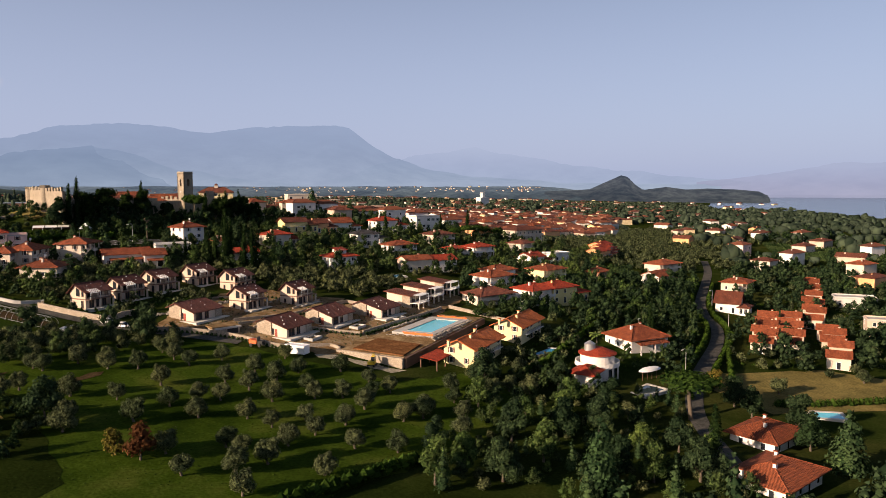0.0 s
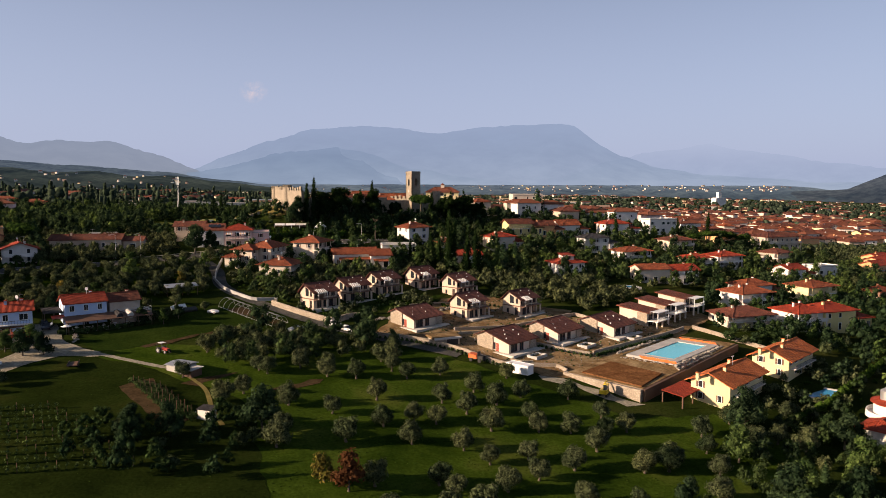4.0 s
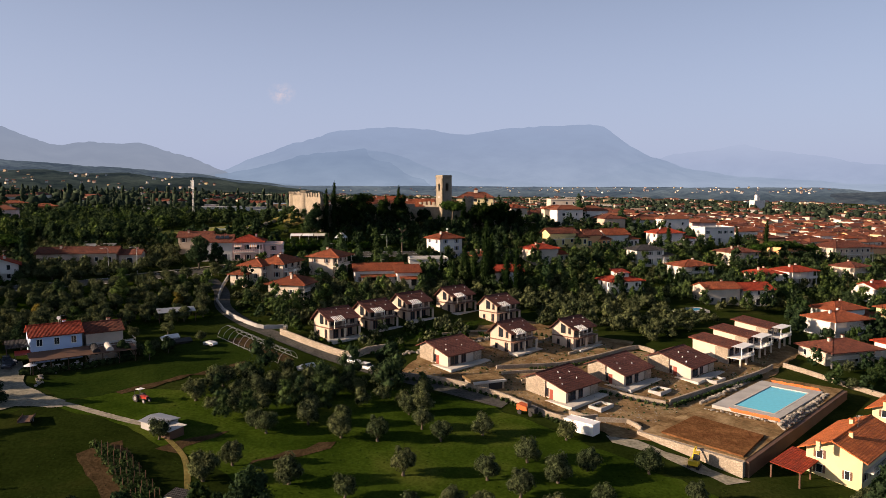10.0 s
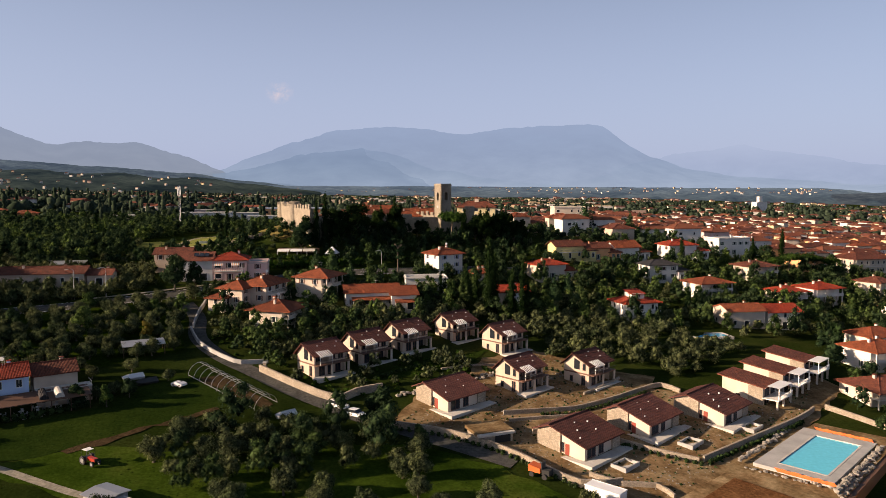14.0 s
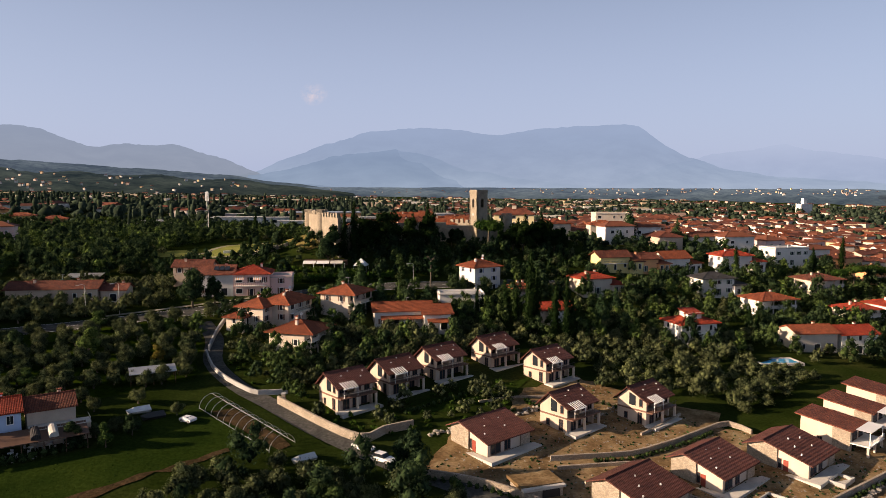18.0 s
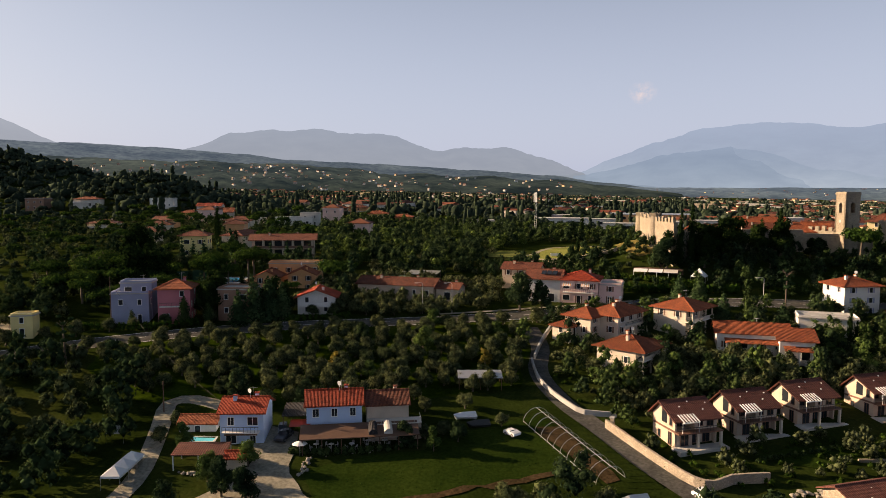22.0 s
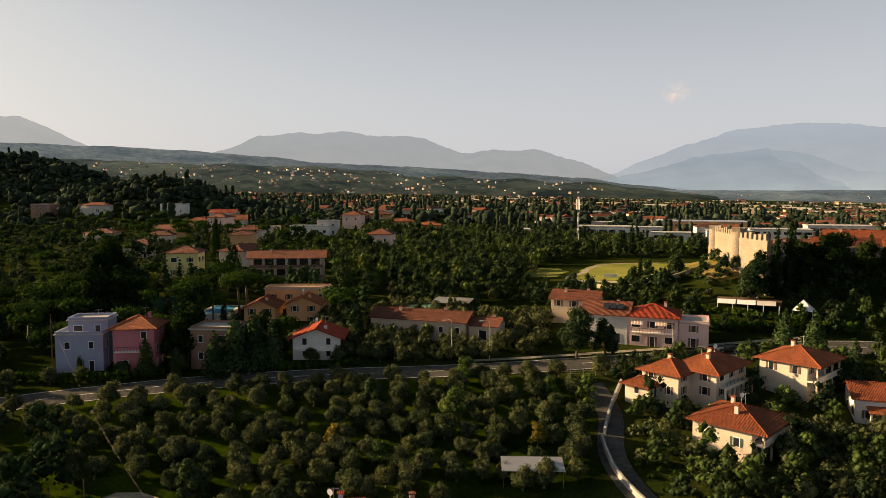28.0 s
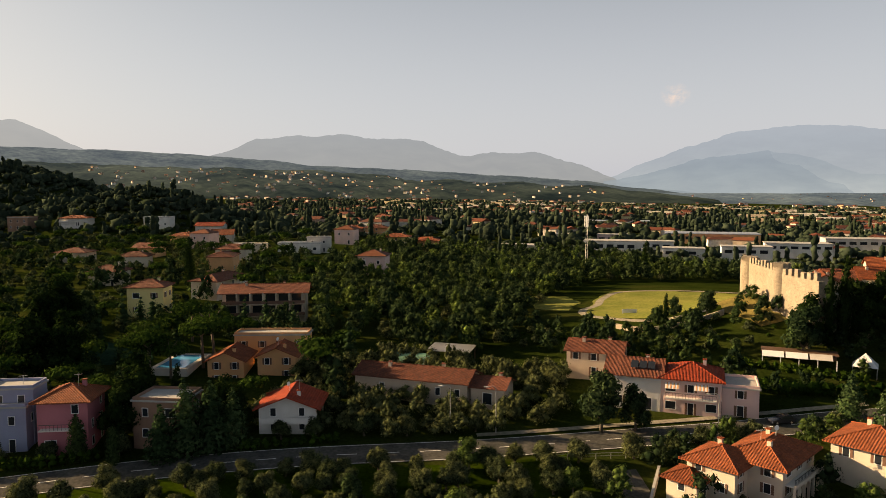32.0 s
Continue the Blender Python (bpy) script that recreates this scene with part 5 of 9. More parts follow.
def row_house(x, y, z, yaw=GRID):
    """Narrow hillside villa with a stone flank, white balcony and pergola."""
    TAKEN.append((x + 2, y + 4, 7))
    h = thing("terrace_villa", x, y, z, yaw, "beige hillside villa with a shallow brown roof and white balconies", "house", "row of hillside villas")
    L, D = 7.0, 9.0
    g = Solid().prism([(0, 0), (L, 0), (L, D), (0, D)], -2.5, [4.9, 4.9, 5.9, 5.9])
    part("wall", g, "cream", h)
    part("stone_wall", Solid().box(-0.25, -0.003, 0.0, D * 0.35, -2.5, 4.9), "stone", h, "rubble stone facing")
    part("roof", Solid().slab([(-0.8, -0.6, 5.0), (L + 0.7, -0.6, 5.0), (L + 0.7, D + 0.9, 6.25), (-0.8, D + 0.9, 6.25)], 0.22), "old_tile", h)
    b = part("balcony", Solid().box(-0.4, L + 0.3, -3.4, -0.003, 2.5, 2.72), "white", h, "white balcony slab")
    rr = Solid().box(-0.38, L + 0.28, -3.38, -3.32, 3.6, 3.68)
    for u in np.arange(-0.35, L + 0.2, 0.5):
        rr.box(u, u + 0.05, -3.38, -3.33, 2.72, 3.6)
    part("railing", rr, "white_paint", b)
    p = part("pergola", Solid().box(0.2, L, -3.2, -3.05, 5.0, 5.15).box(0.2, 0.35, -3.2, -3.05, 2.7, 5.0).box(L - 0.15, L, -3.2, -3.05, 2.7, 5.0), "white_paint", h, "white pergola with a canvas cover")
    part("cover", Solid().slab([(0.2, -3.3, 5.22), (L, -3.3, 5.22), (L, -0.7, 5.3), (0.2, -0.7, 5.3)], 0.05), "canvas", p)
    for u in (-0.2, L * 0.45, L - 0.1):
        part("pillar", Solid().box(u, u + 0.4, -3.2, -2.8, -2.5, 2.5), "cream", h)
    for u, zz, ww in ((1.8, 0.1, 2.2), (5.0, 0.1, 2.0), (1.8, 2.8, 2.2), (5.0, 2.8, 2.0)):
        window(h, u, 0.0, zz, "s", ww, 2.1, None, "brown_trim")
    window(h, 0.0, 5.4, 1.2, "w", 0.8, 1.2, None, "brown_trim")
    return h


for vx, vy, vz in ((-33.1, 175.3, 6.9), (-24.6, 185.4, 7.3), (-15.7, 195.4, 7.9), (-3.7, 206.1, 8.2), (8.6, 199.2, 6.8), (10.9, 174.3, 4.2), (26.8, 180.3, 4.0)):
    villa(vx, vy, vz)
for hx, hy, hz, hd in ((-3.9, 162.1, 3.8, 9.0), (20.0, 144.7, 1.0, 10.0), (33.9, 155.7, 1.4, 9.0), (50.3, 162.9, 1.3, 10.5)):
    bungalow(hx, hy, hz, GRID, hd)
for rx, ry, rz in ((63.0, 175.4, 0.7), (71.0, 184.0, 1.4), (80.0, 193.5, 1.9)):
    row_house(rx, ry, rz)

# ---- pool terrace ----
PZ = 0.4
ux, uy = math.cos(radians(47)), math.sin(radians(47))


def est(cx, cy, a, b):
    """A place a metres along the estate's direction and b metres across it (to the left)."""
    return (cx + ux * a - uy * b, cy + uy * a + ux * b)


fx0 = [(32.2, 133.0), (46.0, 120.6), (81.5, 158.5), (70.5, 168.0)]
field = single("pool_terrace", Solid().prism(fx0, -7.0, [PZ - 0.9, PZ - 1.3, PZ + 0.02, PZ + 0.02]), "soil", "raised earth terrace of the building site", "terrace", "structure")
TAKEN += [(45, 132, 12), (58, 146, 13), (70, 157, 10)]
tilled = [est(44.0, 131.0, a, b) for a, b in ((-5.5, -8.0), (6.0, -7.0), (7.0, 6.5), (-5.0, 7.0))]
single("tilled_field", meshed("tilled_field", [(x, y, PZ + (-0.95, -0.55, -0.3, -0.6)[i]) for i, (x, y) in enumerate(tilled)] + [(x, y, PZ - 2.6) for x, y in tilled],
       [(0, 1, 2, 3), (0, 4, 5, 1), (1, 5, 6, 2), (2, 6, 7, 3), (3, 7, 4, 0)], "red_soil"), "red_soil", "bare red-brown tilled earth", "soil", "structure")
PC = (63.2, 150.6)
deck = thing("swimming_pool", PC[0], PC[1], PZ, 47, "large turquoise swimming pool with a grey stone deck", "pool")
part("deck", Solid().box(-12.6, 13.0, -5.6, -3.9, -1.5, 0.1).box(-12.6, 13.0, 4.1, 7.2, -1.5, 0.1).box(-12.6, -9.8, -3.9, 4.1, -1.5, 0.1).box(9.8, 13.0, -3.9, 4.1, -1.5, 0.1), "concrete", deck, "grey stone deck")
part("water", Solid().box(-9.8, 9.8, -3.9, 4.1, -1.4, -0.02), "pool", deck, "turquoise water")
part("coping", Solid().box(-9.95, -9.6, -4.05, 4.25, 0.0, 0.14).box(9.6, 9.95, -4.05, 4.25, 0.0, 0.14).box(-9.6, 9.6, -4.05, -3.75, 0.0, 0.14).box(-9.6, 9.6, 3.95, 4.25, 0.0, 0.14), "paving", deck, "pale stone edge")
for pts in (((-13.2, 3.5), (-13.2, -5.8)), ((13.6, -4.5), (13.6, 5.5))):
    a, b = est(*PC, *pts[0]), est(*PC, *pts[1])
    n = Solid()
    for i in range(8):
        p, q = (a[0] + (b[0] - a[0]) * i / 8, a[1] + (b[1] - a[1]) * i / 8), (a[0] + (b[0] - a[0]) * (i + 1) / 8, a[1] + (b[1] - a[1]) * (i + 1) / 8)
        w = 0.35 * math.sin(i * 2.3)
        n.slab([(p[0], p[1], PZ + 0.5 + w * 0.3), (q[0], q[1], PZ + 0.45 - w * 0.3), (q[0] + 0.5, q[1] - 0.3, PZ - 0.1), (p[0] + 0.4, p[1] - 0.4, PZ - 0.1)], 0.06)
    single("safety_net", n, "orange_net", "crumpled orange plastic safety netting", "netting")
wall_front = [(31.6, 133.6), (45.6, 120.1)]
single("retaining_wall", Solid().prism([wall_front[0], (wall_front[0][0] - 0.3, wall_front[0][1] - 0.5), (wall_front[1][0] - 0.3, wall_front[1][1] - 0.5), (46.1, 120.5), (32.1, 134.0)], -7.0, [PZ - 0.9, PZ - 0.9, PZ - 1.4, PZ - 1.4, PZ - 0.9]), "stone", "pale stone retaining wall", "wall", "structure")
single("retaining_wall_side", Solid().prism([(46.4, 119.9), (82.2, 158.0), (81.6, 158.6), (45.9, 120.5)], -7.5, [PZ - 1.4, PZ - 0.2, PZ - 0.2, PZ - 1.4]), "wood", "dark brown retaining wall", "wall", "structure")
rs = random.Random(4)
bank = thing("boulder_bank", 0, 0, 0, 0, "bank of rough limestone boulders beside the pool", "boulders")
BOULDER = []
for k in range(5):
    bm = bmesh.new()
    bmesh.ops.create_icosphere(bm, subdivisions=1, radius=0.5)
    for v in bm.verts:
        v.co *= rs.uniform(0.7, 1.2)
        v.co.z *= 0.75
    me = bpy.data.meshes.new("boulder")
    bm.to_mesh(me), bm.free()
    me.materials.append(M["boulder"])
    BOULDER.append(me)


def boulders(a, b, count, parent, level=None, wide=0.8, big=1.0):
    for i in range(count):
        t = (i + rs.uniform(-0.3, 0.3)) / count
        x, y = a[0] + (b[0] - a[0]) * t + rs.uniform(-wide, wide), a[1] + (b[1] - a[1]) * t + rs.uniform(-wide, wide)
        o = new("boulder", rs.choice(BOULDER))
        o.parent = parent
        s = big * rs.uniform(0.7, 1.6)
        o.matrix_world = Matrix.Translation((x, y, (gz(x, y) if level is None else level) + rs.uniform(0, 0.35))) @ pose(0, 0, 0, 0, 0, rs.uniform(0, 360)) @ Matrix.Diagonal((s, s, s, 1))


boulders(est(*PC, -15.0, -6.6), est(*PC, 13.0, -6.6), 120, bank, PZ - 0.35, 0.3, 0.8)
boulders(est(*PC, -15.0, -7.4), est(*PC, 13.0, -7.3), 100, bank, PZ - 0.8, 0.3, 0.8)
boulders(est(*PC, -13.6, -7.0), est(*PC, -14.2, 8.0), 30, bank, PZ - 0.6, 0.4, 0.5)
boulders(est(*PC, -13.0, 9.3), est(*PC, 13.0, 9.0), 80, bank, PZ - 0.1, 0.35, 0.75)
boulders((-14, 170), (0, 178), 60, bank, None, 1.0, 0.75)
boulders((2, 182), (8, 186), 40, bank, None, 1.0, 0.75)
boulders((12, 178), (22, 188), 26, bank, None, 1.4, 0.5)
drape("building_site", [(-15, 155), (-2, 153), (8, 146), (16, 138), (27, 131.5), (33, 131), (52, 150), (70, 168), (88, 190), (84, 200), (60, 178), (40, 182), (44, 190), (30, 194), (16, 206), (4, 196), (-2, 178), (-10, 172)], "soil", "bare pale earth of the building site", "soil", 0.1)
drape("site_yard", [(25, 131.5), (31, 130.5), (45, 118.5), (46, 118), (42, 116.5), (33, 126), (26, 129)], "gravel", "pale concrete yard strip", "yard", 0.1)
drape("lawn_villas", [(-22, 180), (-8, 191), (6, 203), (2, 194), (-8, 184), (-14, 179)], "green_lawn", "mown green lawn before the villas", "lawn", 0.12)
for k, (pts, tall) in enumerate((([(-15, 154.5), (-4, 152.5), (6, 147), (11, 142.5), (18, 136.5), (25, 138)], 1.3), ([(12, 155), (20, 157.5), (27.9, 153.3), (34, 150), (40.5, 147.5)], 1.0), ([(41.4, 147.9), (51.7, 156), (66.8, 167.9), (73, 174)], 1.2), ([(7, 163), (14, 165), (21.7, 167.3), (26.5, 170.5), (31.6, 174.2), (38.3, 179.9), (43.5, 183.5), (46.8, 179.9)], 1.0),
     ([(8, 160), (16, 162.5), (22, 164)], 0.7), ([(76.4, 176), (81.2, 171.1), (85.9, 165.6), (92, 160)], 1.1), ([(-6, 186), (2, 190), (12, 192)], 0.5), ([(20, 140.2), (25, 137.6), (30.5, 137.8), (32.5, 134.5)], 0.9), ([(25, 176), (30, 181), (35, 187)], 0.6))):
    wall_line("garden_wall_%d" % (k + 1), pts, tall, 0.4, "stone", "low pale stone garden wall of the estate")
for k, (wx, wy) in enumerate(((26.9, 144.4), (41.2, 154.6), (55.7, 163.2))):
    t = thing("plunge_pool", wx, wy, None, GRID, "unfinished concrete plunge pool beside the house", "basin", "plunge pools")
    part("shell", Solid().box(-2.2, 2.2, -1.5, -1.25, -1, 0.7).box(-2.2, 2.2, 1.25, 1.5, -1, 0.7).box(-2.2, -1.95, -1.25, 1.25, -1, 0.7).box(1.95, 2.2, -1.25, 1.25, -1, 0.7), "concrete", t)
    part("floor_slab", Solid().box(-1.95, 1.95, -1.25, 1.25, -1, 0.12), "paving", t)
garage = thing("garage", 4.0, 152.6, gz(4, 151) - 0.7, 24, "sunken stone garage with a flat roof and dark opening", "garage")
part("wall", Solid().box(-3.4, 3.4, -2.5, 2.5, -1.5, 2.3), "stone", garage)
part("roof", Solid().box(-3.7, 3.7, -3.0, -2.2, 2.2, 2.6), "paving", garage)
part("earth_cover", Solid().box(-3.7, 3.7, -2.2, 3.4, 2.2, 2.75), "soil", garage, "earth-covered garage roof")
# the wall has no hole: the inside's shade is a black panel
part("opening", Solid().box(-0.2, 2.9, -2.56, -2.5, 0.0, 2.1), "rubber", garage, "black panel for the shaded garage opening")

# young planting along the garden walls
for pts, wide, tall in (([(28.5, 152.4), (34, 149.2), (40.5, 146.6)], 0.7, 0.6), ([(42.2, 147.0), (52.5, 155.2), (67.5, 167.0)], 0.8, 0.8), ([(15, 164), (22.5, 166.4), (32.4, 173.2), (39, 178.8)], 0.7, 0.6), ([(-14, 153.4), (-4, 151.4), (6, 146), (11, 141.5), (17, 136)], 0.7, 0.7),
                        ([(-39, 174), (-33, 169.2), (-28, 166.4), (-24, 168)], 0.9, 0.9), ([(12, 192.5), (20, 190), (26, 186)], 0.7, 0.6), ([(4, 188), (10, 184), (16, 186)], 0.8, 0.7), ([(47, 121.5), (60, 135.5), (72, 148.5)], 0.7, 0.6), ([(20.5, 141), (25, 138.6), (30, 138.8)], 0.6, 0.5), ([(-20, 178), (-12, 186), (-4, 194)], 0.8, 0.8)):
    hedge(pts, wide, tall, "row of young shrubs planted along a garden wall", "vine")


# ---- roads and fields ----
LANE = [(-77, 216), (-70, 206), (-65, 193), (-56, 183), (-47, 176.5), (-36, 168), (-27, 162), (-19, 157), (-6, 150.5), (8, 143)]
MAIN = [(-232, 96), (-185, 134), (-166, 152), (-151.3, 166.2), (-138.6, 178.9), (-120.6, 195.1), (-99.3, 211.1), (-80, 225.5), (-64, 237), (-43, 253.5), (-22, 266), (10, 285), (50, 300)]
EAST = [(92, 52), (104, 82), (117.5, 101.5), (132, 117), (156, 141), (174, 163), (184, 182), (202, 208), (232, 243), (263, 280), (300, 330)]
TRACK = [(-88, 130), (-80, 131), (-74, 130), (-66, 127), (-58, 124), (-54, 123)]
YARD = [(-103, 126), (-96, 127.5), (-88, 132), (-85, 137), (-90, 141), (-94, 146)]
SIDE = [(-99, 112), (-103, 122), (-108, 129), (-115, 137), (-121, 144), (-118, 147.5), (-111, 148)]
for line, r in ((LANE, 3.4), (MAIN, 4.2), (EAST, 3.2), (TRACK, 1.8), (YARD, 3.5), (SIDE, 3.0)):
    take_line(line, r)
ribbon("road_lane", LANE, 4.2, "asphalt", "narrow grey asphalt lane", "road")
ribbon("road_main", MAIN, 6.2, "asphalt", "grey asphalt main road", "road")
for s in (-2.9, 2.9):
    ribbon("road_line", MAIN, 0.1, "white_paint", "white painted edge line on the road", "road marking", 0.105, "structure", 1, s)
dash = Solid()
for a, b in list(zip(fine_line(MAIN, 3.0), fine_line(MAIN, 3.0)[1:]))[::2]:
    l = math.hypot(b[0] - a[0], b[1] - a[1])
    nx, ny = -(b[1] - a[1]) / l * 0.08, (b[0] - a[0]) / l * 0.08
    za, zb = gz(*a) + 0.105, gz(*b) + 0.105
    dash.slab([(a[0] - nx, a[1] - ny, za), (b[0] - nx, b[1] - ny, zb), (b[0] + nx, b[1] + ny, zb), (a[0] + nx, a[1] + ny, za)], 0.01)
single("road_dashes", dash, "white_paint", "dashed white centre line on the main road", "road marking", "structure")
ribbon("road_east", EAST, 4.2, "asphalt", "grey asphalt side road between hedges", "road")
ribbon("track_farm", TRACK, 1.5, "gravel", "pale gravel farm track", "track")
drape("road_yard", [(-97, 114), (-92, 121), (-90.5, 127), (-90.5, 133), (-92, 138), (-98, 141), (-98, 147), (-91.5, 147.5), (-87.5, 141), (-84, 136), (-78, 132.5), (-73, 131), (-72, 128), (-80, 127), (-84, 122), (-86, 114)], "gravel", "pale gravel farmyard", "yard", 0.13, "structure", None, 0.8)
ribbon("road_side", SIDE, 3.4, "gravel", "pale gravel side lane", "lane")
ribbon("pavement_main", MAIN[6:10], 1.2, "gravel", "grey pavement beside the main road", "pavement", 0.2, "structure", 1, 4.5)
drape("meadow", [(-75, 130), (-60, 140), (-40, 138), (-22, 146), (-10, 148), (6, 141), (18, 131), (30, 120), (42, 111), (60, 116), (74, 104), (60, 84), (38, 70), (18, 58), (-10, 40), (-60, 40), (-90, 70), (-95, 110)], "meadow", "sunlit green meadow under olive trees", "meadow", 0.05)
drape("rough_field", [(-92, 112), (-76, 129), (-58, 122), (-52, 117), (-42, 112), (-32, 104), (-28, 90), (-20, 66), (-40, 40), (-92, 50)], "rough", "dark rough grass field, partly darkened for shade", "grass", 0.08)
drape("meadow_farm", [(-79, 134), (-82, 139), (-80, 143.5), (-70, 153), (-67, 163), (-61, 171), (-57, 175), (-53, 172), (-45, 160), (-52, 153.5), (-62, 142.5), (-68, 134), (-75, 131.5)], "green_lawn", "mown green meadow beside the farm", "meadow", 0.09)
drape("grove_grass", [(-128, 142), (-104, 150), (-84, 166), (-66, 184), (-71, 203), (-85, 217), (-101, 204), (-122, 192), (-143, 175), (-160, 158), (-150, 146)], "rough_grass", "green grass strips under the olive grove", "grass", 0.05)
drape("soil_strip", [(-56, 170.4), (-53.4, 173), (-38, 161), (-40, 158.6)], "dug", "bare soil under the tunnel hoops", "soil", 0.1)
drape("soil_strip_2", [(-66, 136), (-65, 135.4), (-55.5, 147), (-47.5, 157), (-48.4, 158), (-55.8, 149.6), (-63.8, 140.3)], "dug", "strip of dug brown soil", "soil", 0.12)
drape("soil_patch", [(-34, 110.5), (-24, 116.5), (-21, 121), (-24, 120), (-34, 113)], "dug", "bare sandy soil patch in the meadow", "soil", 0.1)
drape("soil_patch_2", [(-49, 115), (-44, 121), (-40, 122), (-46, 113)], "dug", "bare soil beside the hut", "soil", 0.1)
drape("veg_patch", [(-61, 111), (-56, 116), (-40, 97), (-45, 92)], "dug", "dug vegetable plot", "soil", 0.1)
drape("dry_field", [(122, 108), (132, 113), (170, 112), (185, 95), (160, 80), (126, 84)], "dry", "dry yellow grass slope", "grass", 0.1)
drape("castle_lawn", [(-116, 301), (-119, 314), (-123, 330), (-124, 345), (-123, 352), (-107, 356), (-83, 351), (-79, 335), (-77, 321), (-73, 308), (-80, 299), (-92, 293), (-104, 297)], "lawn", "dry sunlit lawn below the castle", "lawn", 0.12)
drape("castle_lawn_2", [(-148, 330), (-134, 334), (-125, 322), (-123, 307), (-134, 308)], "lawn", "dry sunlit lawn beside the castle path", "lawn", 0.12)
ribbon("path_lawn", [(-80, 293), (-92, 290), (-104, 295), (-115, 301), (-119, 309), (-118, 318), (-121, 332), (-120, 350), (-100, 357), (-80, 352)], 2.4, "gravel", "pale gravel path round the lawn", "path", 0.17)
drape("castle_slope", [(-78, 318), (-73, 306), (-68, 294), (-62, 285), (-66, 281), (-74, 287), (-80, 297)], "dry", "dry grass slope at the foot of the castle wall", "grass", 0.1)
TAKEN += [(-110, 320, 24), (-95, 310, 20), (-85, 330, 12), (-100, 340, 18), (-122, 310, 12), (-105, 297, 7)]
TAKEN += [(-66, 150, 8), (-63, 163, 7), (-46, 164, 7), (-55, 130, 4)]

# ---- farm ----
farm = house(-99.3, 142.6, 31, 7.4, 7.0, 6.3, "gable", 1.6, "pale_blue", "red_tile", 0.5, None, 2, 6.3, "white farmhouse with a bright red tile roof and balcony", True, "sw", "farmhouse", True, False, None, True, True)
part("sign_board", Solid().box(-3.0, 2.6, -3.62, -3.51, 2.3, 2.75), "shutter", farm, "dark wooden board")
house(-108.6, 140.6, 31, 6.5, 4.0, 2.6, "gable", 0.9, "white", "tile", 0.4, None, 0, 6.6, "low white lean-to with an orange tile roof", True, "s", "outbuilding")
house(-87.8, 152.6, 38, 9.6, 7.0, 5.9, "gable", 1.7, "pale_blue", "red_tile", 0.45, None, 1, 7.1, "pale blue-white farmhouse with a weathered red tile roof", True, "sw", "farmhouse", False, False, 2, True, True, 3.0)
wing = house(-80.6, 158.6, 38, 7.4, 6.5, 5.0, "gable", 1.6, "beige", "old_tile", 0.4, None, 1, 7.5, "lower farmhouse wing with a weathered tile roof and terrace", True, "sw", "farmhouse_wing")
part("terrace", Solid().box(-3.6, 5.6, -6.6, -3.27, -1.0, 2.5), "beige", wing, "raised terrace before the wing")
part("terrace_paving", Solid().box(-3.7, 5.7, -6.7, -3.27, 2.504, 2.6), "paving", wing)
part("terrace_rail", Solid().box(-3.6, 5.6, -6.6, -6.54, 3.35, 3.42).box(5.54, 5.6, -6.54, -3.3, 3.35, 3.42), "metal", wing, "thin metal rail")
for i in range(9):
    part("baluster", Solid().box(-3.6 + i * 1.14, -3.55 + i * 1.14, -6.6, -6.55, 2.6, 3.35), "metal", wing)
barroof = thing("bar_shelter", -80.2, 149.8, None, 38, "long low tiled shelter over an outdoor seating area", "shelter")
part("roof", Solid().slab([(-10, -3.2, 2.3), (10, -3.2, 2.3), (10, 1.6, 3.2), (-10, 1.6, 3.2)], 0.15), "wood", barroof)
for u, m in ((2.2, "slate"), (4.8, "paving")):
    part("vault", Solid().tube([(u, -2.6, 2.55), (u, 0.9, 3.15)], [0.75, 0.75], 12), m, barroof, "barrel-shaped canvas cover")
for i in range(7):
    part("post", Solid().box(-9.6 + i * 3.2, -9.45 + i * 3.2, -3.0, -2.85, -1.0, 2.2), "wood", barroof)
for i in range(6):
    u, v = -7.6 + i * 3.0 + random.uniform(-0.4, 0.4), -0.9 + random.uniform(-0.7, 0.6)
    tx, ty = -80.2 + u * math.cos(radians(38)) - v * math.sin(radians(38)), 149.8 + u * math.sin(radians(38)) + v * math.cos(radians(38))
    t = thing("garden_table", tx, ty, None, random.uniform(0, 90), "white round garden table on the terrace", "table", "tables outside the farm")
    part("tabletop", Solid().drum(0, 0, 0.72, 0.77, 0.5, 0.5, 12), "white_paint", t)
    part("leg", Solid().drum(0, 0, -0.2, 0.72, 0.06, 0.06, 6), "white_paint", t)
    for k in range(3):
        c = thing("garden_chair", tx + math.cos(k * 2.1 + i) * 0.9, ty + math.sin(k * 2.1 + i) * 0.9, None, math.degrees(k * 2.1 + i) + 90, "white plastic garden chair greyed for the roof's shade", "chair", "chairs outside the farm")
        # white chairs coloured grey so that they look shaded under the roof
        part("seat", Solid().box(-0.22, 0.22, -0.22, 0.22, 0.4, 0.45), "concrete", c)
        part("backrest", Solid().box(-0.22, 0.22, -0.26, -0.22, 0.45, 0.85), "concrete", c)
        for a, b in ((-0.2, -0.2), (0.2, -0.2), (-0.2, 0.2), (0.2, 0.2)):
            part("leg", Solid().box(a - 0.02, a + 0.02, b - 0.02, b + 0.02, -0.2, 0.4), "concrete", c)
pg = thing("pergola", -98.2, 131.0, None, 31, "wooden pergola with a dark tiled roof over a table", "pergola")
part("roof", Solid().slab([(-4, -1.6, 2.4), (4.5, -1.6, 2.4), (4.5, 2.6, 3.0), (-4, 2.6, 3.0)], 0.14), "dark_tile", pg)
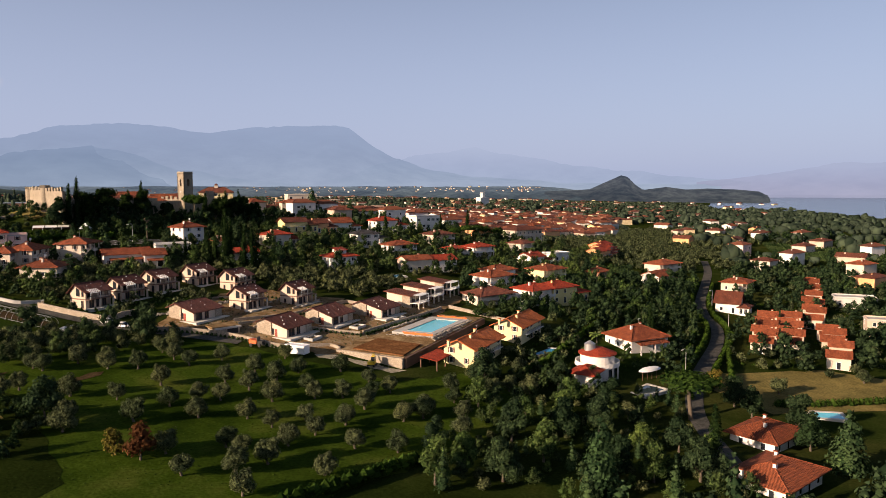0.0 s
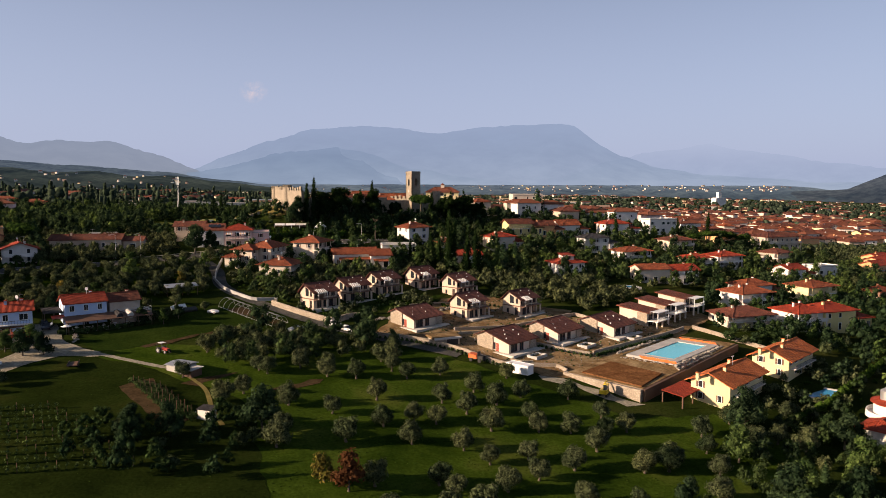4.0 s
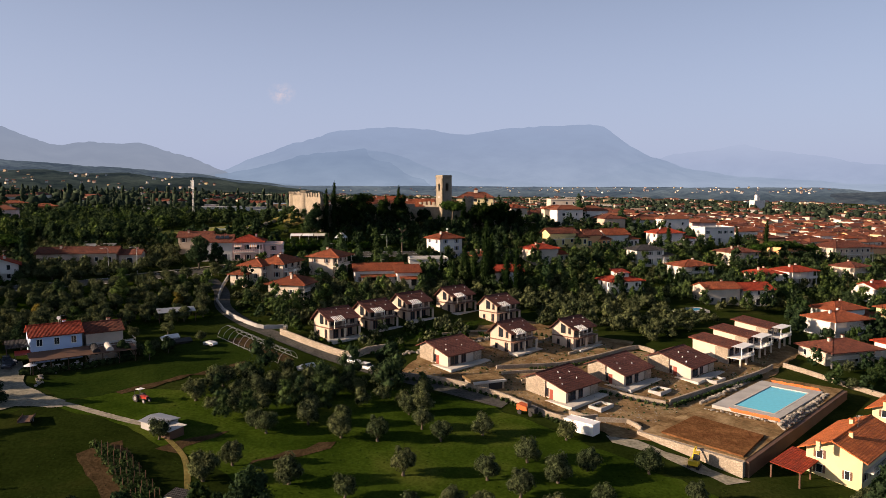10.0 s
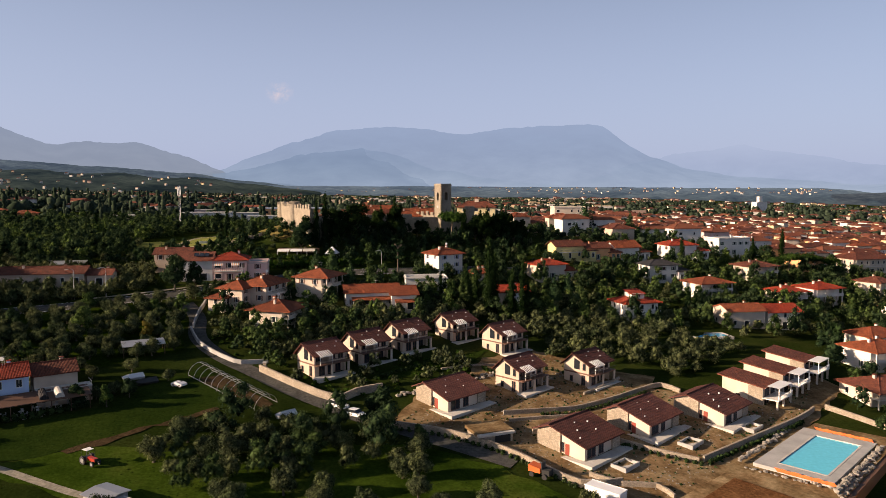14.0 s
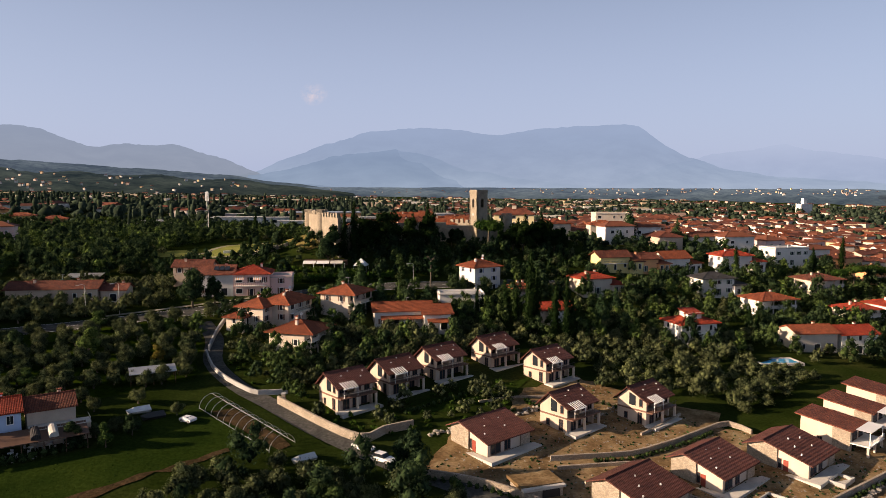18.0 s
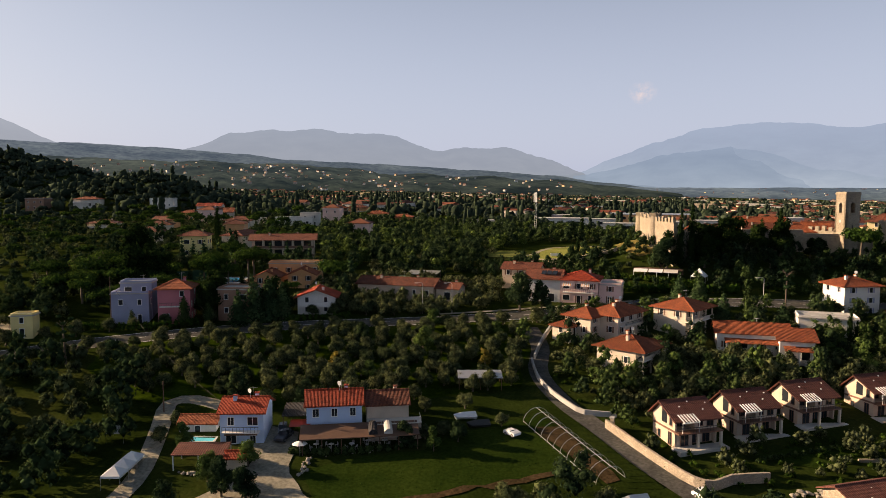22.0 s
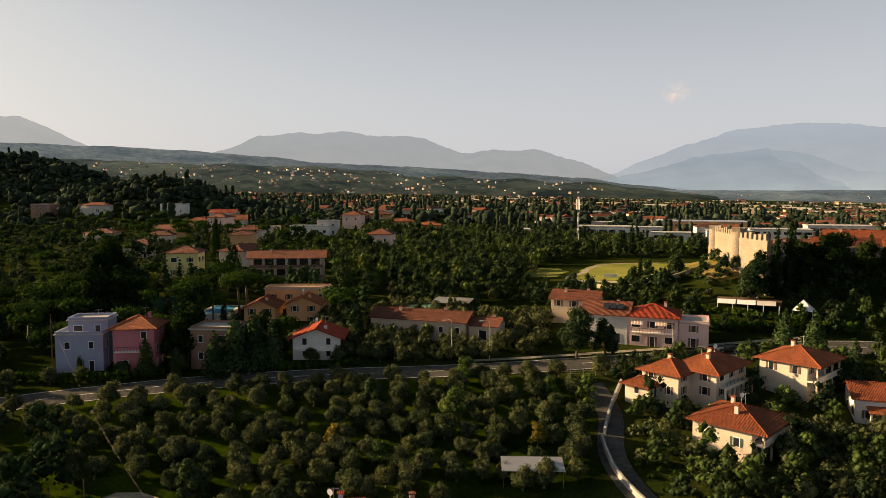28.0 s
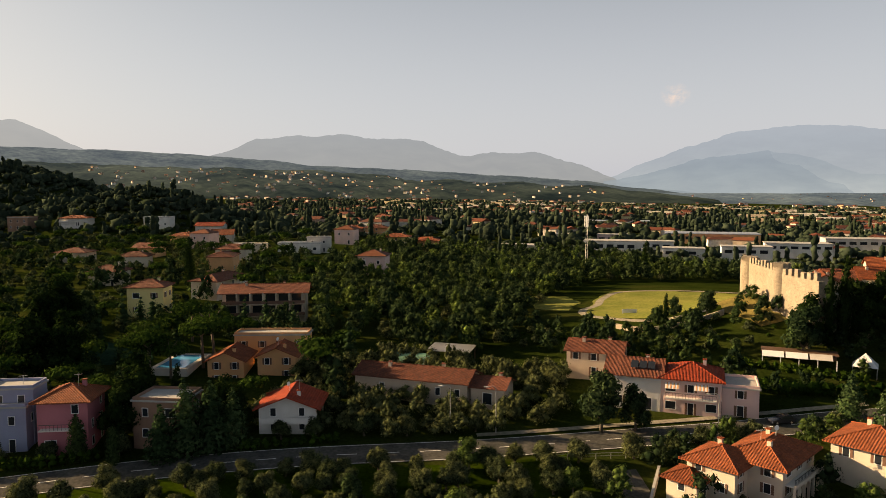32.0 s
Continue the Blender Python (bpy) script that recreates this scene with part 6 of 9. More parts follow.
for a, b in ((-3.8, -1.5), (0.2, -1.5), (4.3, -1.5), (-3.8, 2.4), (4.3, 2.4)):
    part("post", Solid().box(a, a + 0.15, b, b + 0.15, -1.0, 2.4), "white_paint", pg)
pl = thing("small_pool", -105.0, 137.0, None, 31, "small turquoise pool beside the farmhouse", "pool")
part("water", Solid().box(-2.6, 2.6, -1.1, 1.1, -1, 0.12), "pool", pl)
part("coping", Solid().box(-2.9, 2.9, -1.4, -1.1, -1, 0.2).box(-2.9, 2.9, 1.1, 1.4, -1, 0.2).box(-2.9, -2.6, -1.1, 1.1, -1, 0.2).box(2.6, 2.9, -1.1, 1.1, -1, 0.2), "paving", pl)


def marquee(x, y, yaw, cells, label):
    m = thing("marquee", x, y, None, yaw, label, "tent")
    for i in range(cells):
        o = i * 3.1
        part("canopy", meshed("canopy", [(o, 0, 2.1), (o + 3, 0, 2.1), (o + 3, 3, 2.1), (o, 3, 2.1), (o + 1.5, 1.5, 3.2), (o, 0, 1.75), (o + 3, 0, 1.75), (o + 3, 3, 1.75), (o, 3, 1.75)],
             [(0, 1, 4), (1, 2, 4), (2, 3, 4), (3, 0, 4), (0, 5, 6, 1), (1, 6, 7, 2), (2, 7, 8, 3), (3, 8, 5, 0)], "canvas"), "canvas", m)
        for a, b in ((0, 0), (2.95, 0), (0, 2.95), (2.95, 2.95)):
            part("pole", Solid().box(o + a, o + a + 0.06, b, b + 0.06, -0.6, 2.1), "metal", m)
    return m


marquee(-103.1, 120.1, 120, 3, "white peaked party tent in a row of cells")
marquee(-118.3, 128.4, 32, 1, "small white canvas garden tent")

hut = thing("field_hut", -52.0, 122.0, None, -28, "pale field hut with a corrugated metal roof", "hut")
part("wall", Solid().box(-2.6, 2.4, -1.8, 1.8, -0.8, 1.5), "concrete", hut)
part("roof", Solid().slab([(-2.9, -2.2, 1.5), (2.7, -2.2, 1.5), (2.7, 0.2, 1.9), (-2.9, 0.2, 1.9)], 0.08).slab([(-2.9, 0.2, 1.9), (2.7, 0.2, 1.9), (2.7, 2.2, 1.7), (-2.9, 2.2, 1.7)], 0.08), "metal", hut)
part("annex", Solid().box(2.4, 5.2, -2.3, 0.6, -0.8, 1.1), "wood", hut, "wooden lean-to")
part("annex_roof", Solid().slab([(2.4, -2.7, 1.2), (5.6, -2.7, 1.2), (5.6, 0.9, 1.4), (2.4, 0.9, 1.4)], 0.08), "paving", hut)
shed = thing("white_shed", -38.6, 96.8, None, -20, "small white shed with an open yard", "shed")
part("wall", Solid().box(-1.3, 1.3, -0.9, 0.9, -0.5, 1.9), "white", shed)
part("roof", Solid().slab([(-1.5, -1.1, 1.95), (1.5, -1.1, 1.95), (1.5, 1.1, 2.25), (-1.5, 1.1, 2.25)], 0.08), "slate", shed)
part("yard_wall", Solid().box(-3.2, -3.0, -0.9, 0.9, -0.5, 0.7).box(-3.0, -1.3, -0.9, -0.75, -0.5, 0.7), "white", shed)


def tyre(parent, x, y, r, w):
    t = part("wheel", Solid().tube([(x - w / 2, y, r), (x + w / 2, y, r)], [r, r], 14), "rubber", parent)
    part("rim", Solid().tube([(x - w / 2 - 0.01, y, r), (x + w / 2 + 0.01, y, r)], [r * 0.55, r * 0.55], 10), "metal", t)


def car(x, y, yaw, paint, label, tall=1.5, long=4.3, name="car", z=None):
    c = thing(name, x, y, z, yaw, label, "car")
    w, l = 1.75, long
    body = meshed("body", [(-w / 2, -l / 2, 0.3), (w / 2, -l / 2, 0.3), (w / 2, l / 2, 0.3), (-w / 2, l / 2, 0.3), (-w / 2, -l / 2, 0.72), (w / 2, -l / 2, 0.72), (w / 2, l / 2, 0.8), (-w / 2, l / 2, 0.8),
         (-w / 2, -l * 0.2, 0.92), (w / 2, -l * 0.2, 0.92), (w / 2, l * 0.42, 0.95), (-w / 2, l * 0.42, 0.95)],
         [(3, 2, 1, 0), (0, 1, 5, 4), (2, 3, 7, 6), (4, 5, 9, 8), (8, 9, 10, 11), (11, 10, 6, 7), (1, 2, 6, 10, 9, 5), (3, 0, 4, 8, 11, 7)], paint)
    part("body", body, paint, c)
    k = 0.78
    part("cabin", meshed("cabin", [(-w / 2 * 0.96, -l * 0.19, 0.9), (w / 2 * 0.96, -l * 0.19, 0.9), (w / 2 * 0.96, l * 0.41, 0.9), (-w / 2 * 0.96, l * 0.41, 0.9),
         (-w / 2 * k, -l * 0.05, tall - 0.05), (w / 2 * k, -l * 0.05, tall - 0.05), (w / 2 * k, l * 0.32, tall - 0.05), (-w / 2 * k, l * 0.32, tall - 0.05)],
         [(0, 1, 5, 4), (1, 2, 6, 5), (2, 3, 7, 6), (3, 0, 4, 7)], "glass"), "glass", c, "dark glass")
    part("roof_panel", Solid().box(-w / 2 * k, w / 2 * k, -l * 0.06, l * 0.33, tall - 0.06, tall), paint, c)
    for a in (-w / 2 + 0.08, w / 2 - 0.08):
        for b in (-l * 0.31, l * 0.3):
            tyre(c, a, b, 0.32, 0.2)
    return c


car(-25.6, 161.8, 55, "car_white", "white parked car beside the lane")
car(-21.5, 158.2, 60, "car_white", "white parked car under the tree")
car(-92.5, 144.5, 15, "car_dark", "dark car parked in the farmyard")
car(-94.2, 146.2, 40, "car_dark", "dark car parked under the farm shelter")
car(-90.5, 118.5, -20, "car_white", "white car parked beside the farm track")
car(-59.0, 166.0, 70, "car_white", "small white trailer on the meadow", 1.0, 2.6, "trailer")
car(-140.5, 188.5, -35, "car_white", "white car parked beside the house")
car(-58.0, 243.0, -50, "car_dark", "dark car parked by the pink house")
car(120.5, 303.0, 30, "car_white", "white car parked in the street")

tr = thing("tractor", -60.0, 133.0, None, 60, "old red tractor with a white canopy", "tractor")
part("body", Solid().box(-0.35, 0.35, -1.5, 0.5, 0.7, 1.2), "car_red", tr)
part("grille", Solid().box(-0.3, 0.3, -1.62, -1.5, 0.75, 1.15), "rubber", tr)
part("seat_box", Solid().box(-0.55, 0.55, 0.5, 1.3, 0.8, 1.2), "rubber", tr)
part("canopy", Solid().box(-0.6, 0.6, 0.0, 1.3, 2.3, 2.38), "canvas", tr)
for a, b in ((-0.7, -0.1), (0.66, -0.1), (-0.7, 1.4), (0.66, 1.4)):
    part("post", Solid().box(a, a + 0.05, b, b + 0.05, 0.9, 2.35), "rail", tr)
for a in (-0.75, 0.75):
    tyre(tr, a, 0.9, 0.7, 0.4)
    tyre(tr, a * 0.8, -1.2, 0.42, 0.25)
ct = thing("farm_cart", -74.5, 121.0, None, 20, "old flat farm cart with wooden sides", "cart")
part("bed", Solid().box(-1.0, 1.0, -2.0, 2.0, 0.6, 0.72), "wood", ct)
for a in (-1.0, 0.95):
    part("side_board", Solid().box(a, a + 0.05, -2.0, 2.0, 0.72, 1.05), "wood", ct)
for a in (-0.95, 0.95):
    tyre(ct, a, 0.0, 0.4, 0.2)

# farm corners: dark shelter between the houses, parasol, stone border, log piles
lt = thing("farm_shelter", -93.0, 150.5, None, 34, "dark open shelter between the farmhouses", "shelter")
part("roof", Solid().slab([(-3.6, -3.4, 2.7), (3.4, -3.4, 2.7), (3.4, 2.6, 3.3), (-3.6, 2.6, 3.3)], 0.12), "slate", lt)
for a in (-3.4, 3.2):
    for b in (-3.2, 2.4):
        part("post", Solid().box(a, a + 0.14, b, b + 0.14, -0.8, 2.7), "wood", lt)
aw = thing("red_awning", -90.6, 146.6, None, 34, "dark red canvas awning beside the yard", "awning")
part("canvas", Solid().slab([(-1.8, -1.2, 2.2), (1.8, -1.2, 2.2), (1.8, 1.2, 2.7), (-1.8, 1.2, 2.7)], 0.06), "car_red", aw)
for a in (-1.7, 1.6):
    part("post", Solid().box(a, a + 0.07, -1.15, -1.08, -0.5, 2.2), "rail", aw)
rs2 = thing("red_shed", -92.6, 133.6, None, 31, "small shed with a red tiled roof", "shed")
part("wall", Solid().box(-1.6, 1.6, -1.2, 1.2, -0.8, 1.9), "cream", rs2)
part("roof", gable_roof(3.2, 2.4, 1.9, 0.7, 0.3), "red_tile", rs2)
ps = thing("parasol", -86.4, 141.6, None, 0, "white garden parasol beside the terrace", "parasol")
part("pole", Solid().drum(0, 0, -0.3, 2.3, 0.04, 0.04, 6), "metal", ps)
part("canopy", Solid().drum(0, 0, 1.95, 2.45, 1.3, 0.1, 8), "canvas", ps)
hedge([(-88, 141.5), (-84.5, 143), (-78, 147.5), (-71.5, 153.5)], 1.3, 1.0, "low dark shrubs in front of the farm shelter", "vine")
border = thing("stone_border", 0, 0, 0, 0, "border of rough pale stones round the terrace garden", "stones")
boulders((-84.5, 141.5), (-81.8, 136.8), 22, border, None, 0.5, 0.5)
boulders((-82.5, 143.5), (-74, 151.5), 9, border, None, 0.6, 0.35)
boulders((-99, 127.5), (-91.5, 130.5), 26, border, None, 0.35, 0.5)
tank = thing("lean_to_shelter", -73.0, 181.0, None, 30, "low shelter with a pale corrugated roof among the olives", "shelter")
part("roof", Solid().slab([(-4.5, -2, 2.3), (4.5, -2, 2.3), (4.5, 2, 2.9), (-4.5, 2, 2.9)], 0.1), "metal", tank)
for a in (-4.3, 0, 4.2):
    for b in (-1.9, 1.8):
        part("post", Solid().box(a, a + 0.12, b, b + 0.12, -0.6, 2.4), "wood", tank)
for bx, by, lab in ((-69, 167.5, "covered boat under white tarpaulin"), (-65.5, 166, "dark covered boat on the meadow"), (-34.5, 156.0, "pale tarpaulin-covered boat by the lane")):
    b = thing("covered_boat", bx, by, None, 40, lab, "boat")
    part("cover", meshed("cover", [(-2.4, 0, 0.9), (-1.5, -0.8, 0.5), (2.0, -0.9, 0.5), (2.2, 0.9, 0.5), (-1.5, 0.8, 0.5), (1.8, 0, 1.3), (-1, 0, 1.25), (-1.9, 0, -0.2), (1.9, -0.4, -0.2), (1.9, 0.4, -0.2)],
         [(0, 1, 6), (1, 2, 5, 6), (2, 3, 5), (3, 4, 6, 5), (4, 0, 6), (0, 7, 1), (1, 7, 8, 2), (2, 8, 9, 3), (3, 9, 7, 4), (4, 7, 0)], "canvas" if "white" in lab or "pale" in lab else "rail"), "canvas", b)

# bare hoops of the growing tunnel
ho = thing("tunnel_frame", 0, 0, 0, 0, "bare metal hoops of a growing tunnel", "tunnel frame")
ta, tb = (-57.5, 173.5), (-39.5, 160.0)
tn = ((tb[1] - ta[1]), -(tb[0] - ta[0]))
tl = math.hypot(*tn)
tn = (tn[0] / tl, tn[1] / tl)
for i in range(12):
    cx, cy = ta[0] + (tb[0] - ta[0]) * i / 11, ta[1] + (tb[1] - ta[1]) * i / 11
    pts = [(cx + tn[0] * 2.8 * math.cos(a), cy + tn[1] * 2.8 * math.cos(a), gz(cx, cy) - 0.2 + 2.6 * math.sin(a)) for a in np.linspace(0, math.pi, 10)]
    part("hoop", Solid().tube(pts, [0.05] * 10, 5), "metal", ho)
for a in (0.15, math.pi / 2, math.pi - 0.15):
    part("rail", Solid().tube([(p[0] + tn[0] * 2.8 * math.cos(a), p[1] + tn[1] * 2.8 * math.cos(a), gz(*p) - 0.2 + 2.6 * math.sin(a)) for p in (ta, tb)], [0.05, 0.05], 5), "metal", ho)

# building machines
dg = thing("mini_excavator", 38.3, 122.2, None, 150, "yellow mini excavator with a folded arm", "excavator")
TAKEN.append((38, 122, 4))
for a in (-0.75, 0.75):
    part("track", Solid().box(a - 0.2, a + 0.2, -1.2, 1.2, 0.0, 0.55), "rubber", dg)
part("house_body", Solid().box(-0.8, 0.8, -0.6, 1.3, 0.6, 1.4), "digger", dg)
cb = part("cab", Solid().box(-0.75, 0.1, -0.7, 0.6, 1.4, 2.5), "glass", dg)
part("cab_roof", Solid().box(-0.8, 0.15, -0.75, 0.65, 2.5, 2.6), "digger", cb)
part("boom", Solid().tube([(0.4, -0.6, 1.2), (0.4, -1.8, 2.4), (0.4, -3.0, 2.5)], [0.17, 0.15, 0.12], 6), "digger", dg)
part("stick", Solid().tube([(0.4, -3.0, 2.5), (0.4, -3.9, 1.2)], [0.12, 0.1], 6), "digger", dg)
part("bucket", Solid().prism([(0.1, -4.3), (0.7, -4.3), (0.7, -3.7), (0.1, -3.7)], 0.5, [0.8, 0.8, 1.3, 1.3]), "rubber", dg)
sk = thing("skip_container", 21.2, 132.6, None, -40, "white rectangular site container", "container")
part("body", Solid().box(-3, 3, -1.2, 1.2, 0.15, 2.3), "car_white", sk)
part("rim", Solid().box(-3.08, 3.08, -1.28, -1.2, 2.15, 2.35).box(-3.08, 3.08, 1.2, 1.28, 2.15, 2.35), "white_paint", sk)
for i in range(9):
    part("rib", Solid().box(-2.8 + i * 0.68, -2.7 + i * 0.68, -1.26, -1.2, 0.2, 2.15), "white_paint", sk)
om = thing("site_dumper", 11.8, 139.2, None, -35, "orange site dumper beside the wall", "dumper")
part("skip", Solid().prism([(-1.8, -0.9), (0.4, -0.9), (0.4, 0.9), (-1.8, 0.9)], 0.8, [1.9, 1.6, 1.6, 1.9]), "orange_machine", om)
part("engine", Solid().box(0.6, 2.0, -0.7, 0.7, 0.6, 1.5), "rubber", om)
part("bar", Solid().box(0.5, 0.6, -0.7, 0.7, 1.5, 2.5), "rail", om)
for a in (-0.95, 0.95):
    for b in (-1.1, 1.3):
        t = part("wheel", Solid().tube([(b, a - 0.15, 0.45), (b, a + 0.15, 0.45)], [0.45, 0.45], 12), "rubber", om)

# lane walls
wall_line("lane_wall_1", [(-68.5, 197.5), (-64, 190), (-59, 185), (-54, 181.5), (-50.5, 180), (-45, 182)], 1.0, 0.35, "concrete", "grey rendered lane wall curving uphill")
wall_line("lane_wall_2", [(-45.5, 177), (-40, 173), (-33, 168), (-28, 165), (-25, 165.3), (-23, 168.5), (-18, 172)], 1.6, 0.45, "stone", "pale stone wall in front of the villas")
wall_line("lane_wall_3", [(-72, 218), (-70.5, 208), (-68.5, 199)], 1.2, 0.4, "concrete", "pale wall with ivy beside the lane")
gp = thing("gate_post", -44.5, 177.5, None, 0, "stone gate post with a cap", "gate post")
part("post", Solid().box(-0.35, 0.35, -0.35, 0.35, -0.5, 1.9), "stone", gp)
part("cap", Solid().box(-0.45, 0.45, -0.45, 0.45, 1.9, 2.05), "concrete", gp)

# ---- hillside villas ----
house(-50.0, 207.6, 78, 11.0, 9.2, 3.8, "hip", 2.0, "cream", "tile", 0.9, "green_shutter", 2, 12.9, "cream hillside villa with a broad hipped terracotta roof", True, "swe", "house", False, False, 1, True, False, 3.4, "loggia")
arcade_villa = house(-57.2, 222.6, 76, 12.0, 8.2, 4.9, "hip", 2.0, "cream", "tile", 0.9, "shutter", 2, 16.1, "large cream villa with arcades and a terracotta hipped roof", True, "swe", "house", True, False, 2, True)
house(-62.8, 217.4, 76, 7.6, 7.0, 4.5, "hip", 1.7, "cream", "tile", 0.9, "shutter", 1, 16.1, "front block of the arcade villa with a hipped roof", True, "swe", "house_wing", False, False, 2)
house(-66.6, 213.8, 76, 4.6, 4.6, 2.4, "hip", 1.1, "cream", "tile", 0.8, None, 0, 15.9, "low cream wing with an arcade", True, "swe", "house_wing", False, False, 1)
house(-44.3, 233.0, 74, 10.4, 8.4, 5.6, "hip", 2.0, "cream", "tile", 0.9, "shutter", 1, 16.4, "cream villa with arched loggia and hipped roof", True, "swe", "house", False, False, 2, False, False, 3.4, "loggia")
house(-27.8, 229.6, 14, 15.0, 8.0, 4.4, "gable", 1.6, "white", "tile", 0.8, "shutter", 0, 13.8, "long white house with a terracotta roof and dark loggia", True, "swe", "house", False, True, 1)
house(-18.9, 229.4, 14, 7.0, 10.0, 4.4, "gable", 1.6, "white", "tile", 0.8, "shutter", 0, 13.3, "white gabled wing with a terracotta roof", True, "swe", "house_wing", False, True, 1)
for u in np.linspace(-5.4, 5.4, 7):          # arcade under the balcony of the large villa
    part("pillar", Solid().box(u - 0.16, u + 0.16, -5.65, -5.3, -1.0, 2.3), "cream", arcade_villa)
for u in np.linspace(-4.5, 4.5, 6):
    part("arch", Solid().prism([(u - 0.9, -5.62), (u + 0.9, -5.62), (u + 0.9, -5.34), (u - 0.9, -5.34)], 2.25, 2.75).tube([(u - 0.85, -5.48, 1.75), (u - 0.6, -5.48, 2.25)], [0.14, 0.14], 5).tube([(u + 0.85, -5.48, 1.75), (u + 0.6, -5.48, 2.25)], [0.14, 0.14], 5), "cream", arcade_villa)
house(-13.0, 249.5, 10, 13.0, 7.0, 4.6, "flat", 0, "white", "tile", 0, None, 0, 14.8, "long white flat-roofed building with tall windows", True, "sw", "house")
house(-8.0, 274.0, 36, 10.0, 9.0, 8.0, "hip", 2.0, "white", "tile", 0.9, "blue", 2, 16.9, "tall white villa with pale blue shutters and a hipped roof", True, "swe", "house", False, False, 3, True)
house(13.5, 247.0, 15, 10.0, 8.0, 4.6, "gable", 1.6, "white", "red_tile", 0.6, None, 1, 11.3, "white gabled house behind cypresses", True, "swe")
house(51.5, 243.0, 20, 11.0, 8.6, 5.8, "hip", 1.8, "white", "red_tile", 1.0, None, 2, 7.5, "cream villa with a bright red roof and wide balcony", True, "sw", "house", False, False, 2, False, False, 3.4, "attic")
house(84.5, 246.0, 12, 12.0, 9.0, 5.2, "gable", 1.5, "cream", "tile", 0.6, None, 1, 5.4, "long cream house with a terracotta roof", True, "swe")
house(97.0, 248.5, 12, 11.0, 9.0, 5.4, "gable", 1.7, "white", "red_tile", 0.6, None, 1, 4.6, "white house with a new orange-red roof", True, "swe")
bp = thing("garden_pool", 69.9, 229.2, None, 10, "blue garden swimming pool", "pool")
part("water", Solid().box(-5, 5, -2.4, 2.4, -1.5, 0.15), "blue_pool", bp)
part("coping", Solid().box(-5.8, 5.8, -3.2, -2.4, -1.5, 0.22).box(-5.8, 5.8, 2.4, 3.2, -1.5, 0.22).box(-5.8, -5, -2.4, 2.4, -1.5, 0.22).box(5, 5.8, -2.4, 2.4, -1.5, 0.22), "paving", bp)
TAKEN.append((70, 229, 7))
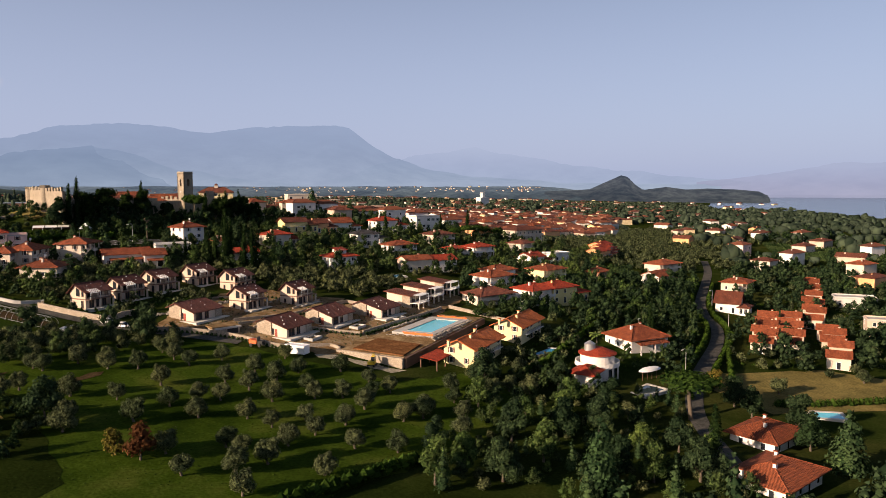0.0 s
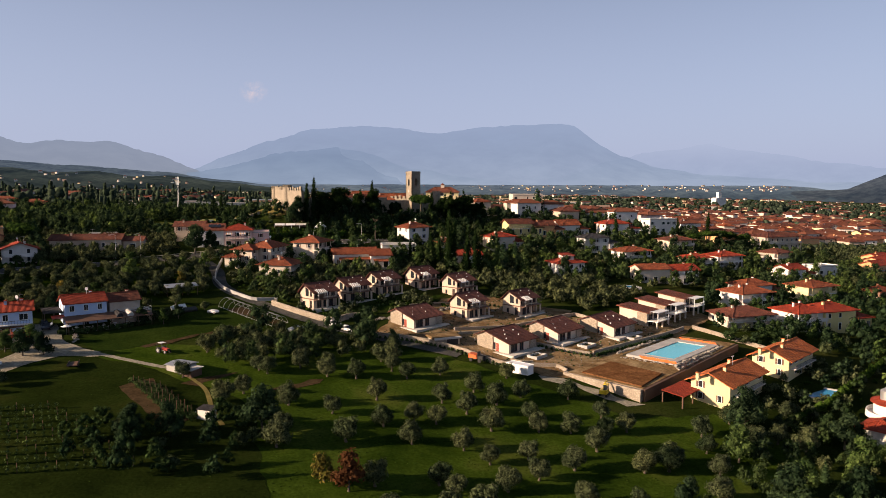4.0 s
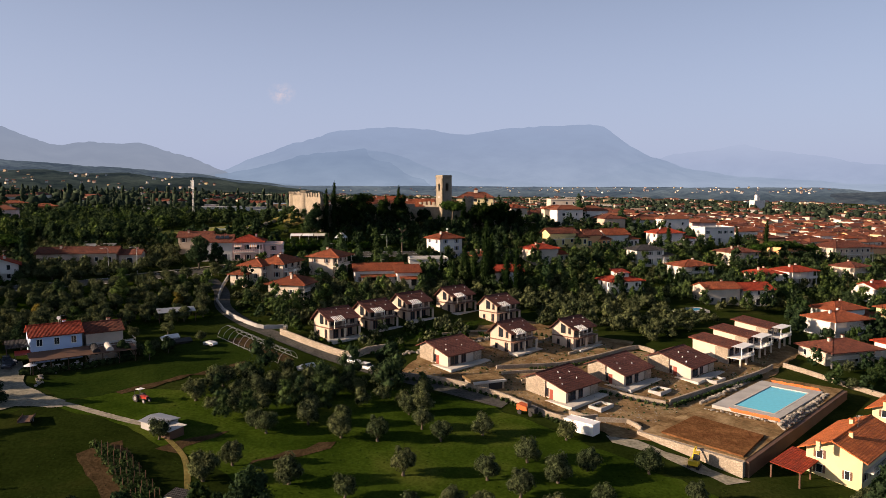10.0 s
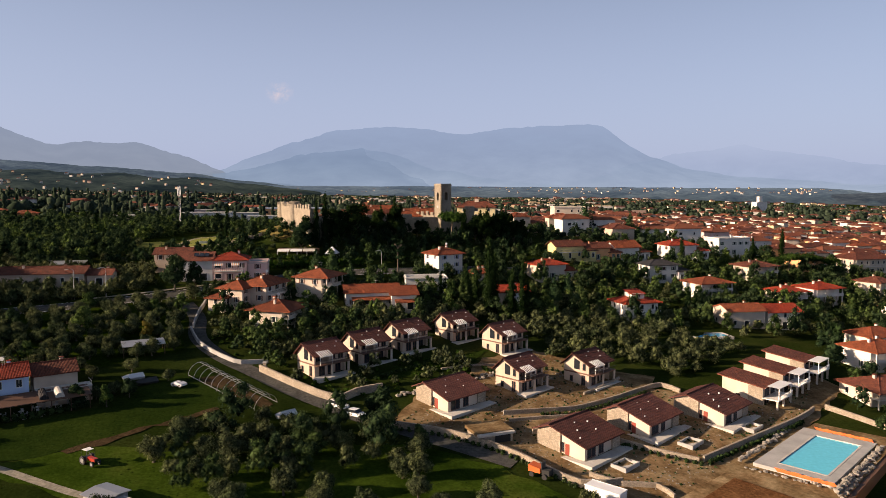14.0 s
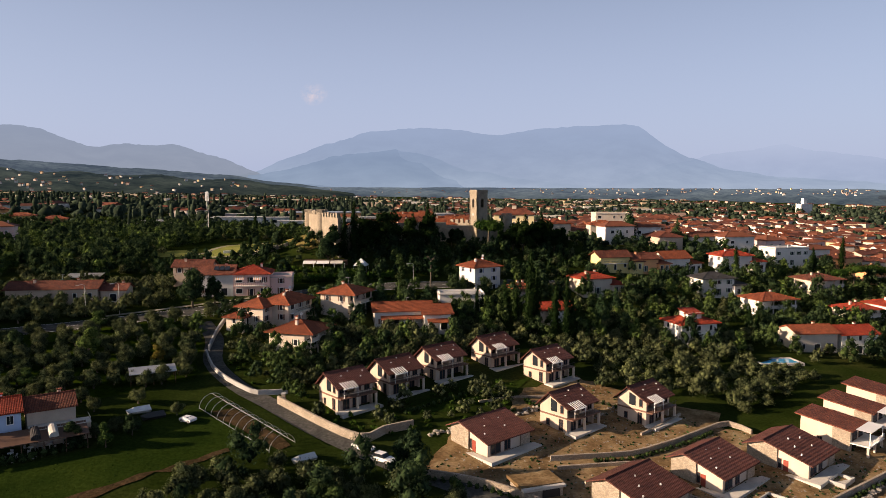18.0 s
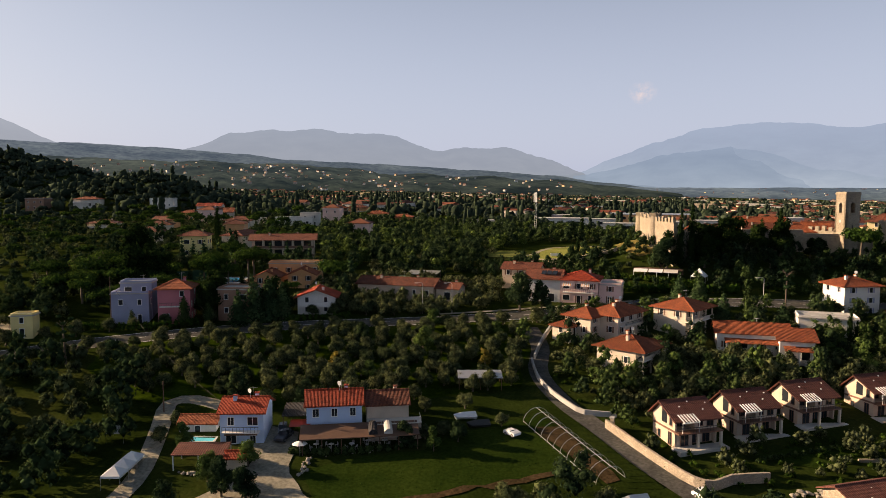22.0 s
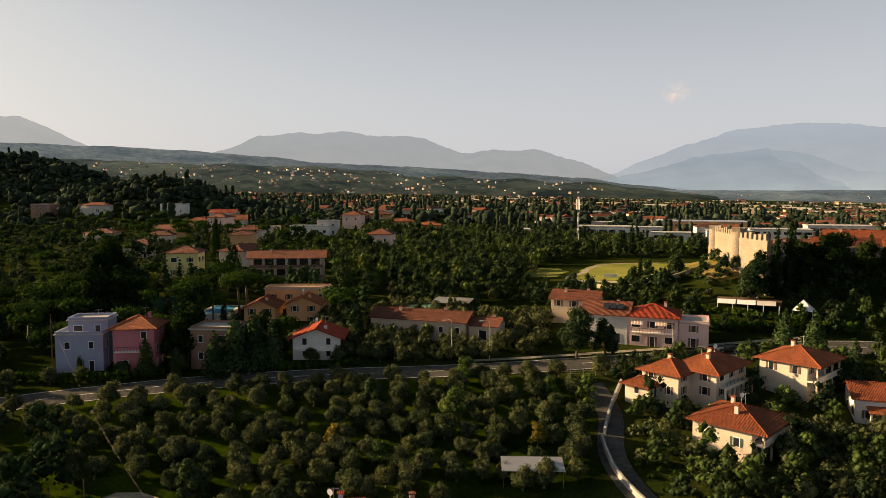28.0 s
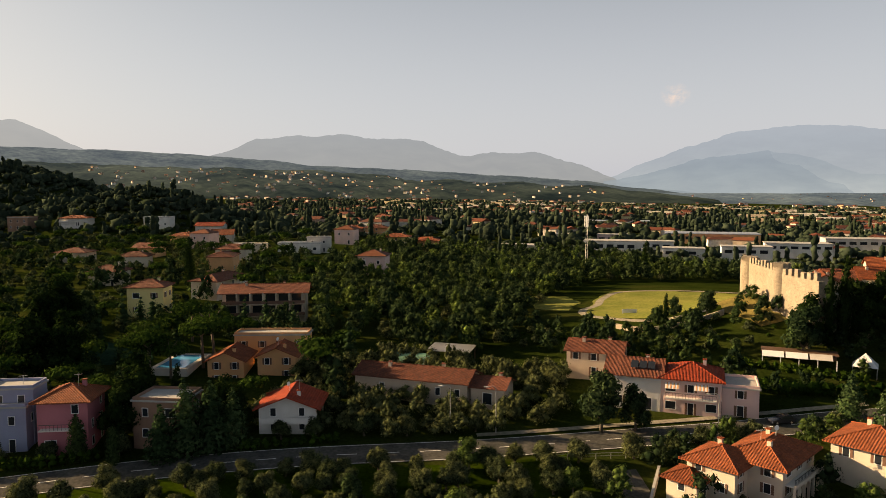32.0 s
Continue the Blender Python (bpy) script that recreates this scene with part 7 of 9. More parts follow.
for a in ((74.2, 301.0, 5, 12, 9, 6.2, "hip", 1.7, "white", "slate", "white two-storey house with a dark grey roof"), (41.0, 318.0, 10, 12.5, 8, 5.6, "gable", 1.8, "yellow", "old_tile", "yellow apartment house with a tiled roof"),
          (53.0, 321.5, 10, 11, 8, 5.4, "gable", 1.8, "orange", "old_tile", "ochre apartment house with balconies"), (66.0, 327.0, 10, 11, 9, 5.8, "gable", 2.2, "white", "tile", "white gabled house with a terracotta roof"),
          (92.8, 340.0, 5, 13, 10, 6.2, "hip", 2.0, "white", "red_tile", "white house with a red hipped roof and glazed porch"), (124.0, 366.0, 8, 17, 11, 7.6, "flat", 0, "white", "tile", "large white flat-roofed building with terraces"),
          (29.1, 283.0, 15, 11, 9, 5.6, "hip", 1.6, "cream", "red_tile", "house with a red tiled roof among trees"), (4.9, 264.0, 10, 5, 5, 4.5, "hip", 1.2, "cream", "tile", "small cream annex with a tiled roof"),
          (86.6, 283.0, 10, 13, 9, 5.6, "hip", 1.7, "white", "tile", "white house with an orange tiled hip roof"), (118.6, 321.0, 10, 13, 10, 5.4, "hip", 1.8, "cream", "old_tile", "house with a broad weathered roof"),
          (155.8, 356.0, 10, 13, 10, 5.6, "hip", 1.8, "orange", "old_tile", "ochre house with a broad weathered roof"), (131.1, 293.0, 10, 12, 9, 5.8, "hip", 1.8, "white", "red_tile", "white house with a red roof and terraces"),
          (115.0, 284.0, 10, 10, 8, 5.2, "hip", 1.6, "cream", "red_tile", "house with a red tiled roof"), (197.1, 384.0, 8, 24, 14, 7.5, "hip", 2.4, "cream", "old_tile", "long cream hall with a broad tiled roof"),
          (167.7, 321.0, 20, 11, 9, 5.2, "hip", 1.8, "cream", "old_tile", "house with a weathered pyramidal roof"), (106.0, 211.0, 12, 13, 9, 5.6, "hip", 1.8, "white", "tile", "white house with a terracotta roof and awning"),
          (94.0, 186.0, 8, 15, 9, 3.6, "hip", 1.9, "cream", "old_tile", "low house with a weathered hip roof"), (115.4, 227.5, 12, 12, 9, 5.4, "hip", 1.8, "white", "tile", "white house with a terracotta roof"),
          (142.8, 239.0, 15, 13, 10, 5.8, "hip", 1.8, "pale_yellow", "tile", "pale yellow house with a tiled hip roof"), (112.7, 188.0, 8, 11, 9, 5.8, "hip", 1.8, "white", "red_tile", "white house with a red tiled roof"),
          (124.0, 192.0, 10, 13, 10, 6.2, "hip", 2.0, "yellow", "red_tile", "yellow house with a red tiled roof"), (153.7, 277.0, 20, 11, 9, 5.6, "gable", 1.8, "white", "red_tile", "white gabled house with a red roof"),
          (175.9, 250.0, 20, 9, 7, 4.8, "hip", 1.6, "brick", "tile", "small red house among trees"), (214.0, 314.0, 25, 14, 9, 5.6, "gable", 1.6, "orange", "red_tile", "orange terrace house with stepped roofs"),
          (223.0, 327.0, 25, 14, 9, 6.0, "gable", 1.6, "orange", "red_tile", "orange terrace house with stepped roofs"), (231.0, 341.0, 25, 14, 9, 6.4, "gable", 1.6, "orange", "red_tile", "orange terrace house with stepped roofs"),
          (232.0, 279.0, 10, 16, 10, 5.0, "hip", 2.0, "cream", "tile", "cream villa with a terracotta hip roof"), (207.0, 247.0, 15, 14, 10, 4.6, "gable", 2.0, "white", "tile", "white villa with a gabled terracotta roof"),
          (202.0, 190.0, -60, 9, 8, 5.0, "gable", 3.6, "white", "old_tile", "white house with a steep gable"), (240.0, 231.0, 25, 13, 10, 4.6, "hip", 1.8, "cream", "tile", "cream house with a terracotta roof"),
          (246.7, 479.0, 8, 22, 14, 6.5, "hip", 2.4, "cream", "old_tile", "long cream hall with a broad roof"), (179.0, 299.0, 12, 12, 9, 4.5, "flat", 0, "white", "tile", "white flat-roofed house among gardens")):
    hx, hy, yaw, w, d, tall, roof, rise, wall, tile, lab = a
    house(hx, hy, yaw + 10, w, d, tall - 0.4, roof, rise, wall, tile, 0.9, random.choice([None, "shutter", "green_shutter"]), random.choice([1, 2]), None, lab, True, "sw", "house", w > 12 and roof == "gable", False, None, False, False, 3.4,
          random.choice(["loggia", "wing", "loggia"]) if roof == "hip" else "wing" if roof == "gable" else "")

# ---- orange-roofed houses by the pool terrace ----
for cx, cy, w, d, tall, z, lab in ((67.0, 127.6, 17.8, 8.6, 5.0, -4.6, "long yellow house with a broad orange tile roof and balconies"), (88.8, 147.2, 17.0, 8.6, 5.0, -4.0, "yellow terrace house with a broad orange tile roof")):
    house(cx, cy, 45, w, d, tall, "gable", 1.9, "pale_yellow", "orange_tile", 1.1, "shutter", 3, z, lab, True, "swe", "house", True, False, 2)
cp = thing("carport", 52.6, 119.8, None, GRID, "lean-to carport with a red tiled roof", "carport")
part("roof", Solid().slab([(-1, -2.5, 2.4), (9, -2.5, 2.4), (9, 2.5, 3.0), (-1, 2.5, 3.0)], 0.16), "red_tile", cp)
for a in (-0.8, 4, 8.6):
    for b in (-2.3, 2.2):
        part("post", Solid().box(a, a + 0.25, b, b + 0.25, -1.5, 2.4), "wood", cp)
p2 = thing("garden_pool", 90.5, 132.0, None, GRID, "blue garden pool with pale paving", "pool")
TAKEN.append((90, 132, 6))
part("water", Solid().box(-4.5, 4.5, -2.4, 2.4, -1.5, 0.2), "blue_pool", p2)
part("coping", Solid().box(-5.6, 5.6, -3.4, -2.4, -1.5, 0.28).box(-5.6, 5.6, 2.4, 3.4, -1.5, 0.28).box(-5.6, -4.5, -2.4, 2.4, -1.5, 0.28).box(4.5, 5.6, -2.4, 2.4, -1.5, 0.28), "paving", p2)

# ---- round villa and its garden ----
ro = thing("round_villa", 96.5, 114.0, None, 40, "white round villa with a curved terracotta roof and balcony", "house")
TAKEN += [(96.5, 114, 9), (104, 105, 8), (121, 136, 11), (110, 112, 6)]
part("wall", Solid().drum(0, 0, -2.0, 6.0, 4.4, 4.4, 28), "white", ro)
part("balcony", Solid().drum(0, 0, 3.0, 3.3, 5.8, 5.8, 28), "white", ro)
rg = Solid()
for i in range(28):
    a, b = 2 * math.pi * i / 28, 2 * math.pi * (i + 1) / 28
    rg.prism([(5.75 * math.cos(a), 5.75 * math.sin(a)), (5.75 * math.cos(b), 5.75 * math.sin(b)), (5.6 * math.cos(b), 5.6 * math.sin(b)), (5.6 * math.cos(a), 5.6 * math.sin(a))], 3.3, 4.2)
part("parapet", rg, "white", ro)
part("roof", Solid().drum(0, 0, 6.0, 6.2, 5.0, 5.0, 28).drum(0, 0, 6.2, 7.5, 4.95, 1.6, 28), "red_tile", ro)
part("turret", Solid().drum(-1.5, 1.5, 6.4, 8.6, 1.4, 1.4, 16).drum(-1.5, 1.5, 8.6, 9.4, 1.4, 0.2, 16), "metal", ro, "domed grey turret")
for i in range(7):
    a = radians(-150 + i * 38)
    part("pillar", Solid().drum(5.3 * math.cos(a), 5.3 * math.sin(a), -2.0, 3.0, 0.2, 0.2, 8), "white", ro)
    part("window", Solid().box(4.3 * math.cos(a) - 0.5, 4.3 * math.cos(a) + 0.5, 4.3 * math.sin(a) - 0.5, 4.3 * math.sin(a) + 0.5, 0.4, 2.4), "glass", ro)
part("wing", Solid().box(-11, -3.6, -3, 3, -2.0, 3.0), "white", ro)
part("wing_roof", hip_roof(8.5, 6.5, 3.0, 1.2, 0.5).mesh("wing_roof", "red_tile"), "red_tile", ro).location = (-7.6, 0, 0)
house(124.0, 138.0, 8, 14.0, 12.0, 3.6, "hip", 3.2, "white", "tile", 0.9, None, 2, -7.6, "white villa with a tall hipped terracotta roof and glazed porch", True, "swe", "house", False, True, 1)
dp = thing("dark_pool", 103.8, 102.5, None, 20, "dark tiled pool with pale paving", "pool")
part("water", Solid().box(-4.2, 4.2, -2.6, 2.6, -2, 0.2), "dark_pool", dp)
part("coping", Solid().box(-5.2, 5.2, -3.6, -2.6, -2, 0.28).box(-5.2, 5.2, 2.6, 3.6, -2, 0.28).box(-5.2, -4.2, -2.6, 2.6, -2, 0.28).box(4.2, 5.2, -2.6, 2.6, -2, 0.28), "paving", dp)
ov = thing("oval_canopy", 110.1, 110.4, None, 20, "white oval canopy on slim posts", "canopy")
part("canopy", meshed("canopy", [(4.2 * math.cos(a) * k, 1.7 * math.sin(a) * k, zz) for k, zz in ((1, 2.6), (0.8, 3.0), (0.4, 3.25)) for a in np.linspace(0, 2 * math.pi, 20, False)],
     [(j * 20 + i, j * 20 + (i + 1) % 20, j * 20 + 20 + (i + 1) % 20, j * 20 + 20 + i) for j in range(2) for i in range(20)] + [tuple(range(40, 60)), tuple(range(19, -1, -1))], "canvas"), "canvas", ov)
for a in (-3, -1, 1, 3):
    part("post", Solid().drum(a, 0, -1.0, 2.7, 0.07, 0.07, 6), "wood", ov)
drape("lawn_garden", [(100, 118), (108, 116), (118, 124), (132, 132), (138, 142), (130, 148), (112, 142), (102, 130)], "green_lawn", "mown green garden lawn", "lawn", 0.1)
hedge([(74, 112), (88, 124), (104, 140), (124, 160)], 1.8, 2.6)
hedge([(112, 96), (122, 112), (140, 134), (156, 152)], 1.6, 2.2)
hedge([(127, 98), (150, 128), (170, 150)], 1.5, 2.0)
for side in (-3.4, 3.4):
    hedge(offsets(fine_line(EAST[2:9], 9.0), side)[:22], 1.5, 1.9, "tall dark hedge beside the side road")
hedge([(10, 55), (18, 59), (30, 66), (38, 70)], 2.2, 2.2, "dense green hedge bordering the meadow")
hedge([(131, 88), (145, 86), (165, 84)], 1.6, 1.8)

house(111.5, 70.5, 22, 12.0, 9.5, 3.0, "hip", 2.2, "white", "tile", 1.1, None, 2, -13.4, "white bungalow with a weathered terracotta hip roof", True, "swe", "house", False, False, 1)
house(97.0, 52.0, 22, 14.5, 10.0, 3.0, "hip", 2.2, "white", "tile", 1.1, None, 3, -13.2, "white house with a broad terracotta roof and chimneys", True, "swe", "house", False, False, 1)
p3 = thing("garden_pool", 138.5, 80.5, None, -30, "turquoise garden pool with pale paving", "pool")
TAKEN += [(138.5, 80.5, 6), (130, 100, 7), (142, 104, 7), (155, 102, 7)]
part("water", Solid().box(-3.4, 3.4, -2.2, 2.2, -1.5, 0.3), "pool", p3)
part("coping", Solid().box(-4.4, 4.4, -3.2, -2.2, -1.5, 0.38).box(-4.4, 4.4, 2.2, 3.2, -1.5, 0.38).box(-4.4, -3.4, -2.2, 2.2, -1.5, 0.38).box(3.4, 4.4, -2.2, 2.2, -1.5, 0.38), "paving", p3)
def terrace_row(a, b, count):
    """Stepped terrace houses from a to b, roofs sloping to the south-west."""
    for i in range(count):
        t = i / (count - 1)
        hx, hy = a[0] + (b[0] - a[0]) * t + 1.1 * (i % 2), a[1] + (b[1] - a[1]) * t - 0.8 * (i % 2)
        house(hx, hy, -46, 6.2, 5.2, 3.7 + 0.9 * (i % 2), "gable", 1.3, "beige" if i % 3 else "cream", "tile", 0.5, None, i % 2, gz(hx, hy) + 0.15 * (i % 3), "narrow terrace house with a stepped tiled roof", True, "sw", "terrace_house", False, i % 3 == 1, 1)


terrace_row((166, 132), (195, 163), 6)
terrace_row((175, 130), (204, 161), 6)
terrace_row((214, 159), (284, 231), 11)
terrace_row((177, 113), (204, 143), 5)
house(265, 187, -40, 16, 10, 4.2, "flat", 0, "grey", "tile", 0, None, 0, None, "low grey-green flat-roofed building", True, "sw", "house")
house(228, 143, -40, 9, 8, 5.8, "flat", 0, "beige", "tile", 0, None, 0, None, "beige cubic house beside the terraces", True, "sw", "house")


# ---- along the main road ----
white_house = house(-83.0, 241.8, 12, 9.6, 10.0, 6.2, "gable", 2.0, "white", "old_tile", 0.6, "shutter", 1, 19.6, "white plastered house with brown shutters and a weathered tile roof", True, "swe", "house", False, False, 2)
pink = house(-73.3, 243.9, 12, 10.2, 10.0, 6.4, "hip", 2.0, "pink", "red_tile", 0.6, "shutter", 1, 19.3, "pink house with striped awnings, balcony and a red tile roof", True, "swe", "house", True, False, 2)
house(-65.3, 245.8, 12, 6.0, 8.0, 5.2, "flat", 0, "pink", "tile", 0, "shutter", 0, 19.3, "low pink flat-roofed wing", True, "swe", "house_wing", False, False, 2)
house(-93.8, 251.0, 10, 11.0, 8.0, 5.4, "gable", 1.5, "beige", "old_tile", 0.6, "shutter", 2, 21.4, "stone farmhouse with a weathered tile roof", True, "swe", "house", False, False, 2)
for u in (-3.1, 1.8):
    aw = part("awning", Solid().slab([(u - 1.2, -6.2, 4.9), (u + 1.2, -6.2, 4.9), (u + 1.2, -5.05, 5.7), (u - 1.2, -5.05, 5.7)], 0.05), "canvas", pink, "pale striped window awning")
    for i in range(4):
        part("stripe", Solid().slab([(u - 1.0 + i * 0.6, -6.22, 4.93), (u - 0.75 + i * 0.6, -6.22, 4.93), (u - 0.75 + i * 0.6, -5.07, 5.73), (u - 1.0 + i * 0.6, -5.07, 5.73)], 0.02), "orange", aw)
for u in (-0.6, 0.9, 2.4):
    part("solar_panel", Solid().slab([(u, -3.6, 7.35), (u + 1.3, -3.6, 7.35), (u + 1.3, -1.6, 8.15), (u, -1.6, 8.15)], 0.08), "glass", white_house, "dark solar panel")
barn = house(-121.0, 224.8, 12, 23.0, 8.0, 3.6, "gable", 1.5, "beige", "old_tile", 0.6, None, 2, 19.9, "long low barn-like house with a red tile roof", True, "s", "house", False, False, 1)
house(-106.2, 228.2, 12, 6.5, 6.5, 3.2, "gable", 1.2, "beige", "old_tile", 0.5, None, 1, 19.6, "low wing with a weathered tile roof", True, "s", "house_wing", False, False, 1)
gabled = house(-132.2, 201.8, -57, 8.6, 9.8, 4.8, "gable", 1.9, "white", "red_tile", 0.9, None, 1, 17.4, "white gabled villa with a red roof and long balcony", True, "swe", "house", False, False, 2, True)
b = part("balcony", Solid().box(4.3, 5.5, -4.6, 4.6, 2.3, 2.5), "white", gabled)
part("parapet", Solid().box(5.38, 5.5, -4.6, 4.6, 2.5, 3.35), "white", b)
house(-161.0, 213.6, -57, 9.0, 7.4, 5.4, "gable", 1.7, "orange", "tile", 0.7, "shutter", 1, 19.0, "orange plastered house with a terracotta gable roof", True, "swe", "house", False, False, 2)
house(-153.4, 220.4, -57, 8.0, 8.0, 5.4, "gable", 1.7, "orange", "tile", 0.7, "shutter", 1, 19.4, "orange house wing with balconies and a terracotta roof", True, "swe", "house", False, False, 2, True)
house(-161.6, 226.6, 33, 16.4, 5.6, 7.2, "flat", 0, "orange", "tile", 0, "shutter", 0, 19.8, "tall orange flat-topped wing", True, "swe", "house_wing")
house(-157.2, 176.4, 38, 7.8, 7.6, 8.6, "hip", 1.9, "rose", "tile", 0.8, None, 1, 17.0, "rose pink house with balconies and a hipped roof", True, "swe", "house", True, False, 3)
house(-167.4, 171.6, 38, 9.0, 8.4, 7.4, "flat", 0, "blue", "tile", 0, None, 0, 16.8, "lilac-blue flat-roofed house with white windows", True, "swe", "house", False, False, 2)
house(-167.2, 172.8, 38, 7.6, 5.2, 9.8, "flat", 0, "blue", "tile", 0, None, 0, 16.8, "set-back lilac-blue attic storey", True, "s", "attic", False, False, 3)
house(-145.0, 185.8, 26, 8.6, 7.0, 6.8, "flat", 0, "brick", "tile", 0, None, 0, 18.2, "brown brick flat-roofed house between conifers", True, "swe", "house", False, False, 2)
house(-213.5, 232.0, 36, 9.4, 8.0, 7.6, "hip", 1.6, "yellow", "old_tile", 0.7, "shutter", 1, 26.2, "yellow villa with dark shutters and a hipped roof", True, "swe", "house", False, False, 2)
flats = house(-187.8, 249.8, 38, 21.8, 9.0, 6.2, "gable", 1.5, "beige", "old_tile", 1.2, None, 2, 26.2, "long low apartment house with loggias and a tiled roof", False, "s", "apartment_house", False, False, 2)
for zz in (0.6, 3.7):
    for u in np.linspace(-8.6, 8.6, 6):
        # dark glass boxes stand in for the shade inside the loggias
        part("window", Solid().box(u - 1.25, u + 1.25, -4.58, -4.5, zz, zz + 1.9), "glass", flats)
        part("pillar", Solid().box(u + 1.5, u + 1.85, -5.9, -4.502, zz - 0.6, zz + 2.3), "beige", flats)
    b = part("balcony", Solid().box(-10.9, 10.9, -6.0, -4.502, zz - 0.75, zz - 0.6), "beige", flats)
    part("parapet", Solid().box(-10.9, 10.9, -6.0, -5.9, zz - 0.6, zz + 0.25), "brown_trim", b)
op = thing("garden_pool", -172.0, 209.5, gz(-172, 210) + 0.5, 120, "bright blue swimming pool behind the trees", "pool")
TAKEN += [(-175, 213, 8), (-171, 206, 5), (-167, 208, 5), (-162, 206, 6), (-156, 208, 6), (-150, 206, 6), (-146, 212, 5), (-160, 200, 6), (-152, 196, 6), (-166, 196, 5)]
part("water", Solid().box(-6, 6, -3.0, 3.0, -1.5, 0.25), "blue_pool", op)
part("coping", Solid().box(-7, 7, -4, -3, -1.5, 0.32).box(-7, 7, 3, 4, -1.5, 0.32).box(-7, -6, -3, 3, -1.5, 0.32).box(6, 7, -3, 3, -1.5, 0.32), "paving", op)
drape("tennis_court", [(-202, 205), (-190, 194), (-178, 206), (-190, 218)], "court", "dark green tennis court", "court", 0.12)
TAKEN.append((-190, 206, 10))
gh = thing("greenhouse", -132.0, 240.0, None, 14, "green shade-net greenhouse among the olives", "greenhouse")
part("cover", Solid().tube([(-4, 0, 0.2), (4, 0, 0.2)], [2.4, 2.4], 14), "green_net", gh)
sr = thing("open_shed", -126.0, 246.0, None, 14, "open shed with a pale metal roof", "shed")
part("roof", Solid().slab([(-5, -3, 2.8), (5, -3, 2.8), (5, 3, 3.4), (-5, 3, 3.4)], 0.1), "metal", sr)
for a in (-4.8, 4.6):
    for b in (-2.8, 2.6):
        part("post", Solid().box(a, a + 0.2, b, b + 0.2, -1, 2.9), "wood", sr)
bar = thing("garden_bar", -56.6, 269.5, gz(-56.6, 269.5) - 0.6, 8, "low open pavilion with white awnings on the terrace", "pavilion")
TAKEN += [(-57, 267, 8)]
part("roof", Solid().box(-8.5, 5.5, -2.0, 2.6, 2.6, 2.8), "wood", bar)
for i, m in enumerate(("canvas", "canvas", "paving")):
    part("awning", Solid().slab([(-8.3 + i * 4.3, -4.2, 2.2), (-4.3 + i * 4.3, -4.2, 2.2), (-4.3 + i * 4.3, -1.9, 2.9), (-8.3 + i * 4.3, -1.9, 2.9)], 0.06), m, bar)
for i in range(5):
    part("post", Solid().box(-8.3 + i * 3.3, -8.15 + i * 3.3, -4.1, -3.95, -1, 2.2), "white_paint", bar)
part("back_wall", Solid().box(-8.5, 5.5, 2.2, 2.6, -1, 2.6), "wood", bar)
pt = thing("pagoda_tent", -46.5, 270.0, None, 0, "white pointed pagoda tent", "tent")
part("canopy", meshed("canopy", [(-2.2, -2.2, 1.6), (2.2, -2.2, 1.6), (2.2, 2.2, 1.6), (-2.2, 2.2, 1.6), (0, 0, 4.0)], [(0, 1, 4), (1, 2, 4), (2, 3, 4), (3, 0, 4), (3, 2, 1, 0)], "canvas"), "canvas", pt)
for a in (-2.1, 2.0):
    for b in (-2.1, 2.0):
        part("pole", Solid().box(a, a + 0.08, b, b + 0.08, -0.6, 1.6), "metal", pt)
sg = thing("info_board", -103.5, 303.5, None, 30, "white board lying on the lawn", "board")
part("board", Solid().box(-2, 2, -0.1, 0.1, 0.3, 1.3), "white_paint", sg)
for a in (-1.8, 1.7):
    part("post", Solid().box(a, a + 0.1, -0.05, 0.05, -0.3, 0.3), "metal", sg)
wall_line("wall_lawn_edge", [(-101, 285), (-94, 281), (-86, 282), (-76, 288)], 1.2, 0.5, "stone", "rough stone edge of the castle lawn")


def lamp(x, y, tall=8.0, yaw=0):
    l = thing("street_lamp", x, y, None, yaw, "tall grey street lamp with a curved arm", "street lamp", "street lamps")
    part("pole", Solid().tube([(0, 0, -0.5), (0, 0, tall)], [0.11, 0.07], 8), "metal", l)
    part("arm", Solid().tube([(0, 0, tall), (0.5, 0, tall + 0.35), (1.5, 0, tall + 0.2)], [0.06, 0.05, 0.05], 6), "metal", l)
    part("head", Solid().box(1.3, 2.1, -0.16, 0.16, tall + 0.05, tall + 0.22), "paving", l)


for lx, ly in ((-99.5, 217.0), (-106.5, 213.5), (-150, 181), (-66, 231), (-28, 258), (121, 110), (175, 158), (196, 193)):
    lamp(lx, ly, 8.0, 200)
fence = thing("road_railing", 0, 0, 0, 0, "low grey railing beside the main road", "railing")
edge = offsets(fine_line([(-92, 216), (-80, 223.5), (-64, 233)], 2.0), -4.4)
for a, b in zip(edge, edge[1:]):
    part("post", Solid().box(a[0] - 0.05, a[0] + 0.05, a[1] - 0.05, a[1] + 0.05, gz(*a) - 0.3, gz(*a) + 1.0), "metal", fence)
    part("bar", Solid().tube([(*a, gz(*a) + 0.95), (*b, gz(*b) + 0.95)], [0.04, 0.04], 5), "metal", fence)
    part("bar", Solid().tube([(*a, gz(*a) + 0.5), (*b, gz(*b) + 0.5)], [0.04, 0.04], 5), "metal", fence)

# ---- castle ----
cs = thing("castle", 0, 0, 0, 0, "old stone castle with crenellated walls, round towers and a bell tower", "castle")
TAKEN += [(-72, 318, 8), (-64, 303, 9), (-50, 333, 12), (-30, 337, 9), (-10, 338, 7), (4, 345, 10), (-60, 350, 15), (-30, 350, 12), (-60, 290, 4), (-52, 300, 5), (-50, 315, 5)]


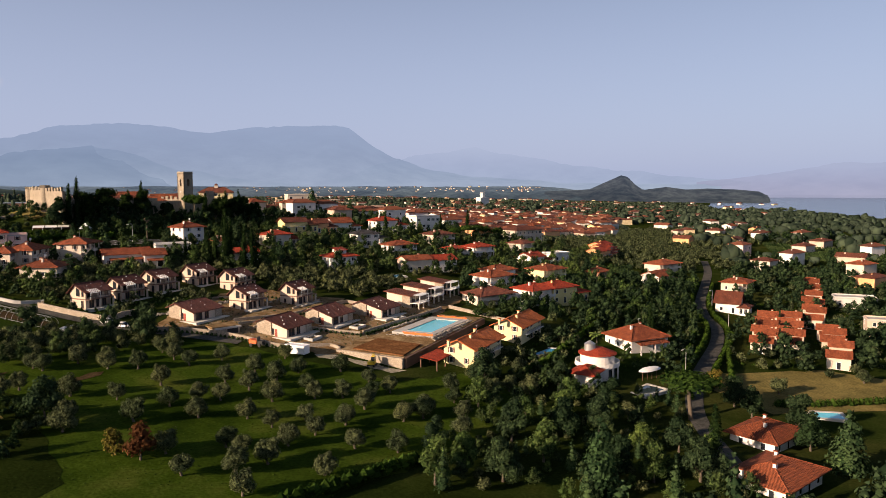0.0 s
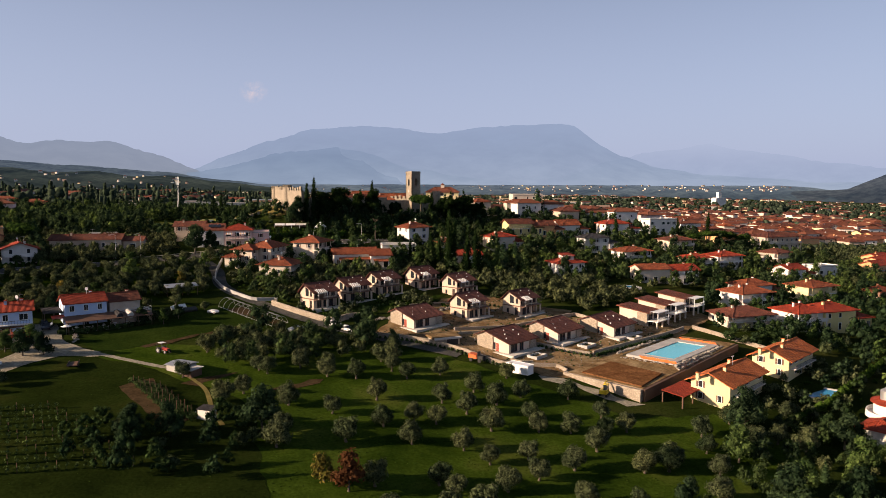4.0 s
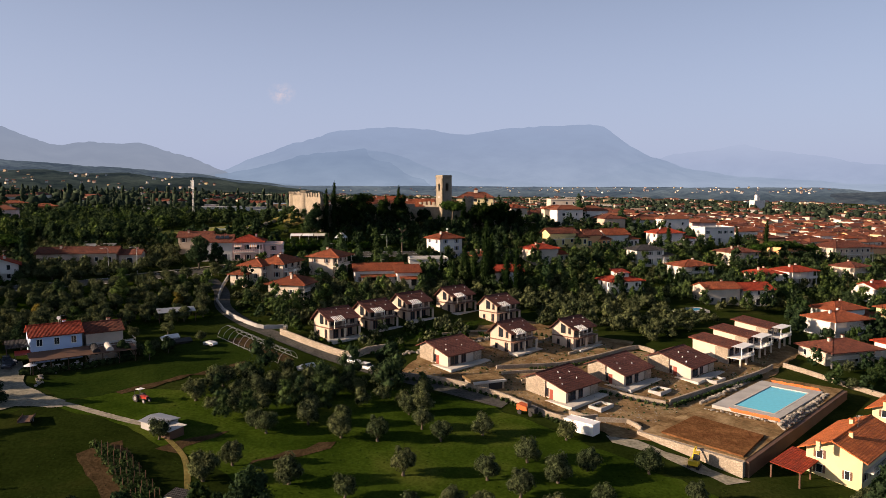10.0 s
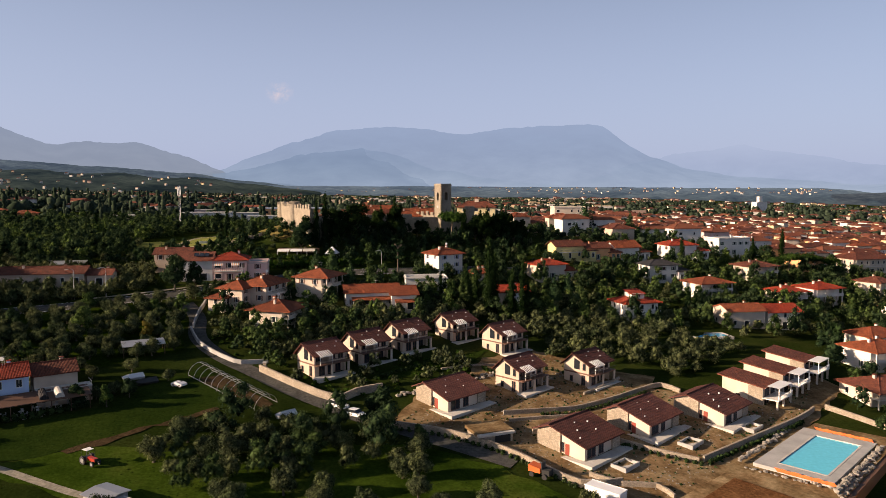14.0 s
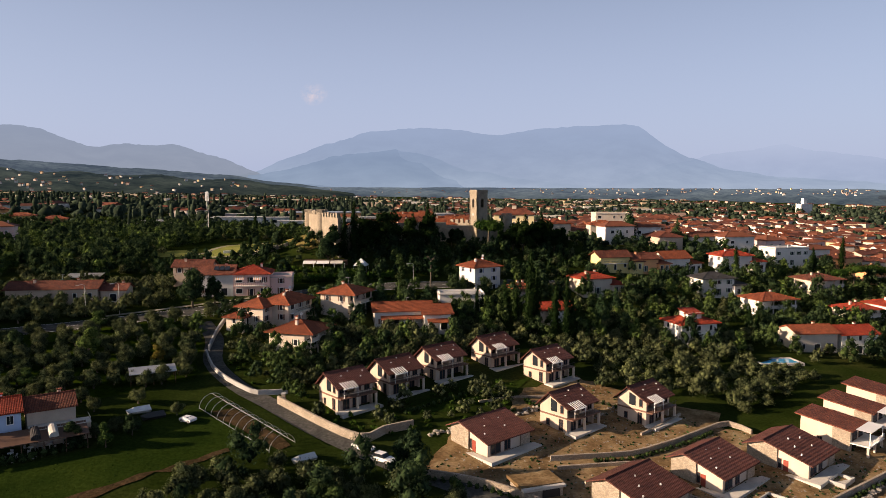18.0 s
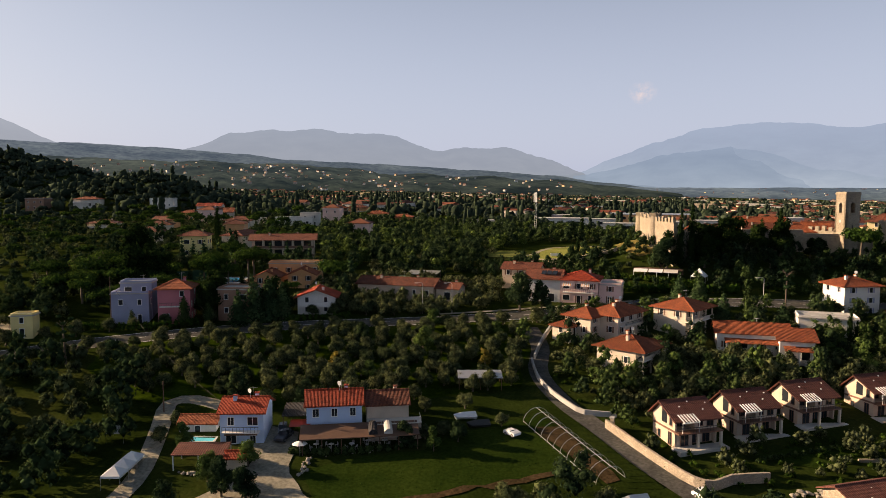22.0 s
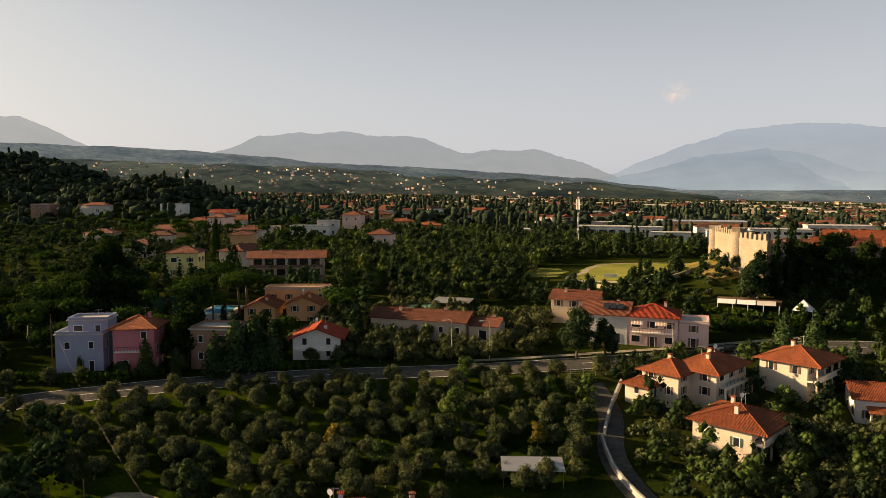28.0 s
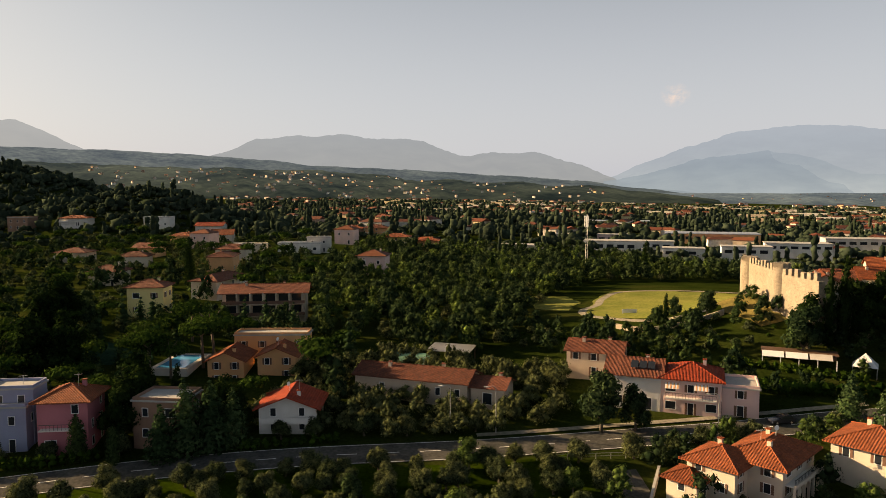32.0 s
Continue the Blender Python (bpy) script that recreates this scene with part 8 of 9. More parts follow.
def curtain(a, b, z0, z1, thick=1.4, merlons=True):
    l = math.dist(a, b)
    nx, ny = -(b[1] - a[1]) / l * thick / 2, (b[0] - a[0]) / l * thick / 2
    w = part("curtain_wall", Solid().prism([(a[0] - nx, a[1] - ny), (b[0] - nx, b[1] - ny), (b[0] + nx, b[1] + ny), (a[0] + nx, a[1] + ny)], z0, z1), "castle", cs)
    if merlons:
        n = int(l / 2.0)
        for i in range(n):
            t0, t1 = (i + 0.2) / n, (i + 0.75) / n
            p, q = (a[0] + (b[0] - a[0]) * t0, a[1] + (b[1] - a[1]) * t0), (a[0] + (b[0] - a[0]) * t1, a[1] + (b[1] - a[1]) * t1)
            part("merlon", Solid().prism([(p[0] - nx, p[1] - ny), (q[0] - nx, q[1] - ny), (q[0] + nx * 0.2, q[1] + ny * 0.2), (p[0] + nx * 0.2, p[1] + ny * 0.2)], z1, z1 + 1.3 + 0.2 * (i % 3)), "castle", w)
    return w


def round_tower(x, y, r, z0, z1):
    t = part("tower", Solid().tube([(x, y, z0), (x, y, z1)], [r * 1.08, r], 22), "castle", cs)
    for i in range(8):
        a = 2 * math.pi * i / 8
        part("merlon", Solid().box(x + (r - 0.5) * math.cos(a) - 0.5, x + (r - 0.5) * math.cos(a) + 0.5, y + (r - 0.5) * math.sin(a) - 0.5, y + (r - 0.5) * math.sin(a) + 0.5, z1, z1 + 1.1), "castle", t)


round_tower(-74.0, 310.5, 1.9, 26, 41.0)
curtain((-73.4, 309.2), (-64.8, 291.2), 26, 40.6)
round_tower(-64.1, 289.8, 1.9, 26, 41.6)
curtain((-63.4, 288.6), (-55.0, 277.5), 25, 40.2)
curtain((-54.6, 279.0), (-46, 316), 25, 36.6, 1.4, False)
curtain((-46, 316), (-23, 326.5), 24, 36.6, 1.4, False)
curtain((-23, 326.5), (0.5, 335.4), 22, 35.2, 1.4, False)
curtain((-22, 341), (-13.5, 337), 26, 35.8)
curtain((-75, 312), (-82, 350), 22, 38.0)
round_tower(1.6, 335.6, 2.2, 18, 38.8)
curtain((3.0, 337), (14, 352), 18, 34.0)


def arched_side(s, half, z0, sill, spring, z1, gap, thick):
    """One side of a square tower, facing its own -y, with a pointed opening."""
    a, b = -half, -half + thick
    s.box(-half, -gap, a, b, sill, z1).box(gap, half, a, b, sill, z1).box(-half, half, a, b, z0, sill)
    for i in range(8):
        u0, u1 = -gap + i * gap / 4, -gap + (i + 1) * gap / 4
        s.box(u0, u1, a, b, spring + 1.1 * gap * math.sqrt(max(0.0, 1 - ((u0 + u1) / 2 / gap) ** 2)), z1)
    return s


bt = part("bell_tower", Solid().box(-2.6, 2.6, 1.8, 2.6, 18, 48.6).box(1.8, 2.6, -1.8, 1.8, 18, 48.6).box(-1.8, 1.8, -1.8, 1.8, 18, 41.0), "castle", cs, "square stone bell tower with pointed openings")
bt.matrix_world = pose(-9.9, 331.5, 0, 0, 0, 37)
part("tower_side", arched_side(Solid(), 2.6, 18, 42.4, 45.0, 48.6, 0.85, 0.8), "castle", bt)
part("tower_side", arched_side(Solid(), 2.6, 18, 42.4, 45.0, 48.6, 0.7, 0.8), "castle", bt).rotation_euler = (0, 0, radians(-90))
part("cornice", Solid().box(-2.8, 2.8, -2.8, 2.8, 48.6, 49.0).box(-2.6, 2.6, -2.6, 2.6, 49.0, 49.5), "castle", bt)
part("bell", Solid().tube([(0, 0, 43.4), (0, 0, 44.0), (0, 0, 44.8)], [0.62, 0.45, 0.2], 12), "rail", bt, "dark bronze bell")
# slit not cut through: its inner shade is a black strip on the face
part("slit", Solid().box(-0.2, 0.2, -2.66, -2.6, 37.0, 38.4), "rubber", bt, "black strip for the shaded slit window")
part("clock_face", Solid().tube([(-2.66, 0, 39.6), (-2.6, 0, 39.6)], [0.55, 0.55], 14), "concrete", bt)
chapel = house(5.0, 350.5, -4, 17, 9, 13.6, "hip", 2.6, "pale_yellow", "old_tile", 0.6, None, 0, 25.4, "large pale yellow castle building with a broad tiled roof", True, "sw", "castle_house", False, False, 5, False, False, 4.5)
lan = part("lantern", Solid().box(-0.9, 0.9, -0.9, 0.9, 15.4, 17.4), "cream", chapel, "small roof lantern")
part("lantern_roof", Solid().box(-1.15, 1.15, -1.15, 1.15, 17.4, 17.6).tube([(0, 0, 17.6), (0, 0, 18.4)], [1.1, 0.1], 8), "old_tile", lan)
for hx, hy, yaw, w, d, tall, rise, tone, roof_tone, lab in ((-24.0, 343.0, 14, 17, 10, 8.2, 3.0, "cream", "tile", "castle house with a broad red tile roof"), (-38.0, 340.0, 16, 12, 8, 8.4, 2.4, "beige", "old_tile", "stone castle house with a weathered tile roof"),
        (-46.5, 343.0, 20, 10, 8, 8.0, 2.6, "cream", "tile", "castle house with a red tile roof"), (-55.0, 340.0, 12, 9, 8, 7.6, 2.2, "beige", "old_tile", "low castle house with a weathered tile roof"), (-40.0, 356.0, 10, 18, 9, 10.2, 2.2, "cream", "tile", "castle house behind the court"),
        (-58.0, 322.0, 100, 14, 8, 8.4, 2.2, "beige", "tile", "stone castle house inside the wall"), (-18.0, 357.0, 10, 14, 8, 9.0, 2.2, "cream", "old_tile", "castle house with a weathered tile roof")):
    house(hx, hy, yaw, w, d, tall, "gable", rise, tone, roof_tone, 0.5, None, 2, 27.0, lab, True, "s", "castle_house")

# ---- mast and industry ----
ma = thing("radio_mast", -160.7, 422.8, 22.6, 0, "tall lattice radio mast with antennas", "mast")
for a, b in ((-0.5, -0.5), (0.5, -0.5), (0, 0.6)):
    part("leg", Solid().tube([(a, b, 0), (a * 0.5, b * 0.5, 26)], [0.12, 0.08], 6), "metal", ma)
for i in range(13):
    part("brace", Solid().tube([(-0.5, -0.5, i * 2), (0.5, -0.5, i * 2 + 1), (0, 0.6, i * 2 + 2)], [0.06] * 3, 4), "metal", ma)
for i in range(3):
    part("antenna", Solid().box(-0.9 + i * 0.75, -0.5 + i * 0.75, -1.1, -0.8, 20.5, 25.5), "white_paint", ma)
for bx, by, w, d, tall, wallm in ((-214, 464, 24, 12, 7.5, "cream"), (-184, 530, 34, 16, 7, "white"), (-164, 552, 20, 12, 6, "white"), (-228, 556, 16, 12, 8.5, "cream"), (-262, 770, 60, 26, 9, "orange"), (-150, 640, 62, 26, 7, "orange"), (-140, 518, 22, 12, 5, "white"), (-110, 534, 26, 12, 6, "white"), (-205, 590, 20, 10, 7, "pink"), (-90, 590, 36, 16, 5, "white"), (-60, 640, 40, 18, 6, "grey"), (-250, 600, 22, 12, 5, "brick")):
    TAKEN.append((bx, by, w * 0.55))
    f = thing("industrial_hall", bx, by, 21.0, 15, "flat-roofed industrial hall with pale walls", "hall", "industrial halls")
    tall += 1.5
    part("wall", Solid().box(-w / 2, w / 2, -d / 2, d / 2, -4, tall), wallm, f)
    part("roof", Solid().box(-w / 2 - 0.3, w / 2 + 0.3, -d / 2 - 0.3, d / 2 + 0.3, tall, tall + 0.5), "metal" if wallm == "orange" else "concrete", f)
    for i in range(int(w / 6)):
        part("window", Solid().box(-w / 2 + 1.5 + i * 6, -w / 2 + 5.5 + i * 6, -d / 2 - 0.04, -d / 2, tall * 0.55, tall * 0.8), "glass", f)

# ---- houses on the western slope ----
for hx, hy, yaw, w, d, tall, roof, rise, wall, tile, lab in ((-460, 417, 34, 17, 11, 6.0, "flat", 0, "white", "tile", "white modern flat-roofed house with a long balcony"), (-367, 303, 34, 14, 10, 4.6, "hip", 1.8, "cream", "old_tile", "pale house with a brown hipped roof"),
        (-425, 431, 30, 18, 10, 4.8, "gable", 2.0, "white", "red_tile", "white house with a long red roof"), (-379, 399, 40, 15, 11, 5.0, "gable", 2.6, "cream", "tile", "gabled house with a red tiled roof"), (-396, 386, 30, 12, 9, 4.6, "hip", 1.8, "orange", "tile", "ochre house with a tiled roof"),
        (-306, 389, 32, 22, 9, 4.4, "flat", 0, "white", "tile", "white modern house with long terraces"), (-300, 397, 32, 12, 7, 7.4, "flat", 0, "grey", "tile", "grey upper storey of the modern house"), (-335, 468, 36, 14, 9, 4.8, "hip", 1.8, "brick", "tile", "brick house with a red roof"), (-322, 476, 36, 14, 9, 5.4, "hip", 1.8, "orange", "old_tile", "ochre house with a weathered roof"),
        (-281, 441, 30, 15, 9, 6.2, "hip", 1.6, "yellow", "tile", "yellow villa with a tiled hip roof"), (-266, 449, 30, 14, 9, 4.8, "hip", 1.6, "orange", "tile", "orange villa with a tiled hip roof"), (-507, 388, 34, 18, 10, 5.0, "hip", 1.8, "white", "tile", "white villa with a terracotta roof"),
        (-327, 371, 30, 20, 10, 3.4, "flat", 0, "cream", "tile", "low pale flat-roofed hall"), (-275, 260, 34, 11, 9, 5.0, "hip", 1.8, "cream", "old_tile", "pale house with a brown hipped roof among trees"), (-350, 330, 20, 12, 9, 4.8, "gable", 1.8, "orange", "old_tile", "ochre house in the gardens"), (-318, 300, 40, 12, 9, 4.6, "hip", 1.8, "cream", "old_tile", "cream house in the gardens"), (-545, 372, 30, 14, 12, 8.0, "flat", 0, "brick", "tile", "brown apartment block among trees")):
    house(hx, hy, yaw, w, d, tall, roof, rise, wall, tile, 0.8, None, 1, None, lab, True, "s", "house", False, False, None, False, False, 4.5, "loggia" if roof == "hip" and w > 13 else "")

# ---- town ----
hotel = house(58.5, 428.0, 5, 19.0, 12.0, 13.5, "flat", 0, "cream", "tile", 0, None, 0, 23.2, "tall pale palazzo with rows of windows", True, "swe", "palazzo", False, False, 4)
rt = random.Random(11)
LAB = {"white": "white", "cream": "cream", "beige": "beige", "yellow": "yellow", "pink": "pink", "orange": "ochre", "grey": "grey"}
COPIES = {}


def town_house(x, y, yaw, sort):
    if sort not in COPIES:
        r = random.Random(sort)
        wall = r.choice(["white", "white", "cream", "cream", "beige", "yellow", "pink", "orange", "grey"])
        tile = r.choice(["tile", "old_tile", "old_tile", "town_roof"])
        w, d = r.uniform(11, 19), r.uniform(8.5, 11)
        COPIES[sort] = house(x, y, yaw, w, d, r.choice([5.6, 6.2, 7.0, 8.4]), r.choice(["hip", "gable", "gable", "hip"]), r.uniform(1.5, 2.1), wall, tile, 0.7, None, 1, None,
                             LAB[wall] + " town house with a clay tile roof", True, "s", "town_house", False, False, 1 if r.random() < 0.5 else 2, False, False, 5.5)
        COPIES[sort]["group"] = "houses of the town"
        return COPIES[sort]
    TAKEN.append((x, y, 8))
    return copy_thing(COPIES[sort], pose(x, y, gz(x, y) - 0.1, 0, 0, yaw))


def settle(ring, gap, count, rng, turn, sorts):
    places, tries = [], 0
    xs, ys = [p[0] for p in ring], [p[1] for p in ring]
    while len(places) < count and tries < count * 60:
        tries += 1
        x, y = rng.uniform(min(xs), max(xs)), rng.uniform(min(ys), max(ys))
        if inside(x, y, ring) and free(x, y, gap * 0.45) and all((x - a) ** 2 + (y - b) ** 2 > gap * gap for a, b in places):
            places.append((x, y))
            town_house(x, y, turn + rng.choice([0, 0, 90, 180]) + rng.uniform(-12, 12), rng.randrange(sorts))
    return places


settle([(10, 395), (70, 370), (150, 385), (240, 430), (330, 500), (420, 640), (380, 800), (160, 820), (40, 640)], 15.5, 190, rt, 16, 14)
settle([(-300, 260), (-215, 250), (-200, 330), (-230, 430), (-330, 470), (-400, 380)], 30, 6, rt, 30, 14)
settle([(250, 130), (330, 120), (460, 330), (520, 560), (330, 420), (270, 260)], 34, 20, rt, 20, 14)

far = Solid()
rf = random.Random(3)
far_roof = Solid()


far_glass = Solid()


def speck(x, y, z, w, d, t, near=False):
    a = rf.uniform(-0.3, 0.6) + rf.choice([0, 0, 1.57])
    c, s = math.cos(a), math.sin(a)

    def at(u, v):
        return (x + c * u - s * v, y + s * u + c * v)
    far.prism([at(u * w / 2, v * d / 2) for u, v in ((-1, -1), (1, -1), (1, 1), (-1, 1))], z - 3, z + t)
    m, e, r = len(far_roof.v), 0.55, d * rf.uniform(0.17, 0.24)
    k = rf.choice([0.0, 0.0, d * 0.45])
    far_roof.v += [(*at(u * (w / 2 + e), v * (d / 2 + e)), z + t) for u, v in ((-1, -1), (1, -1), (1, 1), (-1, 1))] + [(*at(-w / 2 - e + k, 0), z + t + r), (*at(w / 2 + e - k, 0), z + t + r)]
    far_roof.f += [(m, m + 1, m + 5, m + 4), (m + 2, m + 3, m + 4, m + 5), (m + 1, m + 2, m + 5), (m + 3, m, m + 4), (m + 3, m + 2, m + 1, m)]
    if near:
        for f in range(max(1, int(t / 2.8))):
            for i in range(int(w / 3.2)):
                u, q = -w / 2 + 1.6 + i * 3.2, len(far_glass.v)
                far_glass.v += [(*at(u + p, -d / 2 - 0.05), z + f * 2.8 + o) for p, o in ((-0.5, 0.9), (0.5, 0.9), (0.5, 2.2), (-0.5, 2.2))]
                far_glass.f.append((q, q + 1, q + 2, q + 3))


# the close-built town, then scattered houses of the plain
TOWNRING = [(0, 600), (90, 600), (250, 620), (400, 640), (480, 700), (560, 900), (500, 1100), (160, 1100), (20, 760)]
built, tries = {}, 0
while len(built) < 430 and tries < 30000:
    tries += 1
    x, y = rf.uniform(0, 560), rf.uniform(600, 1100)
    cell = (int(x // 13), int(y // 13))
    if cell in built or not inside(x, y, TOWNRING) or not free(x, y, 4):
        continue
    built[cell] = 1
    speck(x, y, gz(x, y), rf.uniform(9, 17), rf.uniform(8, 11), rf.choice([5.4, 5.8, 6.4, 7.6, 8.6]), y < 800)
TAKEN += [(c[0] * 13 + 6.5, c[1] * 13 + 6.5, 5.0) for c in built]
for i in range(800):
    b, d = radians(rf.uniform(-44, 50) if i % 3 else rf.uniform(-36, 8)), 620 + 2000 * rf.random() ** 1.2
    x, y = math.sin(-b) * d, math.cos(b) * d
    if y > 470 and not inside(x, y, TOWNRING):
        speck(x, y, gz(x, y), rf.uniform(9, 20), rf.uniform(8, 11), rf.uniform(4, 7))
for i in range(120):          # long pale sheds of the plain
    b, d = radians(rf.uniform(-14, 36)), 900 + 1500 * rf.random()
    x, y = math.sin(-b) * d, math.cos(b) * d
    if not inside(x, y, TOWNRING):
        far.prism([(x - 18, y - 7), (x + 18, y - 4), (x + 17, y + 8), (x - 19, y + 5)], gz(x, y) - 3, gz(x, y) + 7)
for i in range(260):          # pale houses far out on the plain
    b, t = radians(rf.uniform(-27, 24)), rf.uniform(0.66, 0.97)
    d = 3300 - 900 * (1 - t)
    speck(-math.sin(b) * d, math.cos(b) * d, -45 + (50 + 45) * t**0.8 - 1, rf.uniform(5, 10), rf.uniform(4, 6), rf.uniform(2, 3.5))
for i in range(240):          # villages on the lower hills
    mid_b = rf.choice([55, 51, 47, 44, 42, 40, 37, 34, 31, 26, 22])
    b, t = radians(rf.gauss(mid_b, 1.6)), min(0.93, max(0.12, rf.gauss(0.62, 0.2)))
    e = np.interp(math.degrees(b), [11, 15, 19, 24, 28, 33, 37, 41, 45, 49, 54, 60], [0.1, 0.35, 0.7, 0.85, 1.05, 1.2, 1.6, 1.95, 1.95, 2.1, 2.2, 2.35])
    d = 3000 - 900 * (1 - t)
    z = -45 + (46 + math.tan(radians(e)) * 3000 + 45) * t**0.8
    if z > 5:
        speck(-math.sin(b) * d, math.cos(b) * d, z + 2, rf.uniform(7, 12), rf.uniform(6, 8), rf.uniform(3, 5))
single("far_village_windows", far_glass, "glass", "dark windows of the town houses", "windows", "stuff")
single("far_village", far, "town_wall", "scattered pale houses of far villages", "village", "stuff")
single("far_village_roofs", far_roof, "town_roof", "tiled roofs of far villages", "roofs", "stuff")
ch = thing("far_church", 640, 1590, gz(640, 1590), 20, "large white church on the skyline", "church")
part("wall", Solid().box(-14, 14, -8, 8, -4, 20).box(-4, 4, -4, 4, 20, 32), "white", ch)
ch2 = thing("far_chapel", -1836, 2490, 103, 20, "small white hillside church", "church")
part("wall", Solid().box(-10, 10, -6, 6, -10, 9).box(7, 12, -2.5, 2.5, 9, 24), "white", ch2)
part("roof", gable_roof(20, 12, 9, 4, 0.5), "old_tile", ch2)

# ---- trees ----
rnd = random.Random(21)
MEADOW_1 = [(-21, 123), (-15, 123), (-8, 129), (-4, 125), (-26, 106), (-17, 103), (-10, 111), (-2, 102), (-24, 87), (-13, 91), (-7, 98), (-2, 92), (-38, 105), (-21, 143), (-9, 143), (-51, 135), (-48, 143), (-39, 137), (-34, 123), (-31, 139),
            (-27, 147), (-43, 137), (3, 128), (10, 119), (20, 118), (3, 112), (18, 129), (2, 101), (8, 107), (14, 113), (12, 100), (7, 91), (20, 107), (21, 101), (27, 102), (35, 110), (31, 95), (38, 104), (30, 118)]
MEADOW_2 = [(51, 98), (59, 99), (67, 104), (43, 92), (18, 89), (11, 86), (71, 101), (61, 112), (-11, 135), (-50, 118), (-24, 91), (-7, 76), (-4, 67), (3, 78), (5, 75), (-2, 91), (9, 70), (13, 78), (19, 82), (25, 87), (25, 76), (18, 65), (4, 67), (5, 59),
            (32, 73), (37, 88), (42, 89), (-4, 127), (-8, 136), (-17, 105), (-36, 125), (-36, 110), (-28, 128), (-22, 128), (34, 103), (53, 105), (50, 89), (62, 102)]
done = []
for x, y in MEADOW_1 + MEADOW_2:
    if all((x - a) ** 2 + (y - b) ** 2 > 6 for a, b in done):
        done.append((x, y))
        plant("olive", x + rnd.uniform(-0.4, 0.4), y + rnd.uniform(-0.4, 0.4), rnd.uniform(0.8, 1.08))["group"] = "olive trees of the meadow"
TAKEN += [(x, y, 2.2) for x, y in done]
plant("rust", -10.5, 73.5, 1.0)
plant("broad", -28, 93.5, 0.85)
plant("autumn", -14.5, 76, 0.75)
plant("broad", -16.3, 151.5, 1.0)
plant("broad", -42, 88.5, 0.7)
plant("broad", -48, 86, 0.7)
plant("bright", 58, 67, 1.1)
plant("conifer", 62, 54, 1.15), plant("conifer", 115, 53, 1.25), plant("cypress", 92.7, 63.2, 0.95), plant("pine", 103, 84, 1.75, None, 0.62), plant("autumn", 123.6, 101.5, 1.0)
TAKEN += [(395, 350, 32), (415, 375, 30), (380, 330, 22)]
for x, y in ((39, 73), (52, 89), (69, 79), (76, 78), (88, 86), (80, 69), (78, 94), (88, 93), (88, 68), (74, 56), (69, 60), (47, 60), (41, 63), (35, 60), (56, 77), (63, 109), (75, 116), (120, 90), (119, 83), (139, 96), (122, 72), (117, 64), (159, 97), (171, 99), (83, 55), (73, 88), (62, 84), (47, 80), (56, 95), (80, 104)):
    if free(x, y, 0.5):
        plant(rnd.choice(["broad", "broad", "olive", "bright"]), x, y, rnd.uniform(0.75, 1.05))
for x, y, s in ((6.6, 232, 1.95), (8.4, 234, 1.6), (16.0, 229, 1.5), (13.2, 231, 1.25), (17.6, 230, 1.1), (7.9, 254.4, 1.1), (-7.8, 238.7, 0.8), (-6.5, 239.4, 0.7), (0.0, 236, 1.15), (3.0, 239, 0.9), (134.5, 152.5, 0.8), (141.7, 156.8, 0.8), (138, 150, 0.6), (-53.3, 276.6, 1.45), (-50.7, 280, 1.6), (-34.5, 313, 1.0), (-29, 315, 1.5), (-27, 316, 1.1), (-0.5, 327, 1.05), (6, 329, 1.1), (9, 330, 1.3), (12, 328, 1.15), (15.5, 331, 1.3), (-89, 286, 0.7),
                (-152, 187, 1.0), (-148, 190, 1.0), (-235, 262, 1.3), (-242, 268, 1.2), (-170, 348, 1.1), (-133, 420, 1.2), (92, 330, 1.0), (70, 250, 0.8), (73, 252, 0.75), (130, 350, 1.1), (165, 400, 1.4)):
    plant("cypress", x, y, s * 0.62 if s > 1.4 else s * 0.85, None, 1.65 if s > 1.4 else 1.2)
for x, y, s in ((-57.5, 271, 1.2), (-36, 312, 0.9), (-28, 314, 1.0), (-17.4, 316, 0.85), (-84, 226, 1.15), (-79, 229, 0.9), (-80, 289, 0.75), (-88, 290, 0.6), (-92, 287, 0.5), (-30, 296, 0.7), (2, 328, 0.9)):
    plant("broad", x, y, s)
plant("pine", -5.7, 314, 1.45)
for x, y, s in ((-57, 275.5, 0.95), (-50, 286, 0.9), (-46, 290, 0.85), (-44, 297, 0.95), (-41, 303, 0.95), (-47, 281, 0.75), (-35, 311, 0.8), (-28.5, 313, 0.95), (-17, 317, 0.6), (-20, 318, 0.55), (4, 328, 0.85), (8, 327, 0.9), (11.5, 330, 1.0), (15, 331, 0.95), (18, 336, 0.9), (21, 334, 0.85), (24, 340, 0.8), (-1, 325, 0.6)):
    plant("holm", x, y, s)
for x, y, s in ((-42.2, 246.4, 0.95), (-35, 238, 0.85), (-21.6, 238, 0.9), (-40, 236, 0.7), (28, 250, 0.9), (34, 262, 0.85), (60, 385, 1.7), (86, 400, 1.3), (-48, 250, 0.8)):
    plant("conifer", x, y, s)
for x, y, s in ((-190, 172, 1.0), (-198, 180, 1.1), (-205, 190, 1.0), (-194, 188, 0.9), (-210, 175, 1.0), (132, 330, 0.9), (140, 336, 0.95), (148, 340, 1.0), (156, 346, 0.9), (165, 350, 1.0)):
    plant("pine", x, y, s)
for x, y, s in ((-174.4, 200.6, 0.95), (-169.5, 199.8, 1.0), (-167.0, 203.0, 0.9), (-169.8, 216.5, 1.2), (-166.8, 211.0, 1.1), (-181, 208, 0.9), (-184, 222, 1.0)):
    plant("pine", x, y, s)
